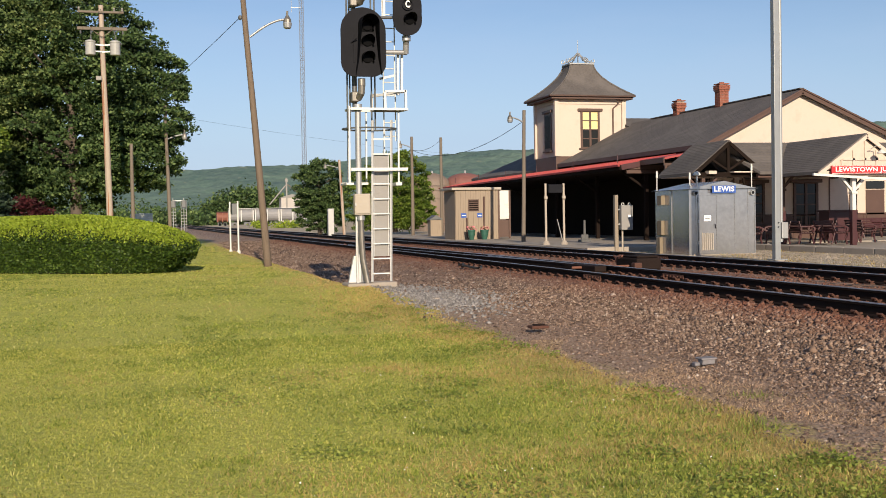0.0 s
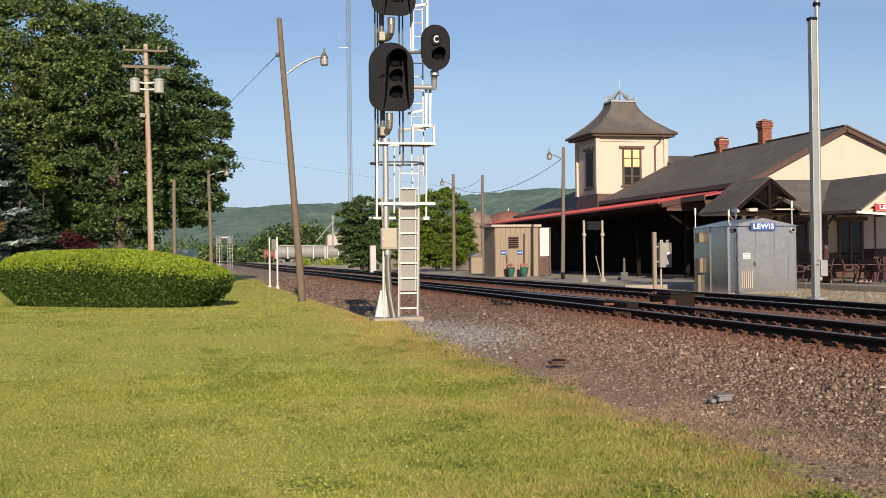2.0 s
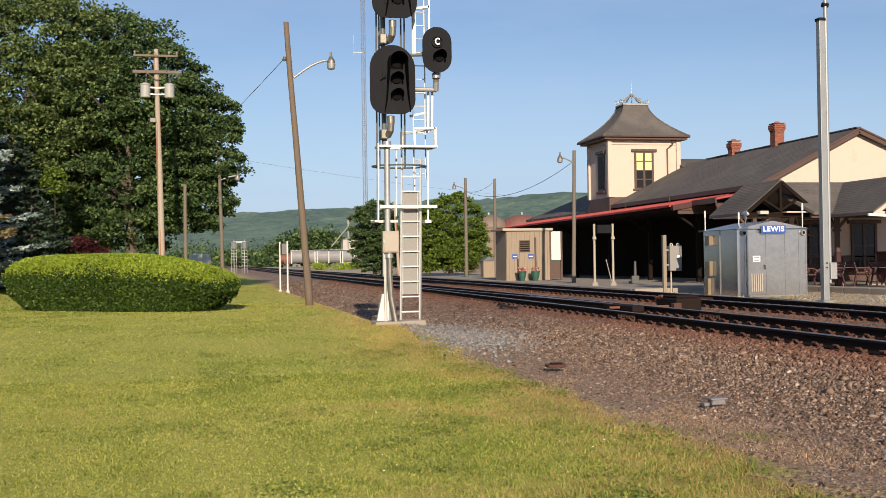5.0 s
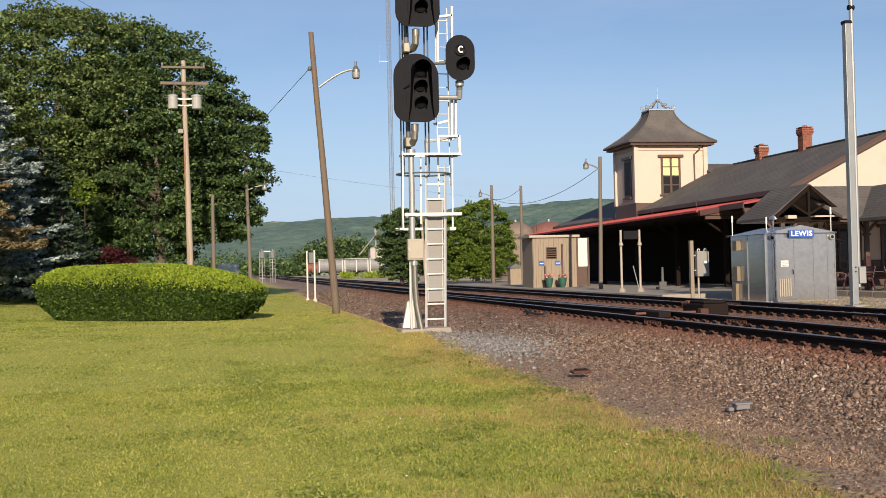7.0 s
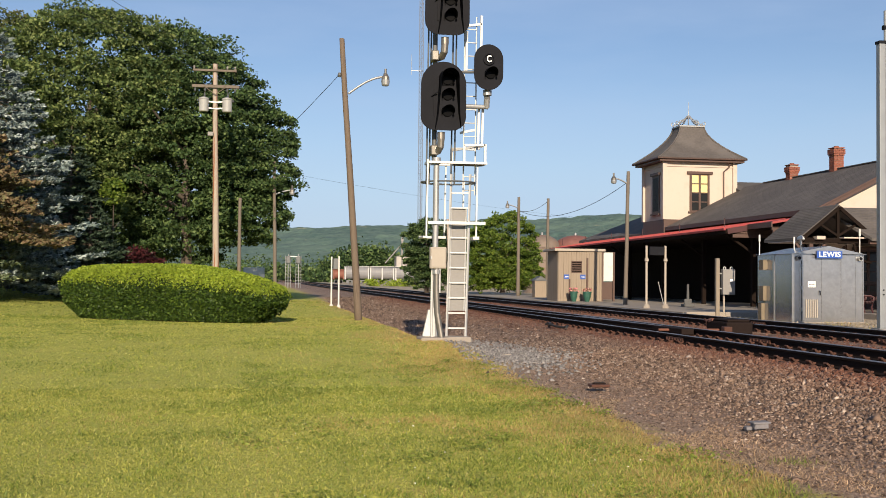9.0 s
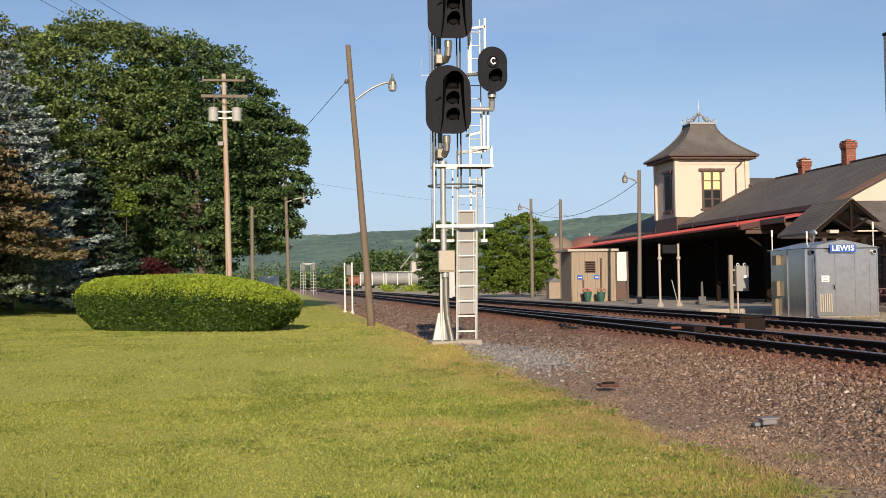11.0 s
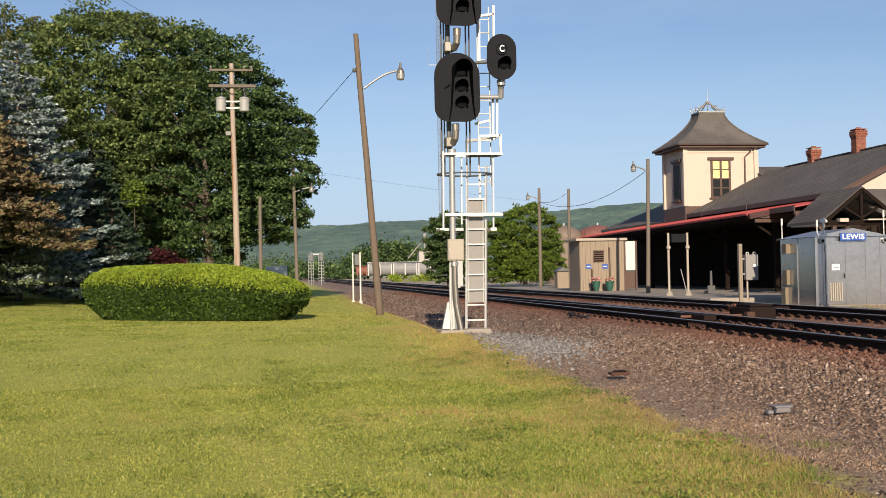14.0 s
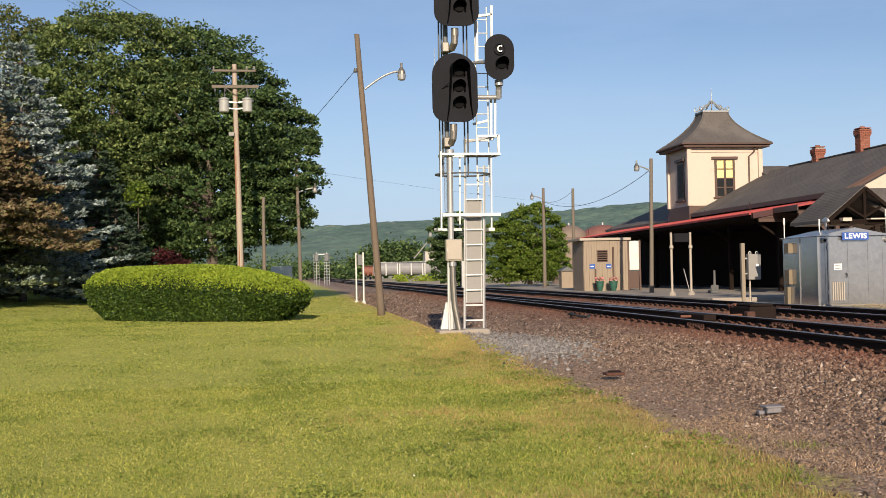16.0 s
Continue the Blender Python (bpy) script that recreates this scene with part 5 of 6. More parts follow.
def bough_points(rnd, centre, radii, boughs, leaves, size=1.35, low=-0.95):
    """Leaf places on overlapping boughs: domed tops, bare and shaded undersides, gaps between."""
    cen, rad = np.array(centre), np.array(radii)
    kept, out = np.zeros((0, 3)), []
    while len(kept) < boughs:
        d = rnd.normal(size=(9, 3))
        d /= np.linalg.norm(d, axis=1)[:, None]
        d[:, 2] = np.where(d[:, 2] < low, -d[:, 2], d[:, 2])
        far = np.min(np.linalg.norm(d[:, None] - kept[None], axis=2), axis=1) if len(kept) else np.ones(9)
        kept = np.vstack([kept, d[np.argmax(far)]])
    for d in kept:
        s = size * rnd.uniform(0.65, 1.25)
        lump = 1 + 0.22 * noise.noise(Vector(d * 2.6 + cen * 0.37)) + 0.1 * noise.noise(Vector(d * 6.0 + cen))
        c = cen + d * (rad - size * 0.8) * rnd.uniform(0.92, 1.03) * lump
        tilt = d * np.array([1, 1, 0.25])
        for k in range(9):
            e = rnd.normal(size=3)
            e[2] = abs(e[2]) * 0.9 - 0.25
            e += tilt * 0.9
            e /= np.linalg.norm(e)
            tw = c + e * s * rnd.uniform(0.55, 1.0) * np.array([1, 1, 0.8])
            m = int(leaves / 9)
            q = np.clip(rnd.normal(size=(m, 3)), -1.7, 1.7) * np.array([0.42, 0.42, 0.2]) * s * 0.62
            q[:, 2] -= 0.35 * (q[:, 0] ** 2 + q[:, 1] ** 2)
            out.append(tw + q)
    return np.concatenate(out)


def trunk_and_limbs(parent, base, top, r, rnd, material, limbs=8, spread=3.0):
    wood_pole(base, top, r, r * 0.35, material, "trunk", parent)
    b0, t0 = Vector(base), Vector(top)
    for k in range(limbs):
        u = rnd.uniform(0.35, 0.9)
        p = b0.lerp(t0, u)
        a = rnd.uniform(0, 6.28)
        q = p + Vector((math.cos(a) * spread, math.sin(a) * spread, spread * rnd.uniform(0.4, 0.9)))
        part("limb", tube(p, q, r * 0.35, r * 0.1, 8), material, parent)


BARK = mat("tree_bark", (0.1, 0.08, 0.065), 0.95, 0, 20, 3, 0.3, 0.8, None, (4, 4, 0.6))
MAPLE = leaf_mat("maple_leaves", [(0, (0.016, 0.036, 0.012)), (0.6, (0.054, 0.1, 0.032)), (1, (0.15, 0.21, 0.075))], 0.65, 0.1)
MAPLE_PALE = leaf_mat("paler_maple_leaves", [(0, (0.036, 0.066, 0.02)), (0.6, (0.108, 0.16, 0.05)), (1, (0.26, 0.315, 0.118))], 0.6, 0.25)
OLIVE = leaf_mat("light_tree_leaves", [(0, (0.05, 0.075, 0.02)), (0.6, (0.09, 0.115, 0.035)), (1, (0.17, 0.17, 0.07))], 0.55, 0.25)
BRIGHT = leaf_mat("young_tree_leaves", [(0, (0.05, 0.095, 0.014)), (0.6, (0.11, 0.175, 0.025)), (1, (0.2, 0.26, 0.045))], 0.5, 0.25)
PURPLE = leaf_mat("purple_shrub_leaves", [(0, (0.03, 0.008, 0.012)), (1, (0.08, 0.02, 0.025))], 0.5, 0.15)
BLUE = leaf_mat("blue_spruce_needles", [(0, (0.045, 0.075, 0.08)), (0.5, (0.2, 0.262, 0.268)), (1, (0.47, 0.54, 0.55))], 0.65, 0.05)
PALEC = leaf_mat("pale_spruce_needles", [(0, (0.07, 0.1, 0.06)), (0.6, (0.16, 0.21, 0.13)), (1, (0.3, 0.33, 0.22))], 0.65, 0.05)
# Needle green lowered: the shade on these spruces is put into the colour.
SHADE_GREENC = leaf_mat("shade_dark_spruce_needles", [(0, (0.018, 0.036, 0.024)), (1, (0.06, 0.095, 0.06))], 0.65, 0.05)
DEAD = leaf_mat("browned_conifer_needles", [(0, (0.09, 0.06, 0.035)), (0.5, (0.19, 0.135, 0.08)), (0.8, (0.14, 0.15, 0.07)), (1, (0.3, 0.23, 0.14))], 0.8, 0.05)


def leafy_tree(label, base, top, r, crowns, material, size, rnd, limbs=9, name="maple_tree", spread=3.2, boughs=False):
    t = thing(name, label, "tree")
    trunk_and_limbs(t, base, top, r, rnd, BARK, limbs, spread)
    pts = np.concatenate([(bough_points if boughs else crown_points)(rnd, *c) for c in crowns])
    sz = size * rnd.uniform(0.6, 1.3, len(pts))
    quads_mesh("crown", leaf_quads(pts, sz, rnd), material, t)
    return t


R = np.random.default_rng(11)
leafy_tree("large dark green maple tree with a dense rounded crown", (-3.6, 61, 0.2), (-3.8, 61, 10), 0.42,
           [((-4.3, 62.4, 8.3), (4.9, 4.4, 6.8), 320, 200, 0.8), ((-0.6, 60, 7.7), (3.0, 3.0, 3.8), 130, 190, 0.7), ((-0.9, 60, 4.7), (2.6, 2.6, 2.3), 80, 180, 0.7), ((-4.2, 62.4, 8.0), (3.7, 3.2, 5.2), 90, 120, 1.1), ((-1.0, 60.2, 6.4), (1.9, 1.8, 3.2), 40, 110, 0.9)], MAPLE, 0.19, R, boughs=True)
leafy_tree("tall green maple tree behind the blue spruce", (-9.0, 62.2, 0.5), (-9.0, 62.2, 11), 0.42,
           [((-8.7, 61.8, 10.5), (5.3, 4.6, 5.8), 330, 190, 0.85), ((-8.9, 62.2, 9.6), (4.1, 3.4, 4.2), 90, 120, 1.2)], MAPLE_PALE, 0.19, R, boughs=True)
leafy_tree("light green thin-leaved tree over the spruces", (-18, 66, 0.6), (-17.5, 66, 13), 0.35,
           [((-17.5, 66, 12), (5, 4.5, 5.5), 200, 70, 0.9, 0.2), ((-13.5, 66, 13), (3.2, 3, 3.4), 120, 60, 0.7, 0.1)], OLIVE, 0.2, R, 12, "ash_tree", 3.6)
leafy_tree("dark tree filling the gap behind the spruces", (-15, 74, 0.5), (-15, 74, 8), 0.4,
           [((-14, 74, 6), (11, 4, 7), 190, 90, 2.0, 0.3)], MAPLE, 0.5, R, 6, "shade_tree")
leafy_tree("dark green tree beyond the tracks", (13.9, 90, 0.2), (13.9, 90, 5), 0.25,
           [((14.0, 90, 3.7), (2.1, 2.0, 2.9), 90, 200, 0.55), ((14.0, 90, 1.9), (2.0, 1.8, 1.8), 50, 180, 0.55), ((14.0, 90, 3.2), (1.4, 1.3, 2.4), 24, 160, 0.8)], MAPLE, 0.18, R, 7, "roadside_tree", 1.3, True)
leafy_tree("broad bright green tree beside the platform", (21.0, 93, 0.2), (21.0, 93, 5), 0.28,
           [((21.2, 93, 3.8), (3.0, 2.6, 3.5), 120, 200, 0.6), ((21.4, 93, 2.0), (3.2, 2.4, 2.0), 80, 180, 0.6), ((18.6, 93, 3.0), (2.2, 2.0, 3.1), 70, 180, 0.6), ((20.6, 93, 3.2), (2.6, 1.6, 2.6), 34, 150, 0.9)], BRIGHT, 0.18, R, 7, "roadside_tree", 1.6, True)
# Out of view to the left; added to throw shade under the conifers.
leafy_tree("unseen shrub beside the lawn, added to shade the conifers", (-12.7, 42, 0), (-12.7, 42, 2), 0.12,
           [((-12.7, 42, 2.3), (2.1, 1.6, 2.3), 70, 80, 0.8, 0.3, -1.1)], MAPLE, 0.28, R, 5, "bush", 0.8)
leafy_tree("small pale green sapling before the dark trees", (-6.9, 56.5, 0.4), (-6.9, 56.5, 5.2), 0.05,
           [((-6.9, 56.5, 5.5), (0.6, 0.5, 0.8), 18, 70, 0.35)], BRIGHT, 0.16, R, 4, "sapling", 0.5, True)
sb = thing("purple_shrub", "low dark purple shrub behind the hedge", "shrub")
quads_mesh("foliage", leaf_quads(crown_points(R, (-5.6, 57, 1.6), (1.3, 1.0, 1.1), 40, 70, 0.5), 0.16 * R.uniform(0.6, 1.3, 2800), R), PURPLE, sb)
part("stems", tube((-5.6, 57, 0.2), (-5.6, 57, 1.5), 0.06, 0.03), BARK, sb)


def conifer(label, x, y, z, height, radius, material, rnd, droop=0.35, clear=0.5, levels=26, tip=0.16, gap=1.0, needles=10):
    """A conifer: whorls of limbs, each carrying finger-like twigs set round with needles."""
    t = thing("spruce_tree", label, "conifer")
    wood_pole((x, y, z - 0.3), (x, y, z + height), 0.2, 0.02, BARK, "trunk", t)
    pts, dirs = [], []
    wood = bmesh.new()
    for k in range(levels):
        u = (k / levels) ** 0.95
        rr = radius * (1 - u) ** 0.85 + 0.12
        nb = max(5, int(12 * (1 - u) + 5))
        for i in range(nb):
            if rnd.random() > gap:
                continue
            zz = z + clear + (height - clear) * u + rnd.normal() * 0.3 * (1 - u)
            a = 6.2832 * (i + rnd.uniform(-0.35, 0.35)) / nb + k * 0.7
            ln = rr * rnd.uniform(0.55, 1.15)
            out_ = np.array([math.cos(a), math.sin(a), 0.0])
            sid = np.array([-math.sin(a), math.cos(a), 0.0])
            s0 = np.array([x, y, zz + 0.1 * ln])
            e = s0 + out_ * ln + np.array([0, 0, (0.12 - droop) * ln])
            tube(s0, s0 * 0.35 + e * 0.65, 0.022, 0.008, 4, wood)
            nf = max(6, int(ln * 11))
            for v in 0.2 + 0.8 * rnd.random(nf) ** 0.7:
                wide = 0.42 * ln * (1.12 - v)
                c0 = s0 + (e - s0) * v + sid * wide * rnd.uniform(-1, 1) + np.array([0, 0, -0.1 * ln * math.sin(v * 3) + rnd.normal() * 0.04])
                ax = out_ * rnd.uniform(0.5, 1.0) + sid * rnd.normal() * 0.5 + np.array([0, 0, rnd.uniform(-0.1, 0.5)])
                ax /= np.linalg.norm(ax)
                fl = rnd.uniform(0.2, 0.42)
                w = rnd.random((needles, 1))
                pts.append(c0 + ax * fl * w + rnd.normal(size=(needles, 3)) * 0.022)
                dirs.append(np.repeat(ax[None], needles, 0))
    tagged(part("branch_wood", wood, BARK, t), kind="stuff")
    pts = np.concatenate(pts)
    quads_mesh("needle_sprays", leaf_quads(pts, tip * rnd.uniform(0.7, 1.3, len(pts)), rnd, 0.3, 0.2, 0.26, np.concatenate(dirs)), material, t)


conifer("blue spruce with silvery tiered branches", -10.9, 50, 0.35, 11.5, 4.3, BLUE, R, 0.22, 0.9, 28, 0.21, 0.95, 9)
conifer("dark green spruce at the edge of the lawn", -9.2, 58, 0.45, 8.5, 3.2, SHADE_GREENC, R, 0.3, 0.5, 20, 0.19, 1.0, 7)
conifer("pale green spruce beside the browned conifer", -12.4, 46.5, 0.3, 11.0, 3.6, PALEC, R, 0.3, 1.6, 22, 0.17, 0.95, 7)
conifer("half-dead conifer with browned drooping branches", -11.0, 44, 0.3, 8.2, 3.7, DEAD, R, 0.42, 3.3, 20, 0.19, 1.0, 10)
conifer("green spruce among the dark trees", -14.2, 52, 0.4, 9.5, 3.0, SHADE_GREENC, R, 0.3, 0.8, 20, 0.19, 1.0, 7)
conifer("low spruce before the maples, needles darkened for shade", -7.6, 54, 0.4, 4.4, 2.0, SHADE_GREENC, R, 0.25, 0.3, 14, 0.17, 1.0, 7)

# hedge: a long clipped oval with paler leaves on top
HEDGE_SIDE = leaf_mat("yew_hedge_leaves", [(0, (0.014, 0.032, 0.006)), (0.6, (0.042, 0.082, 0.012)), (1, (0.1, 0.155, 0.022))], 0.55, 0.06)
HEDGE_TOP = leaf_mat("yew_hedge_top_leaves", [(0, (0.19, 0.27, 0.025)), (0.6, (0.26, 0.35, 0.035)), (1, (0.33, 0.4, 0.05))], 0.55, 0.25)
hg = thing("hedge", "long clipped oval hedge with paler leaves on top", "hedge", (-2.3, 35.0, 0))
hdir = Vector((6.2, -4.6, 0)).normalized()
hnor = Vector((-hdir.y, hdir.x, 0))
HL, HW, HH = 3.95, 1.5, 1.62


def hedge_skin(a, w, rr=1.0):
    """A point of the clipped hedge at angle a; w from 0 at the ground over the shoulder to 1 at the crown."""
    ca, sa = math.cos(a), math.sin(a)
    if w < 0.55:
        v = w / 0.55
        f, z = 0.8 + 0.2 * math.sin(v * math.pi / 2), 0.62 * v
    else:
        v = (w - 0.55) / 0.45
        f, z = math.cos(v * math.pi / 2) ** 0.75, 0.62 + 0.38 * math.sin(v * math.pi / 2) ** 0.9
    fx = f if w < 0.55 else 1 - (1 - f) * (0.3 if ca < 0 else 0.6) - 0.6 * max(0, w - 0.9)
    ex = math.copysign(abs(ca) ** 0.7, ca) * HL * fx * rr
    ey = math.copysign(abs(sa) ** 0.7, sa) * HW * f * rr
    tall = HH * (1.03 - 0.3 * max(0, ex / HL) ** 1.6 - 0.04 * max(0, -ex / HL) ** 2)
    return hdir * ex + hnor * ey + Vector((0, 0, z * tall))


# Smooth dark shell just inside the leaf layer, seen through its gaps.
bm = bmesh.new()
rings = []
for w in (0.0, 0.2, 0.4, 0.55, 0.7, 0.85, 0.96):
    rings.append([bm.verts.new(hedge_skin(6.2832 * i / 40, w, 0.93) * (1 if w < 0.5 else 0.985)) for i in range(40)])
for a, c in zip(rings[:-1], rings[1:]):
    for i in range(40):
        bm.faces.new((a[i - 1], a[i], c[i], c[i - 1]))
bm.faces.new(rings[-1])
part("core", bm, mat("dark_hedge_core", (0.02, 0.025, 0.01), 0.95), hg)
side_pts, top_pts = [], []
for k in range(85000):
    e_ = R.uniform(-1, 1)
    a = R.uniform(0, 6.2832) if k % 2 else math.acos(math.copysign(abs(e_) ** (1 / 0.7), e_)) * R.choice((-1, 1)) % 6.2832
    w = R.uniform(0.03, 1.0)
    lump = noise.noise(Vector((math.cos(a) * 9, math.sin(a) * 5, w * 6)))
    p = hedge_skin(a, w, R.uniform(0.94, 1.02) + 0.05 * lump + 0.03 * noise.noise(Vector((math.cos(a) * 26, math.sin(a) * 14, w * 15))))
    p.z += R.uniform(-0.03, 0.05)
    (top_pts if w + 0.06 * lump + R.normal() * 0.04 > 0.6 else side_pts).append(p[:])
for k in range(9000):
    a = R.uniform(math.pi, 2 * math.pi)
    side_pts.append(hedge_skin(a, R.uniform(0.03, 0.55), R.uniform(0.94, 1.03))[:])
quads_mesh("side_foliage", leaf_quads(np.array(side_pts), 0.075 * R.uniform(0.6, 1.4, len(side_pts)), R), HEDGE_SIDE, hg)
quads_mesh("top_foliage", leaf_quads(np.array(top_pts), 0.065 * R.uniform(0.6, 1.4, len(top_pts)), R, -0.3), HEDGE_TOP, hg)["label"] = "pale yellow-green top leaves"

# ---- distance ----
def ridge_height(x):
    return 62 + 0.07 * x + 7 * noise.noise(Vector((x * 0.004, 0, 0))) + 3 * noise.noise(Vector((x * 0.015, 5, 0)))


hv, hx, hy = [], np.arange(-1500, 2600, 9.0), np.arange(640, 1720, 12.0)
for y in hy:
    for x in hx:
        u = smoothstep(640, 1500, y)
        k = ridge_height(x) * (u ** 1.2) + 9 * noise.noise(Vector((x * 0.008, y * 0.008, 2))) * u
        can_ = 2.6 * noise.noise(Vector((x * 0.05, y * 0.05, 0))) + 2.4 * noise.noise(Vector((x * 0.13, y * 0.13, 4)))
        hv.append((x, y, k + can_ * smoothstep(640, 760, y) - 1.5))
n_ = len(hx)
hf = [(j * n_ + i, j * n_ + i + 1, (j + 1) * n_ + i + 1, (j + 1) * n_ + i) for j in range(len(hy) - 1) for i in range(n_ - 1)]
m, nt, b = shader("haze_tinted_hillside")
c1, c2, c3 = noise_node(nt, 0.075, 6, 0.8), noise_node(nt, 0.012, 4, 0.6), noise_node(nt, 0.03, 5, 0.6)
# Blue-green ramps: the distance haze is put into the hill's base colour.
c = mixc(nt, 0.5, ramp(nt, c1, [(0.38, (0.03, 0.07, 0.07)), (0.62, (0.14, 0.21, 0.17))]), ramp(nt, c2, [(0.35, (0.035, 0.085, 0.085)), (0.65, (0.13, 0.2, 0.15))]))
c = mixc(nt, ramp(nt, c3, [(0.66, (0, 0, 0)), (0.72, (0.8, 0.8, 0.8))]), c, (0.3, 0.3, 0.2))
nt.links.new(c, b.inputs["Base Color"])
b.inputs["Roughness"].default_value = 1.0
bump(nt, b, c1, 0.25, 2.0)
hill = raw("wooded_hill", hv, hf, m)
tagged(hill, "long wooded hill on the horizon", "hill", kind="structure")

# far tree line and bushes
far_ = []
for k in range(170):
    x = R.uniform(23, 52)
    h = 13.6 - 0.03 * (x - 38) ** 2 + R.uniform(-1.5, 0.8)
    far_.append(np.array([x, 400 + R.uniform(-12, 12), 0]) + R.normal(size=(130, 3)) * np.array([1.9, 2, 2.0]) + np.array([0, 0, max(2, h - 3 - R.uniform(0, 7))]))
for k in range(130):
    x = R.uniform(-45, 28)
    h = R.uniform(1.0, 4.5)
    far_.append(np.array([x, 400 + R.uniform(-50, 60), h]) + R.normal(size=(50, 3)) * np.array([1.8, 1.8, 1.1]))
for k in range(150):
    x = R.uniform(-60, 150)
    far_.append(np.array([x, 560 + R.uniform(-40, 40), R.uniform(2, 10)]) + R.normal(size=(50, 3)) * np.array([3.2, 3, 2.4]))
far_ = np.concatenate(far_)
fw = quads_mesh("distant_trees", leaf_quads(far_, R.uniform(0.8, 1.8, len(far_)), R), MAPLE)
tagged(fw, "dark green trees beyond the rail yard", "trees", kind="stuff")
yw = np.concatenate([np.array([R.uniform(26, 36), 190 + R.uniform(-3, 3), R.uniform(0.2, 1.1)]) * np.array([0.72, 1, 1]) + R.normal(size=(60, 3)) * np.array([0.5, 0.5, 0.25]) for k in range(22)])
tagged(quads_mesh("yellow_weeds", leaf_quads(yw, R.uniform(0.2, 0.5, len(yw)), R), HEDGE_TOP), "yellow-green weeds beside the yard tracks", "weeds", kind="stuff")

# hopper cars standing in the yard
RIB = mat("white_rib_paint", (0.46, 0.46, 0.45), 0.6)
CAR = mat("pale_grey_hopper_paint", (0.21, 0.21, 0.22), 0.6, 0, 5, 0.6, 0.15, 0.1, (0.26, 0.25, 0.24))
CAR_RED = mat("oxide_red_car_paint", (0.2, 0.075, 0.05), 0.7, 0, 5, 0.6, 0.15, 0.1)


def hopper(x, material, ln=11.0, h=3.4):
    t = thing("hopper_car", "grey covered hopper car standing in the yard" if material is CAR else "rust-red freight car standing in the yard", "freight car", (x, 300, 0.4), 0, "freight cars in the yard")
    bm = bmesh.new()
    rr = []
    mid = (h + 0.8) / 2
    prof = [(-1.55 * math.cos(a), mid + (h - 0.8) / 2 * math.sin(a)) for a in np.linspace(-1.25, math.pi + 1.25, 18)]
    for e in (-ln / 2, ln / 2):
        rr.append([bm.verts.new((e, y, z)) for y, z in prof])
    for i in range(18):
        bm.faces.new((rr[0][i - 1], rr[0][i], rr[1][i], rr[1][i - 1]))
    bm.faces.new(rr[0])
    bm.faces.new(rr[1][::-1])
    bmesh.ops.recalc_face_normals(bm, faces=bm.faces)
    part("body", bm, material, t)
    for k in range(3):
        part("rib", box(-ln / 2 + 0.05 + k * (ln - 0.4) / 2, -1.72, 0.7, -ln / 2 + 0.35 + k * (ln - 0.4) / 2, -1.5, h - 0.3), RIB if material is CAR else material, t)
    part("running_board", box(-ln / 2, -1.0, h, ln / 2, -0.6, h + 0.12), RIB if material is CAR else material, t)
    for e in (-1, 1):
        tk = part("truck", box(e * (ln / 2 - 1.6) - 1, -1.2, 0.2, e * (ln / 2 - 1.6) + 1, 1.2, 0.6, 0.05), DULL, t)
        for w in (-0.7, 0.7):
            part("wheel", tube((e * (ln / 2 - 1.6) + w, -1.3, 0.1), (e * (ln / 2 - 1.6) + w, -1.15, 0.1), 0.45, 0.45, 16), DULL, tk)
    part("end_ladder", box(ln / 2, -1.4, 0.8, ln / 2 + 0.1, -1.3, h), DULL, t)


for k, x in enumerate((21.0, 26.0, 33.0, 40.0, 47.0)):
    hopper(x, CAR_RED if k == 0 else CAR, 6.8 if k else 3.0, 4.3 if k else 3.4)
PALE_BLOCK = mat("pale_elevator_wall", (0.42, 0.39, 0.36), 0.85, 0, 6, 0.7, 0.15, 0.1)
gr = thing("grain_elevator", "pale concrete elevator block with a slanted spout pipe", "elevator", (41.2, 320, 0))
part("block", box(-1.6, 0, 0, 5.0, 5, 8.0, 0.05), PALE_BLOCK, gr)
part("block_roof", slab([(-1.9, -0.2, 8.0), (5.3, -0.2, 8.0), (1.7, -0.2, 9.0)], (0, 5.4, 0)), PANEL, gr)
part("leg", box(-0.22, -0.5, 0, 0.22, 0.1, 13.8, 0.03), PANEL, gr)
part("spout", tube((-0.2, 0, 11.6), (-5.0, 0, 6.0), 0.2), PANEL, gr)
part("spout", tube((0.2, 0, 12.0), (4.4, 0, 8.5), 0.15), POLE_GREY, gr)
part("head_house", box(-0.4, -0.6, 12.6, 0.4, 0.4, 13.4, 0.03), PANEL, gr)
for x in (3.85, 5.25):
    s_ = thing("signal_mast", "distant silver signal mast with ladder and platforms", "signal mast", (x, 150, 0), group="distant signal masts")
    part("mast", tube((0, 0, 0), (0, 0, 4.6), 0.055), GALV, s_)
    for sx in (-0.35, 0.35):
        part("ladder_rail", tube((sx, 0.3, 0), (sx, 0.3, 4.4), 0.03), GALV, s_)
    for k in range(9):
        part("rung", box(-0.35, 0.27, 0.6 + k * 0.42, 0.35, 0.33, 0.645 + k * 0.42), GALV, s_)
    part("head", box(-0.3, -0.25, 3.3, 0.3, -0.1, 4.3, 0.08), DULL, s_)
part("signal_arm", box(-1.5, 0, 4.2, 0.2, 0.15, 4.35), GALV, s_)

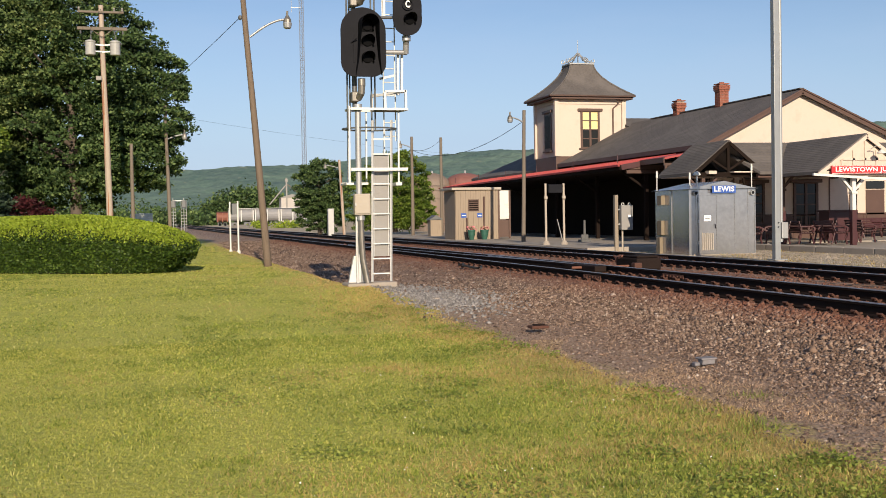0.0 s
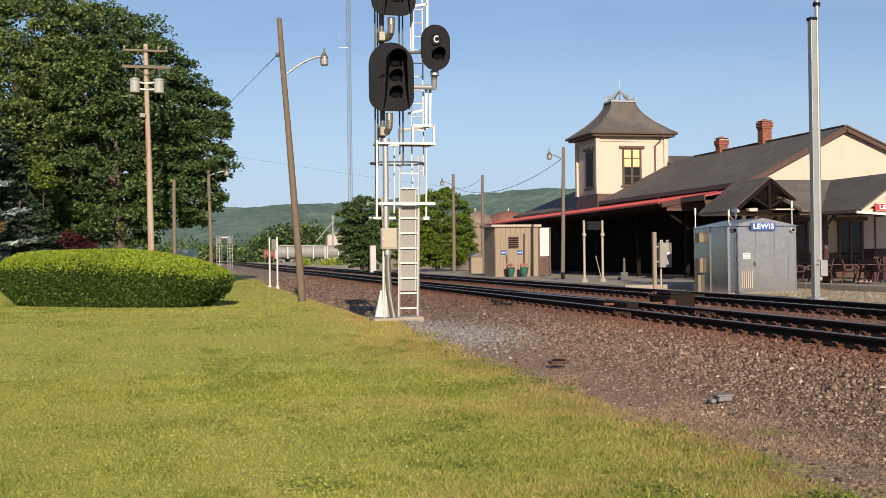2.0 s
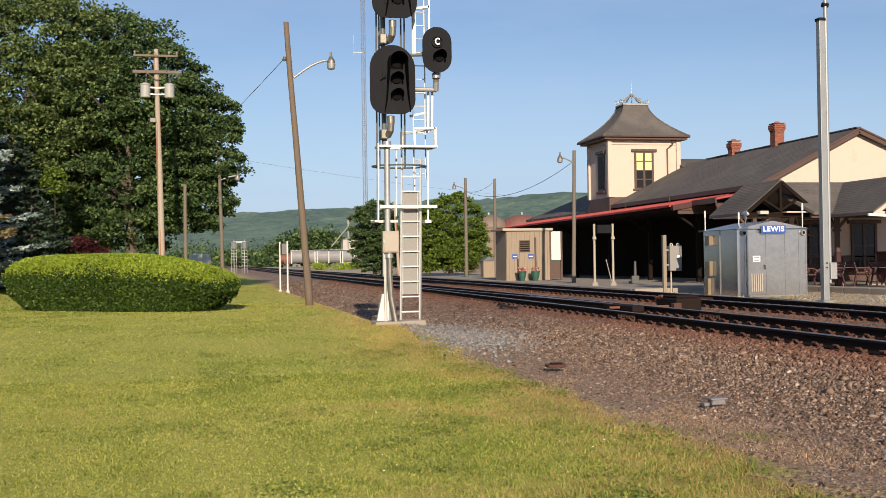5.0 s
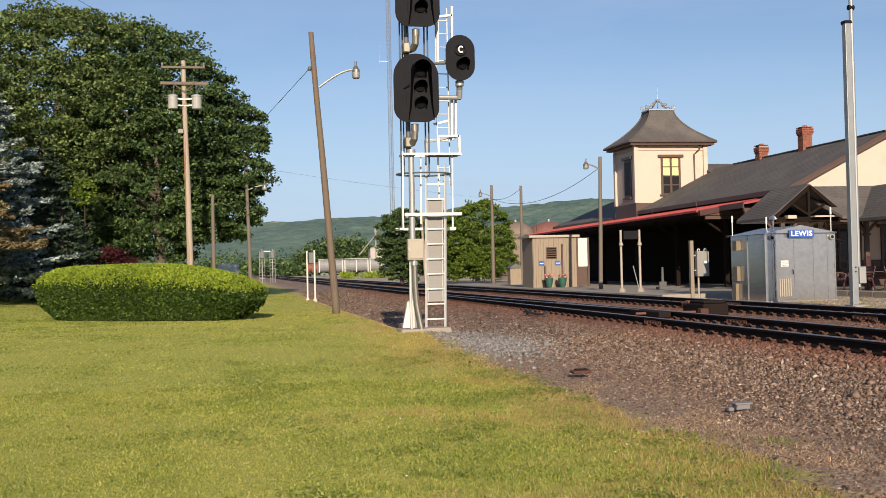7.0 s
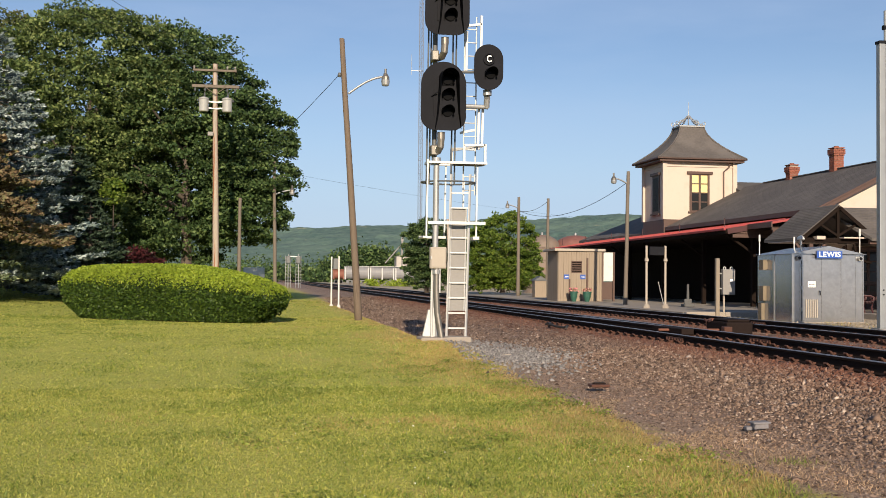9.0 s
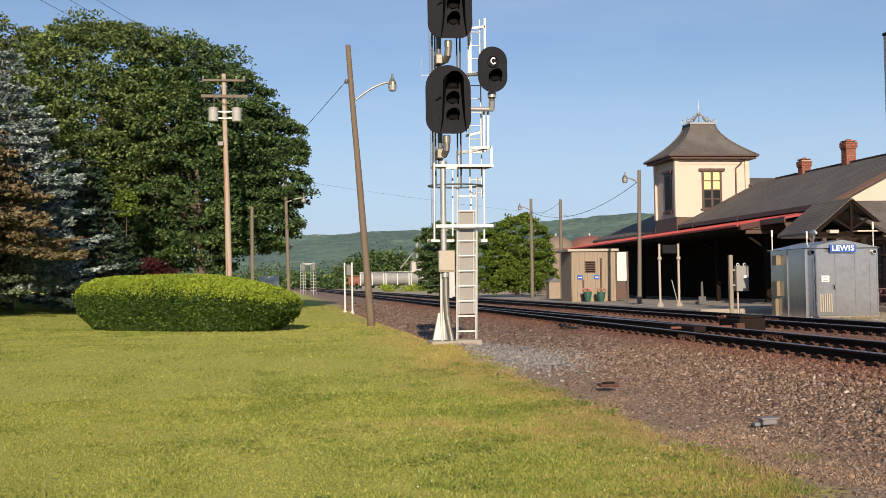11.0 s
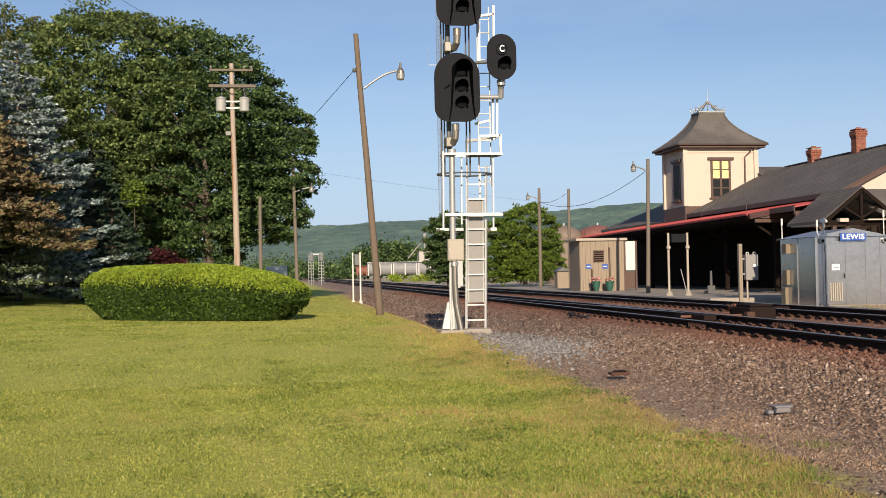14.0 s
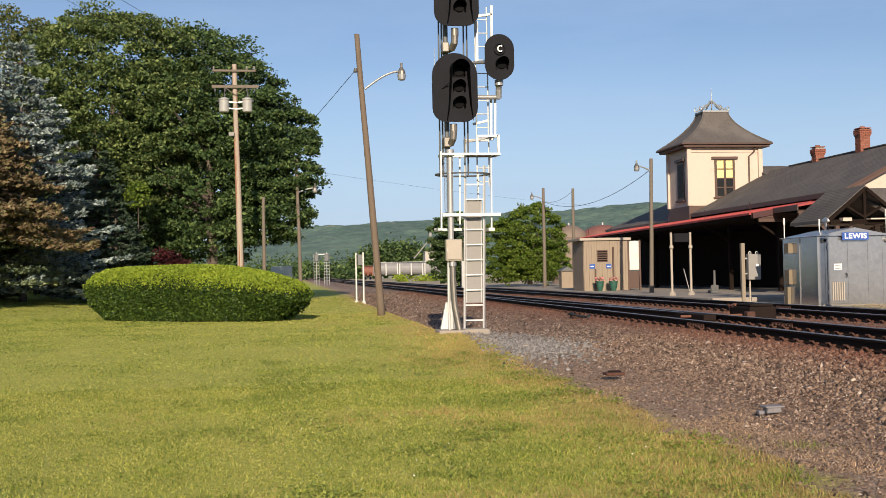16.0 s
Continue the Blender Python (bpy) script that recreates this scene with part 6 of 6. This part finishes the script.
# silos behind the shed
TANK = mat("brown_weathered_tank", (0.2, 0.155, 0.125), 0.7, 0.1, 8, 0.8, 0.15, 0.2, (0.22, 0.13, 0.09))
TANKG = mat("grey_ribbed_tank", (0.33, 0.31, 0.29), 0.6, 0.2, 8, 0.8, 0.12, 0.2)
for x, r, h, body, roof, lab in ((29.0, 1.9, 4.6, TANK, TANK, "brown weathered steel storage silo"), (32.6, 2.3, 4.6, TANKG, mat("faded_red_dome", (0.2, 0.085, 0.07), 0.7), "grey silo with a red domed roof")):
    s_ = thing("silo", lab, "silo", (x, 110, 0))
    part("shell", lathe([(r, 0), (r, h), (r + 0.06, h), (r + 0.06, h + 0.1)], 32), body, s_)
    part("dome", lathe([(r + 0.1, h + 0.08)] + [(r * math.cos(a), h + 0.1 + 1.35 * math.sin(a)) for a in np.linspace(0.05, 1.5, 9)], 32), roof, s_)
    part("vent", tube((0, 0, h + 1.4), (0, 0, h + 1.7), 0.12), GALV, s_)
    for k in range(5):
        part("hoop", lathe([(r + 0.03, 0.8 + k * 0.85), (r + 0.05, 0.83 + k * 0.85), (r + 0.03, 0.86 + k * 0.85)], 32), body, s_)
sm = thing("small_hut", "small tan hut with a dark roof", "hut", (18.4, 70, 0.2))
part("walls", box(-0.35, 0, 0, 0.4, 0.8, 1.1, 0.01), SIDING, sm)
part("roof", slab([(-0.45, -0.1, 1.1), (0.5, -0.1, 1.1), (0.02, -0.1, 1.4)], (0, 1.0, 0)), DULL, sm)
rc = thing("relay_case", "grey steel relay case beside the far track", "relay case", (14.4, 87, 0))
part("case", box(-0.3, 0, 0, 0.2, 0.5, 2.3, 0.03), GALV, rc)
part("case_door", box(-0.26, -0.02, 0.1, 0.16, -0.001, 2.2, 0.01), GALV, rc)
wh = thing("white_board", "white painted board with a dark curved stripe beyond the trees", "sign", (-0.3, 95, 0))
part("board", box(-0.9, 0, 0, 0.9, 0.15, 2.2, 0.02), WHITE, wh)
part("stripe", path_tube([(-0.6 + 0.15 * k, -0.02, 0.7 + 0.35 * (0.15 * k - 0.5) ** 2) for k in range(8)], 0.06, 6), BLACK, wh)

# radio mast: a slim lattice
MAST_STEEL = mat("weathered_mast_steel", (0.19, 0.215, 0.27), 0.7, 0.2, 20, 3, 0.1, 0.1)
rm = thing("radio_mast", "tall slim steel lattice radio mast", "mast", (36.4, 250, 0))
RAD = 0.55
corners = [(RAD * math.cos(a), RAD * math.sin(a)) for a in (0.5, 2.6, 4.7)]
for x, y in corners:
    part("leg", tube((x, y, 0), (x, y, 75), 0.07, 0.07, 6), MAST_STEEL, rm)
lat = bmesh.new()
for k in range(75):
    for i in range(3):
        x0, y0 = corners[i]
        x1, y1 = corners[(i + 1) % 3]
        bar((x0, y0, k), (x1, y1, k + 1), 0.045, 0.045, lat)
        bar((x0, y0, k + 1), (x1, y1, k + 1), 0.045, 0.045, lat)
part("lattice", lat, MAST_STEEL, rm)
part("antenna_arm", box(-2.4, -0.05, 50, 0, 0.05, 50.12), GALV, rm)
part("antenna_arm", tube((-2.3, 0, 49), (-2.3, 0, 54), 0.05), GALV, rm)

# ---- small things by the track ----
sw = thing("switch_machine", "rusty brown switch machine between the tracks", "switch machine", (11.4, 25.6, 0.08))
part("case", box(-0.3, -0.75, 0.0, 0.35, 0.45, 0.3, 0.04), RAIL_SIDE, sw)
part("lid", box(-0.27, -0.7, 0.3, 0.3, 0.1, 0.36, 0.03), RAIL_SIDE, sw)
part("motor", tube((0, 0.5, 0.2), (0, 0.85, 0.2), 0.14), RUST, sw)
part("cover", slab([(-0.3, 0.12, 0.3), (0.35, 0.12, 0.3), (0.35, 0.45, 0.18), (-0.3, 0.45, 0.18)], (0, 0, 0.05)), RUST, sw)
part("throw_rod", tube((-0.3, -0.3, 0.1), (-1.8, -0.3, 0.1), 0.03), RUST, sw)
part("bracket", box(-0.45, -0.95, 0, -0.25, -0.75, 0.2, 0.02), DARK_RUST, sw)
part("crank", path_tube([(-0.1, 0.85, 0.25), (-0.1, 1.0, 0.3), (0.1, 1.05, 0.2)], 0.03), DARK_RUST, sw)
ro_scale = 0.78
ro = thing("broken_block", "weathered grey flanged block lying on the cinders", "rubble", (5.42, 11.43, -0.17))
BLOCK = mat("weathered_grey_block", (0.19, 0.18, 0.19), 0.85, 0, 40, 6, 0.2, 0.4)
for part_name, bm in (("web", box(-0.1, -0.07, 0, 0.1, 0.07, 0.075, 0.015)), ("flange", box(-0.13, -0.085, 0.07, 0.13, 0.085, 0.095, 0.01)), ("chip", box(-0.2, -0.05, -0.02, -0.12, 0.05, 0.035, 0.015))):
    for v in bm.verts:
        v.co += Vector([0.012 * noise.noise(v.co * 9 + Vector((i, 0, 0))) for i in range(3)])
    part(part_name, bm, BLOCK, ro).scale = (ro_scale,) * 3
du = thing("tie_plate_scrap", "dark scrap iron plate lying in the ballast", "scrap", (4.96, 15.3, -0.13))
part("plate", box(-0.13, -0.1, 0, 0.13, 0.1, 0.04, 0.012), DARK_RUST, du)
part("lug", box(-0.08, -0.05, 0.04, 0.09, 0.04, 0.06, 0.01), RAIL_SIDE, du)
hs = thing("old_hose", "black rubber hose lying against the ballast", "hose")
part("tube", path_tube([(8.0 + 0.12 * math.sin(k * 1.1), 27.5 + k * 0.28, 0.13 + 0.03 * math.sin(k * 2)) for k in range(9)], 0.03), CABLE, hs)
for x, y in ((4.75, 20.2), (5.05, 20.4)):
    o = thing("flat_stone", "pale flat stone beside the gravel", "stone", (x, y, ground_z(x, y)))
    part("stone", box(-0.12, -0.08, -0.02, 0.13, 0.07, 0.03, 0.02), CONCRETE, o)

# ---- grass blades, weeds and ballast stones ----
def zs(xy):
    return np.array([ground_z(x, y) for x, y in xy])


GRASS = leaf_mat("lawn_grass_blades", [(0, (0.17, 0.2, 0.035)), (0.4, (0.35, 0.36, 0.072)), (0.85, (0.48, 0.465, 0.118)), (1, (0.57, 0.52, 0.2))], 0.6, 0.3, 0.45)
DRY = leaf_mat("dry_edge_grass_blades", [(0, (0.28, 0.19, 0.07)), (0.5, (0.43, 0.305, 0.12)), (0.8, (0.5, 0.4, 0.18)), (1, (0.28, 0.31, 0.08))], 0.7, 0.25)
WEED = leaf_mat("green_weed_leaves", [(0, (0.12, 0.165, 0.03)), (0.7, (0.225, 0.275, 0.052)), (1, (0.31, 0.345, 0.09))], 0.55, 0.25)


TUFT = leaf_mat("coarse_tuft_blades", [(0, (0.09, 0.13, 0.022)), (0.5, (0.21, 0.265, 0.045)), (1, (0.42, 0.44, 0.105))], 0.55, 0.2)


def edge_at(x, y):
    return 4.3 + 0.5 * noise.noise(Vector((x * 0.5, y * 0.5, 7))) + 0.4 * noise.noise(Vector((x * 1.6, y * 1.6, 9)))


def blades(name, xy, h, w, material, rnd, lean=0.5, blunt=0.12):
    n = len(xy)
    z = zs(xy)
    p = np.column_stack([xy, z - 0.005])
    a = rnd.uniform(0, 6.2832, n)
    d = np.column_stack([np.cos(a), np.sin(a), np.zeros(n)])
    l_ = rnd.normal(size=(n, 3)) * lean
    l_[:, 2] = 1
    l_ /= np.linalg.norm(l_, axis=1)[:, None]
    v = np.empty((n, 4, 3))
    v[:, 0] = p - d * w[:, None] / 2
    v[:, 1] = p + d * w[:, None] / 2
    tip = p + l_ * h[:, None]
    v[:, 2] = tip + d * w[:, None] * blunt
    v[:, 3] = tip - d * w[:, None] * blunt
    return quads_mesh(name, v.reshape(-1, 3), material)


def scatter(n, x0, x1, y0, y1, power=1.0):
    xs = R.uniform(x0, x1, n)
    ys = y0 + (y1 - y0) * R.uniform(0, 1, n) ** power
    return np.column_stack([xs, ys])


def wedge(n, y0, y1, power=1.0, right=5.0):
    """Places on the open lawn, which widens away from the shed side."""
    ys = y0 + (y1 - y0) * R.uniform(0, 1, n) ** power
    left = 0.2 - 0.285 * ys
    return np.column_stack([left + (right - left) * R.uniform(0, 1, n), ys])


xy = np.concatenate([wedge(250000, 6.2, 16, 1.35), wedge(110000, 15, 38, 1.3), wedge(30000, 36, 66, 1.2)])
noi = np.array([edge_at(x, y) for x, y in xy])
ins = xy[:, 0] < noi
near_edge = (noi - xy[:, 0]) < R.uniform(0, 1.35, len(xy)) ** 1.1
g = xy[ins & ~near_edge]
patch = np.array([noise.noise(Vector((x * 0.45, y * 0.45, 3))) + 0.6 * noise.noise(Vector((x * 1.3, y * 1.3, 5))) for x, y in g])
hgt = (0.018 + 0.006 * np.clip(patch, -1, 1)) * R.uniform(0.6, 1.5, len(g)) * (1 + g[:, 1] / 90)
wid = 0.0075 * R.uniform(0.7, 1.5, len(g)) * np.maximum(1, g[:, 1] / 10)
drymask = patch + R.normal(size=len(g)) * 0.35 + 0.09 * (1.5 - g[:, 0]) - 0.2 * np.clip(g[:, 0] - 0.8, 0, 3) < -0.8
weedmask = patch + R.normal(size=len(g)) * 0.4 + np.clip(-0.5 - g[:, 0], 0, 5) * 0.1 > 0.5
tagged(blades("lawn_grass", g[~drymask & ~weedmask], hgt[~drymask & ~weedmask], wid[~drymask & ~weedmask], GRASS, R, 1.1, 0.35), "short mown yellow-green lawn grass", "grass", kind="stuff")
sel = drymask
hump = np.column_stack([R.normal(3.5, 0.55, 9000), R.normal(19.3, 1.5, 9000)])
hump = hump[hump[:, 0] < 4.4]
dry_xy = np.concatenate([g[sel], xy[ins & near_edge], hump])
tagged(blades("dry_grass", dry_xy, 0.026 * R.uniform(0.6, 1.8, len(dry_xy)), 0.0075 * np.maximum(1, dry_xy[:, 1] / 10), DRY, R, 0.8), "dry straw-coloured grass along the gravel edge", "grass", kind="stuff")
tagged(blades("lush_grass", g[weedmask], hgt[weedmask] * 1.3, wid[weedmask] * 1.3, WEED, R, 1.1, 0.35), "greener patches of lawn grass", "grass", kind="stuff")
cl = []
for k in range(360):
    y = 6.3 + 14 * R.uniform() ** 1.4
    x = R.uniform(0.2, 5.1)
    near = edge_at(x, y) - x
    if 0.05 < near < 0.45 or (near > 0 and noise.noise(Vector((x * 0.9, y * 0.7, 12))) > 0.1):
        c0 = np.array([x, y, ground_z(x, y) + 0.03])
        cl.append(c0 + R.normal(size=(70, 3)) * np.array([0.11, 0.12, 0.016]))
cl = np.concatenate(cl)
tagged(quads_mesh("clover_weeds", leaf_quads(cl, 0.026 * R.uniform(0.6, 1.5, len(cl)), R, 0.6), WEED), "low clover and weeds in the lawn edge", "weeds", kind="stuff")
tuft = np.concatenate([np.array([R.uniform(3.5, 4.9), 6.2 + 3.4 * R.uniform() ** 1.3]) + R.normal(size=(120, 2)) * np.array([0.1, 0.1]) for k in range(14)])
tuft = tuft[tuft[:, 0] < 5.2]
tagged(blades("weed_tufts", tuft, R.uniform(0.02, 0.07, len(tuft)), R.uniform(0.004, 0.011, len(tuft)), WEED, R, 0.6), "taller green weed tufts at the gravel edge", "weeds", kind="stuff")
fl = scatter(60, 0.5, 4.0, 6.5, 14, 1.5)
fl = np.column_stack([fl, zs(fl) + 0.05])
tagged(quads_mesh("clover_flowers", leaf_quads(fl, 0.014 * R.uniform(0.7, 1.4, len(fl)), R), LETTER), "tiny white clover flowers in the lawn", "flowers", kind="stuff")

def stone_material():
    m, nt, b = shader("ballast_stone")
    geo = nt.nodes.new("ShaderNodeNewGeometry").outputs["Random Per Island"]
    col = ramp(nt, geo, [(0, (0.055, 0.033, 0.023)), (0.4, (0.17, 0.109, 0.078)), (0.8, (0.285, 0.196, 0.144)), (0.97, (0.36, 0.268, 0.206)), (1, (0.6, 0.5, 0.42))])
    sep = nt.nodes.new("ShaderNodeSeparateXYZ")
    nt.links.new(nt.nodes.new("ShaderNodeTexCoord").outputs["Object"], sep.inputs[0])
    near_rail = nt.nodes.new("ShaderNodeMapRange")
    nt.links.new(sep.outputs[0], near_rail.inputs[0])
    for k, v in (("From Min", 7.0), ("From Max", 8.3), ("To Max", 0.75)):
        near_rail.inputs[k].default_value = v
    col = mixc(nt, near_rail.outputs[0], col, (0.15, 0.05, 0.027))
    f = noise_node(nt, 60, 4, 0.7)
    col = mixc(nt, 1.0, col, ramp(nt, f, [(0.3, (0.75, 0.75, 0.75)), (0.7, (1.2, 1.2, 1.2))]), "MULTIPLY")
    nt.links.new(col, b.inputs["Base Color"])
    b.inputs["Roughness"].default_value = 0.9
    bump(nt, b, f, 0.4, 0.006)
    return m


STONE = stone_material()
GREY_STONE = mat("grey_crushed_stone", (0.25, 0.235, 0.225), 0.9, 0, 40, 6, 0.2, 0.4, None, None, 0.5, True)
OCT = np.array([(1, 0, 0), (0, 1, 0), (-1, 0, 0), (0, -1, 0), (0, 0, 1), (0, 0, -1)], float)
OCT_F = np.array([(0, 1, 4), (1, 2, 4), (2, 3, 4), (3, 0, 4), (1, 0, 5), (2, 1, 5), (3, 2, 5), (0, 3, 5)])


def stones(name, xy, size, material, rnd, lift=0.2, sunk=False):
    n = len(xy)
    faces = OCT_F[:4] if sunk else OCT_F
    z = zs(xy)
    v = OCT[None] * (1 + 0.35 * rnd.normal(size=(n, 6, 1))) + 0.22 * rnd.normal(size=(n, 6, 3))
    v *= (size[:, None] * rnd.uniform(0.6, 1.2, (n, 3)))[:, None, :]
    a = rnd.uniform(0, 6.2832, n)
    ca, sa = np.cos(a)[:, None], np.sin(a)[:, None]
    v = np.stack([v[..., 0] * ca - v[..., 1] * sa, v[..., 0] * sa + v[..., 1] * ca, v[..., 2] * 0.75], -1)
    v += np.column_stack([xy, z + size * lift])[:, None, :]
    f = (faces[None] + (np.arange(n) * 6)[:, None, None]).reshape(-1, 3)
    me = bpy.data.meshes.new(name)
    me.vertices.add(n * 6)
    me.vertices.foreach_set("co", np.ascontiguousarray(v, dtype=np.float32).ravel())
    me.loops.add(len(f) * 3)
    me.loops.foreach_set("vertex_index", f.astype(np.int32).ravel())
    me.polygons.add(len(f))
    me.polygons.foreach_set("loop_start", np.arange(0, len(f) * 3, 3, dtype=np.int32))
    me.materials.append(material)
    me.update(calc_edges=True)
    return new(name, me)


xy = np.concatenate([scatter(62000, 4.0, 8.5, 6.3, 24, 1.2), scatter(36000, 3.6, 8.6, 21, 75, 1.25), scatter(16000, 8.9, 16.5, 10, 60, 1.2)])
keep = xy[:, 0] > np.array([edge_at(x, y) for x, y in xy]) + 0.3
den = np.where(xy[:, 1] > 21, 1.0, np.clip((xy[:, 0] - 4.2) / 1.8, 0.25, 1))
keep &= R.uniform(0, 1, len(xy)) < den
xy = xy[keep]
sz = 0.025 * R.lognormal(-0.1, 0.3, len(xy)) * np.clip(0.4 + (xy[:, 0] - 4.2) * 0.2, 0.35, 1.1)
sz = np.where(xy[:, 1] > 21, 0.026 * R.lognormal(0, 0.3, len(xy)) * (0.6 + xy[:, 1] / 40), sz)
near_ = xy[:, 1] < 21
tagged(stones("ballast", xy[near_], sz[near_], STONE, R), "loose brown crushed-stone ballast", "ballast", kind="stuff")
tagged(stones("far_ballast", xy[~near_], sz[~near_] * 0.85, STONE, R, 0.0, True), "brown crushed-stone ballast along the tracks", "ballast", kind="stuff")
PALE_STONE = mat("pale_platform_gravel", (0.36, 0.3, 0.23), 0.9, 0, 40, 6, 0.2, 0.4, None, None, 0.5, True)
pg = scatter(9000, 15.3, 21.6, 20, 38.5)
tagged(stones("platform_gravel", pg, 0.022 * R.lognormal(0, 0.4, len(pg)), PALE_STONE, R, 0.0, True), "pale tan gravel between track and platform", "gravel", kind="stuff")
pw = np.column_stack([R.uniform(15.4, 21.6, 60), R.uniform(20, 38, 60)])[::2]
pw = np.concatenate([p + R.normal(size=(70, 2)) * np.array([0.3, 0.6]) for p in pw])
pw = pw[(pw[:, 0] < 21.65) & (pw[:, 0] > 15.2)]
tagged(blades("platform_weeds", pw, R.uniform(0.03, 0.09, len(pw)), R.uniform(0.012, 0.03, len(pw)), DRY, R, 0.9), "thin dry weeds in the platform gravel", "weeds", kind="stuff")
pb = scatter(32000, 3.3, 6.8, 6.4, 18, 1.4)
pb = pb[pb[:, 0] > np.array([edge_at(x, y) for x, y in pb]) - 0.15]
tagged(stones("fine_gravel", pb, 0.009 * R.lognormal(0, 0.45, len(pb)), STONE, R, 0.0, True), "fine brown cinder gravel beside the lawn", "gravel", kind="stuff")
gs = np.column_stack([R.normal(4.9, 0.5, 4200), R.normal(20.8, 1.2, 4200)])
gs = gs[gs[:, 0] > 3.9]
tagged(stones("grey_gravel", gs, 0.035 * R.uniform(0.5, 1.3, len(gs)), GREY_STONE, R), "pale grey crushed stone round the signal base", "gravel", kind="stuff")
THATCH = leaf_mat("matted_dead_grass", [(0, (0.26, 0.17, 0.105)), (0.6, (0.46, 0.32, 0.21)), (1, (0.6, 0.46, 0.32))], 0.8, 0.15)
th = np.column_stack([R.normal(4.7, 0.34, 26000), R.uniform(7.2, 14.5, 26000)])
th = th[np.array([noise.noise(Vector((x * 0.9, y * 0.45, 21))) for x, y in th]) > -0.12]
tagged(blades("dead_thatch", th, R.uniform(0.015, 0.05, len(th)), R.uniform(0.005, 0.011, len(th)), THATCH, R, 2.2), "matted dead grass along the cinder edge", "grass", kind="stuff")
# coarse tufts and leafy clumps that stand above the mown blades
tf = []
for k in range(2600):
    y = 6.3 + 12 * R.uniform() ** 1.25
    x = 0.2 - 0.27 * y + R.uniform() * (4.2 + 0.27 * y)
    if noise.noise(Vector((x * 0.55, y * 0.4, 31))) + 0.5 * noise.noise(Vector((x * 1.9, y * 1.5, 33))) + 0.09 * (x - 1.0) > 0.12:
        tf.append(np.array([x, y]) + R.normal(size=(34, 2)) * np.array([0.055, 0.05]) * R.uniform(0.6, 1.3))
tf = np.concatenate(tf)
tf = tf[tf[:, 0] < 3.7 + R.uniform(0, 0.5, len(tf))]
tagged(blades("coarse_grass_tufts", tf, R.uniform(0.012, 0.042, len(tf)), R.uniform(0.005, 0.011, len(tf)), TUFT, R, 0.8, 0.35), "coarse darker green tufts in the mown lawn", "grass", kind="stuff")
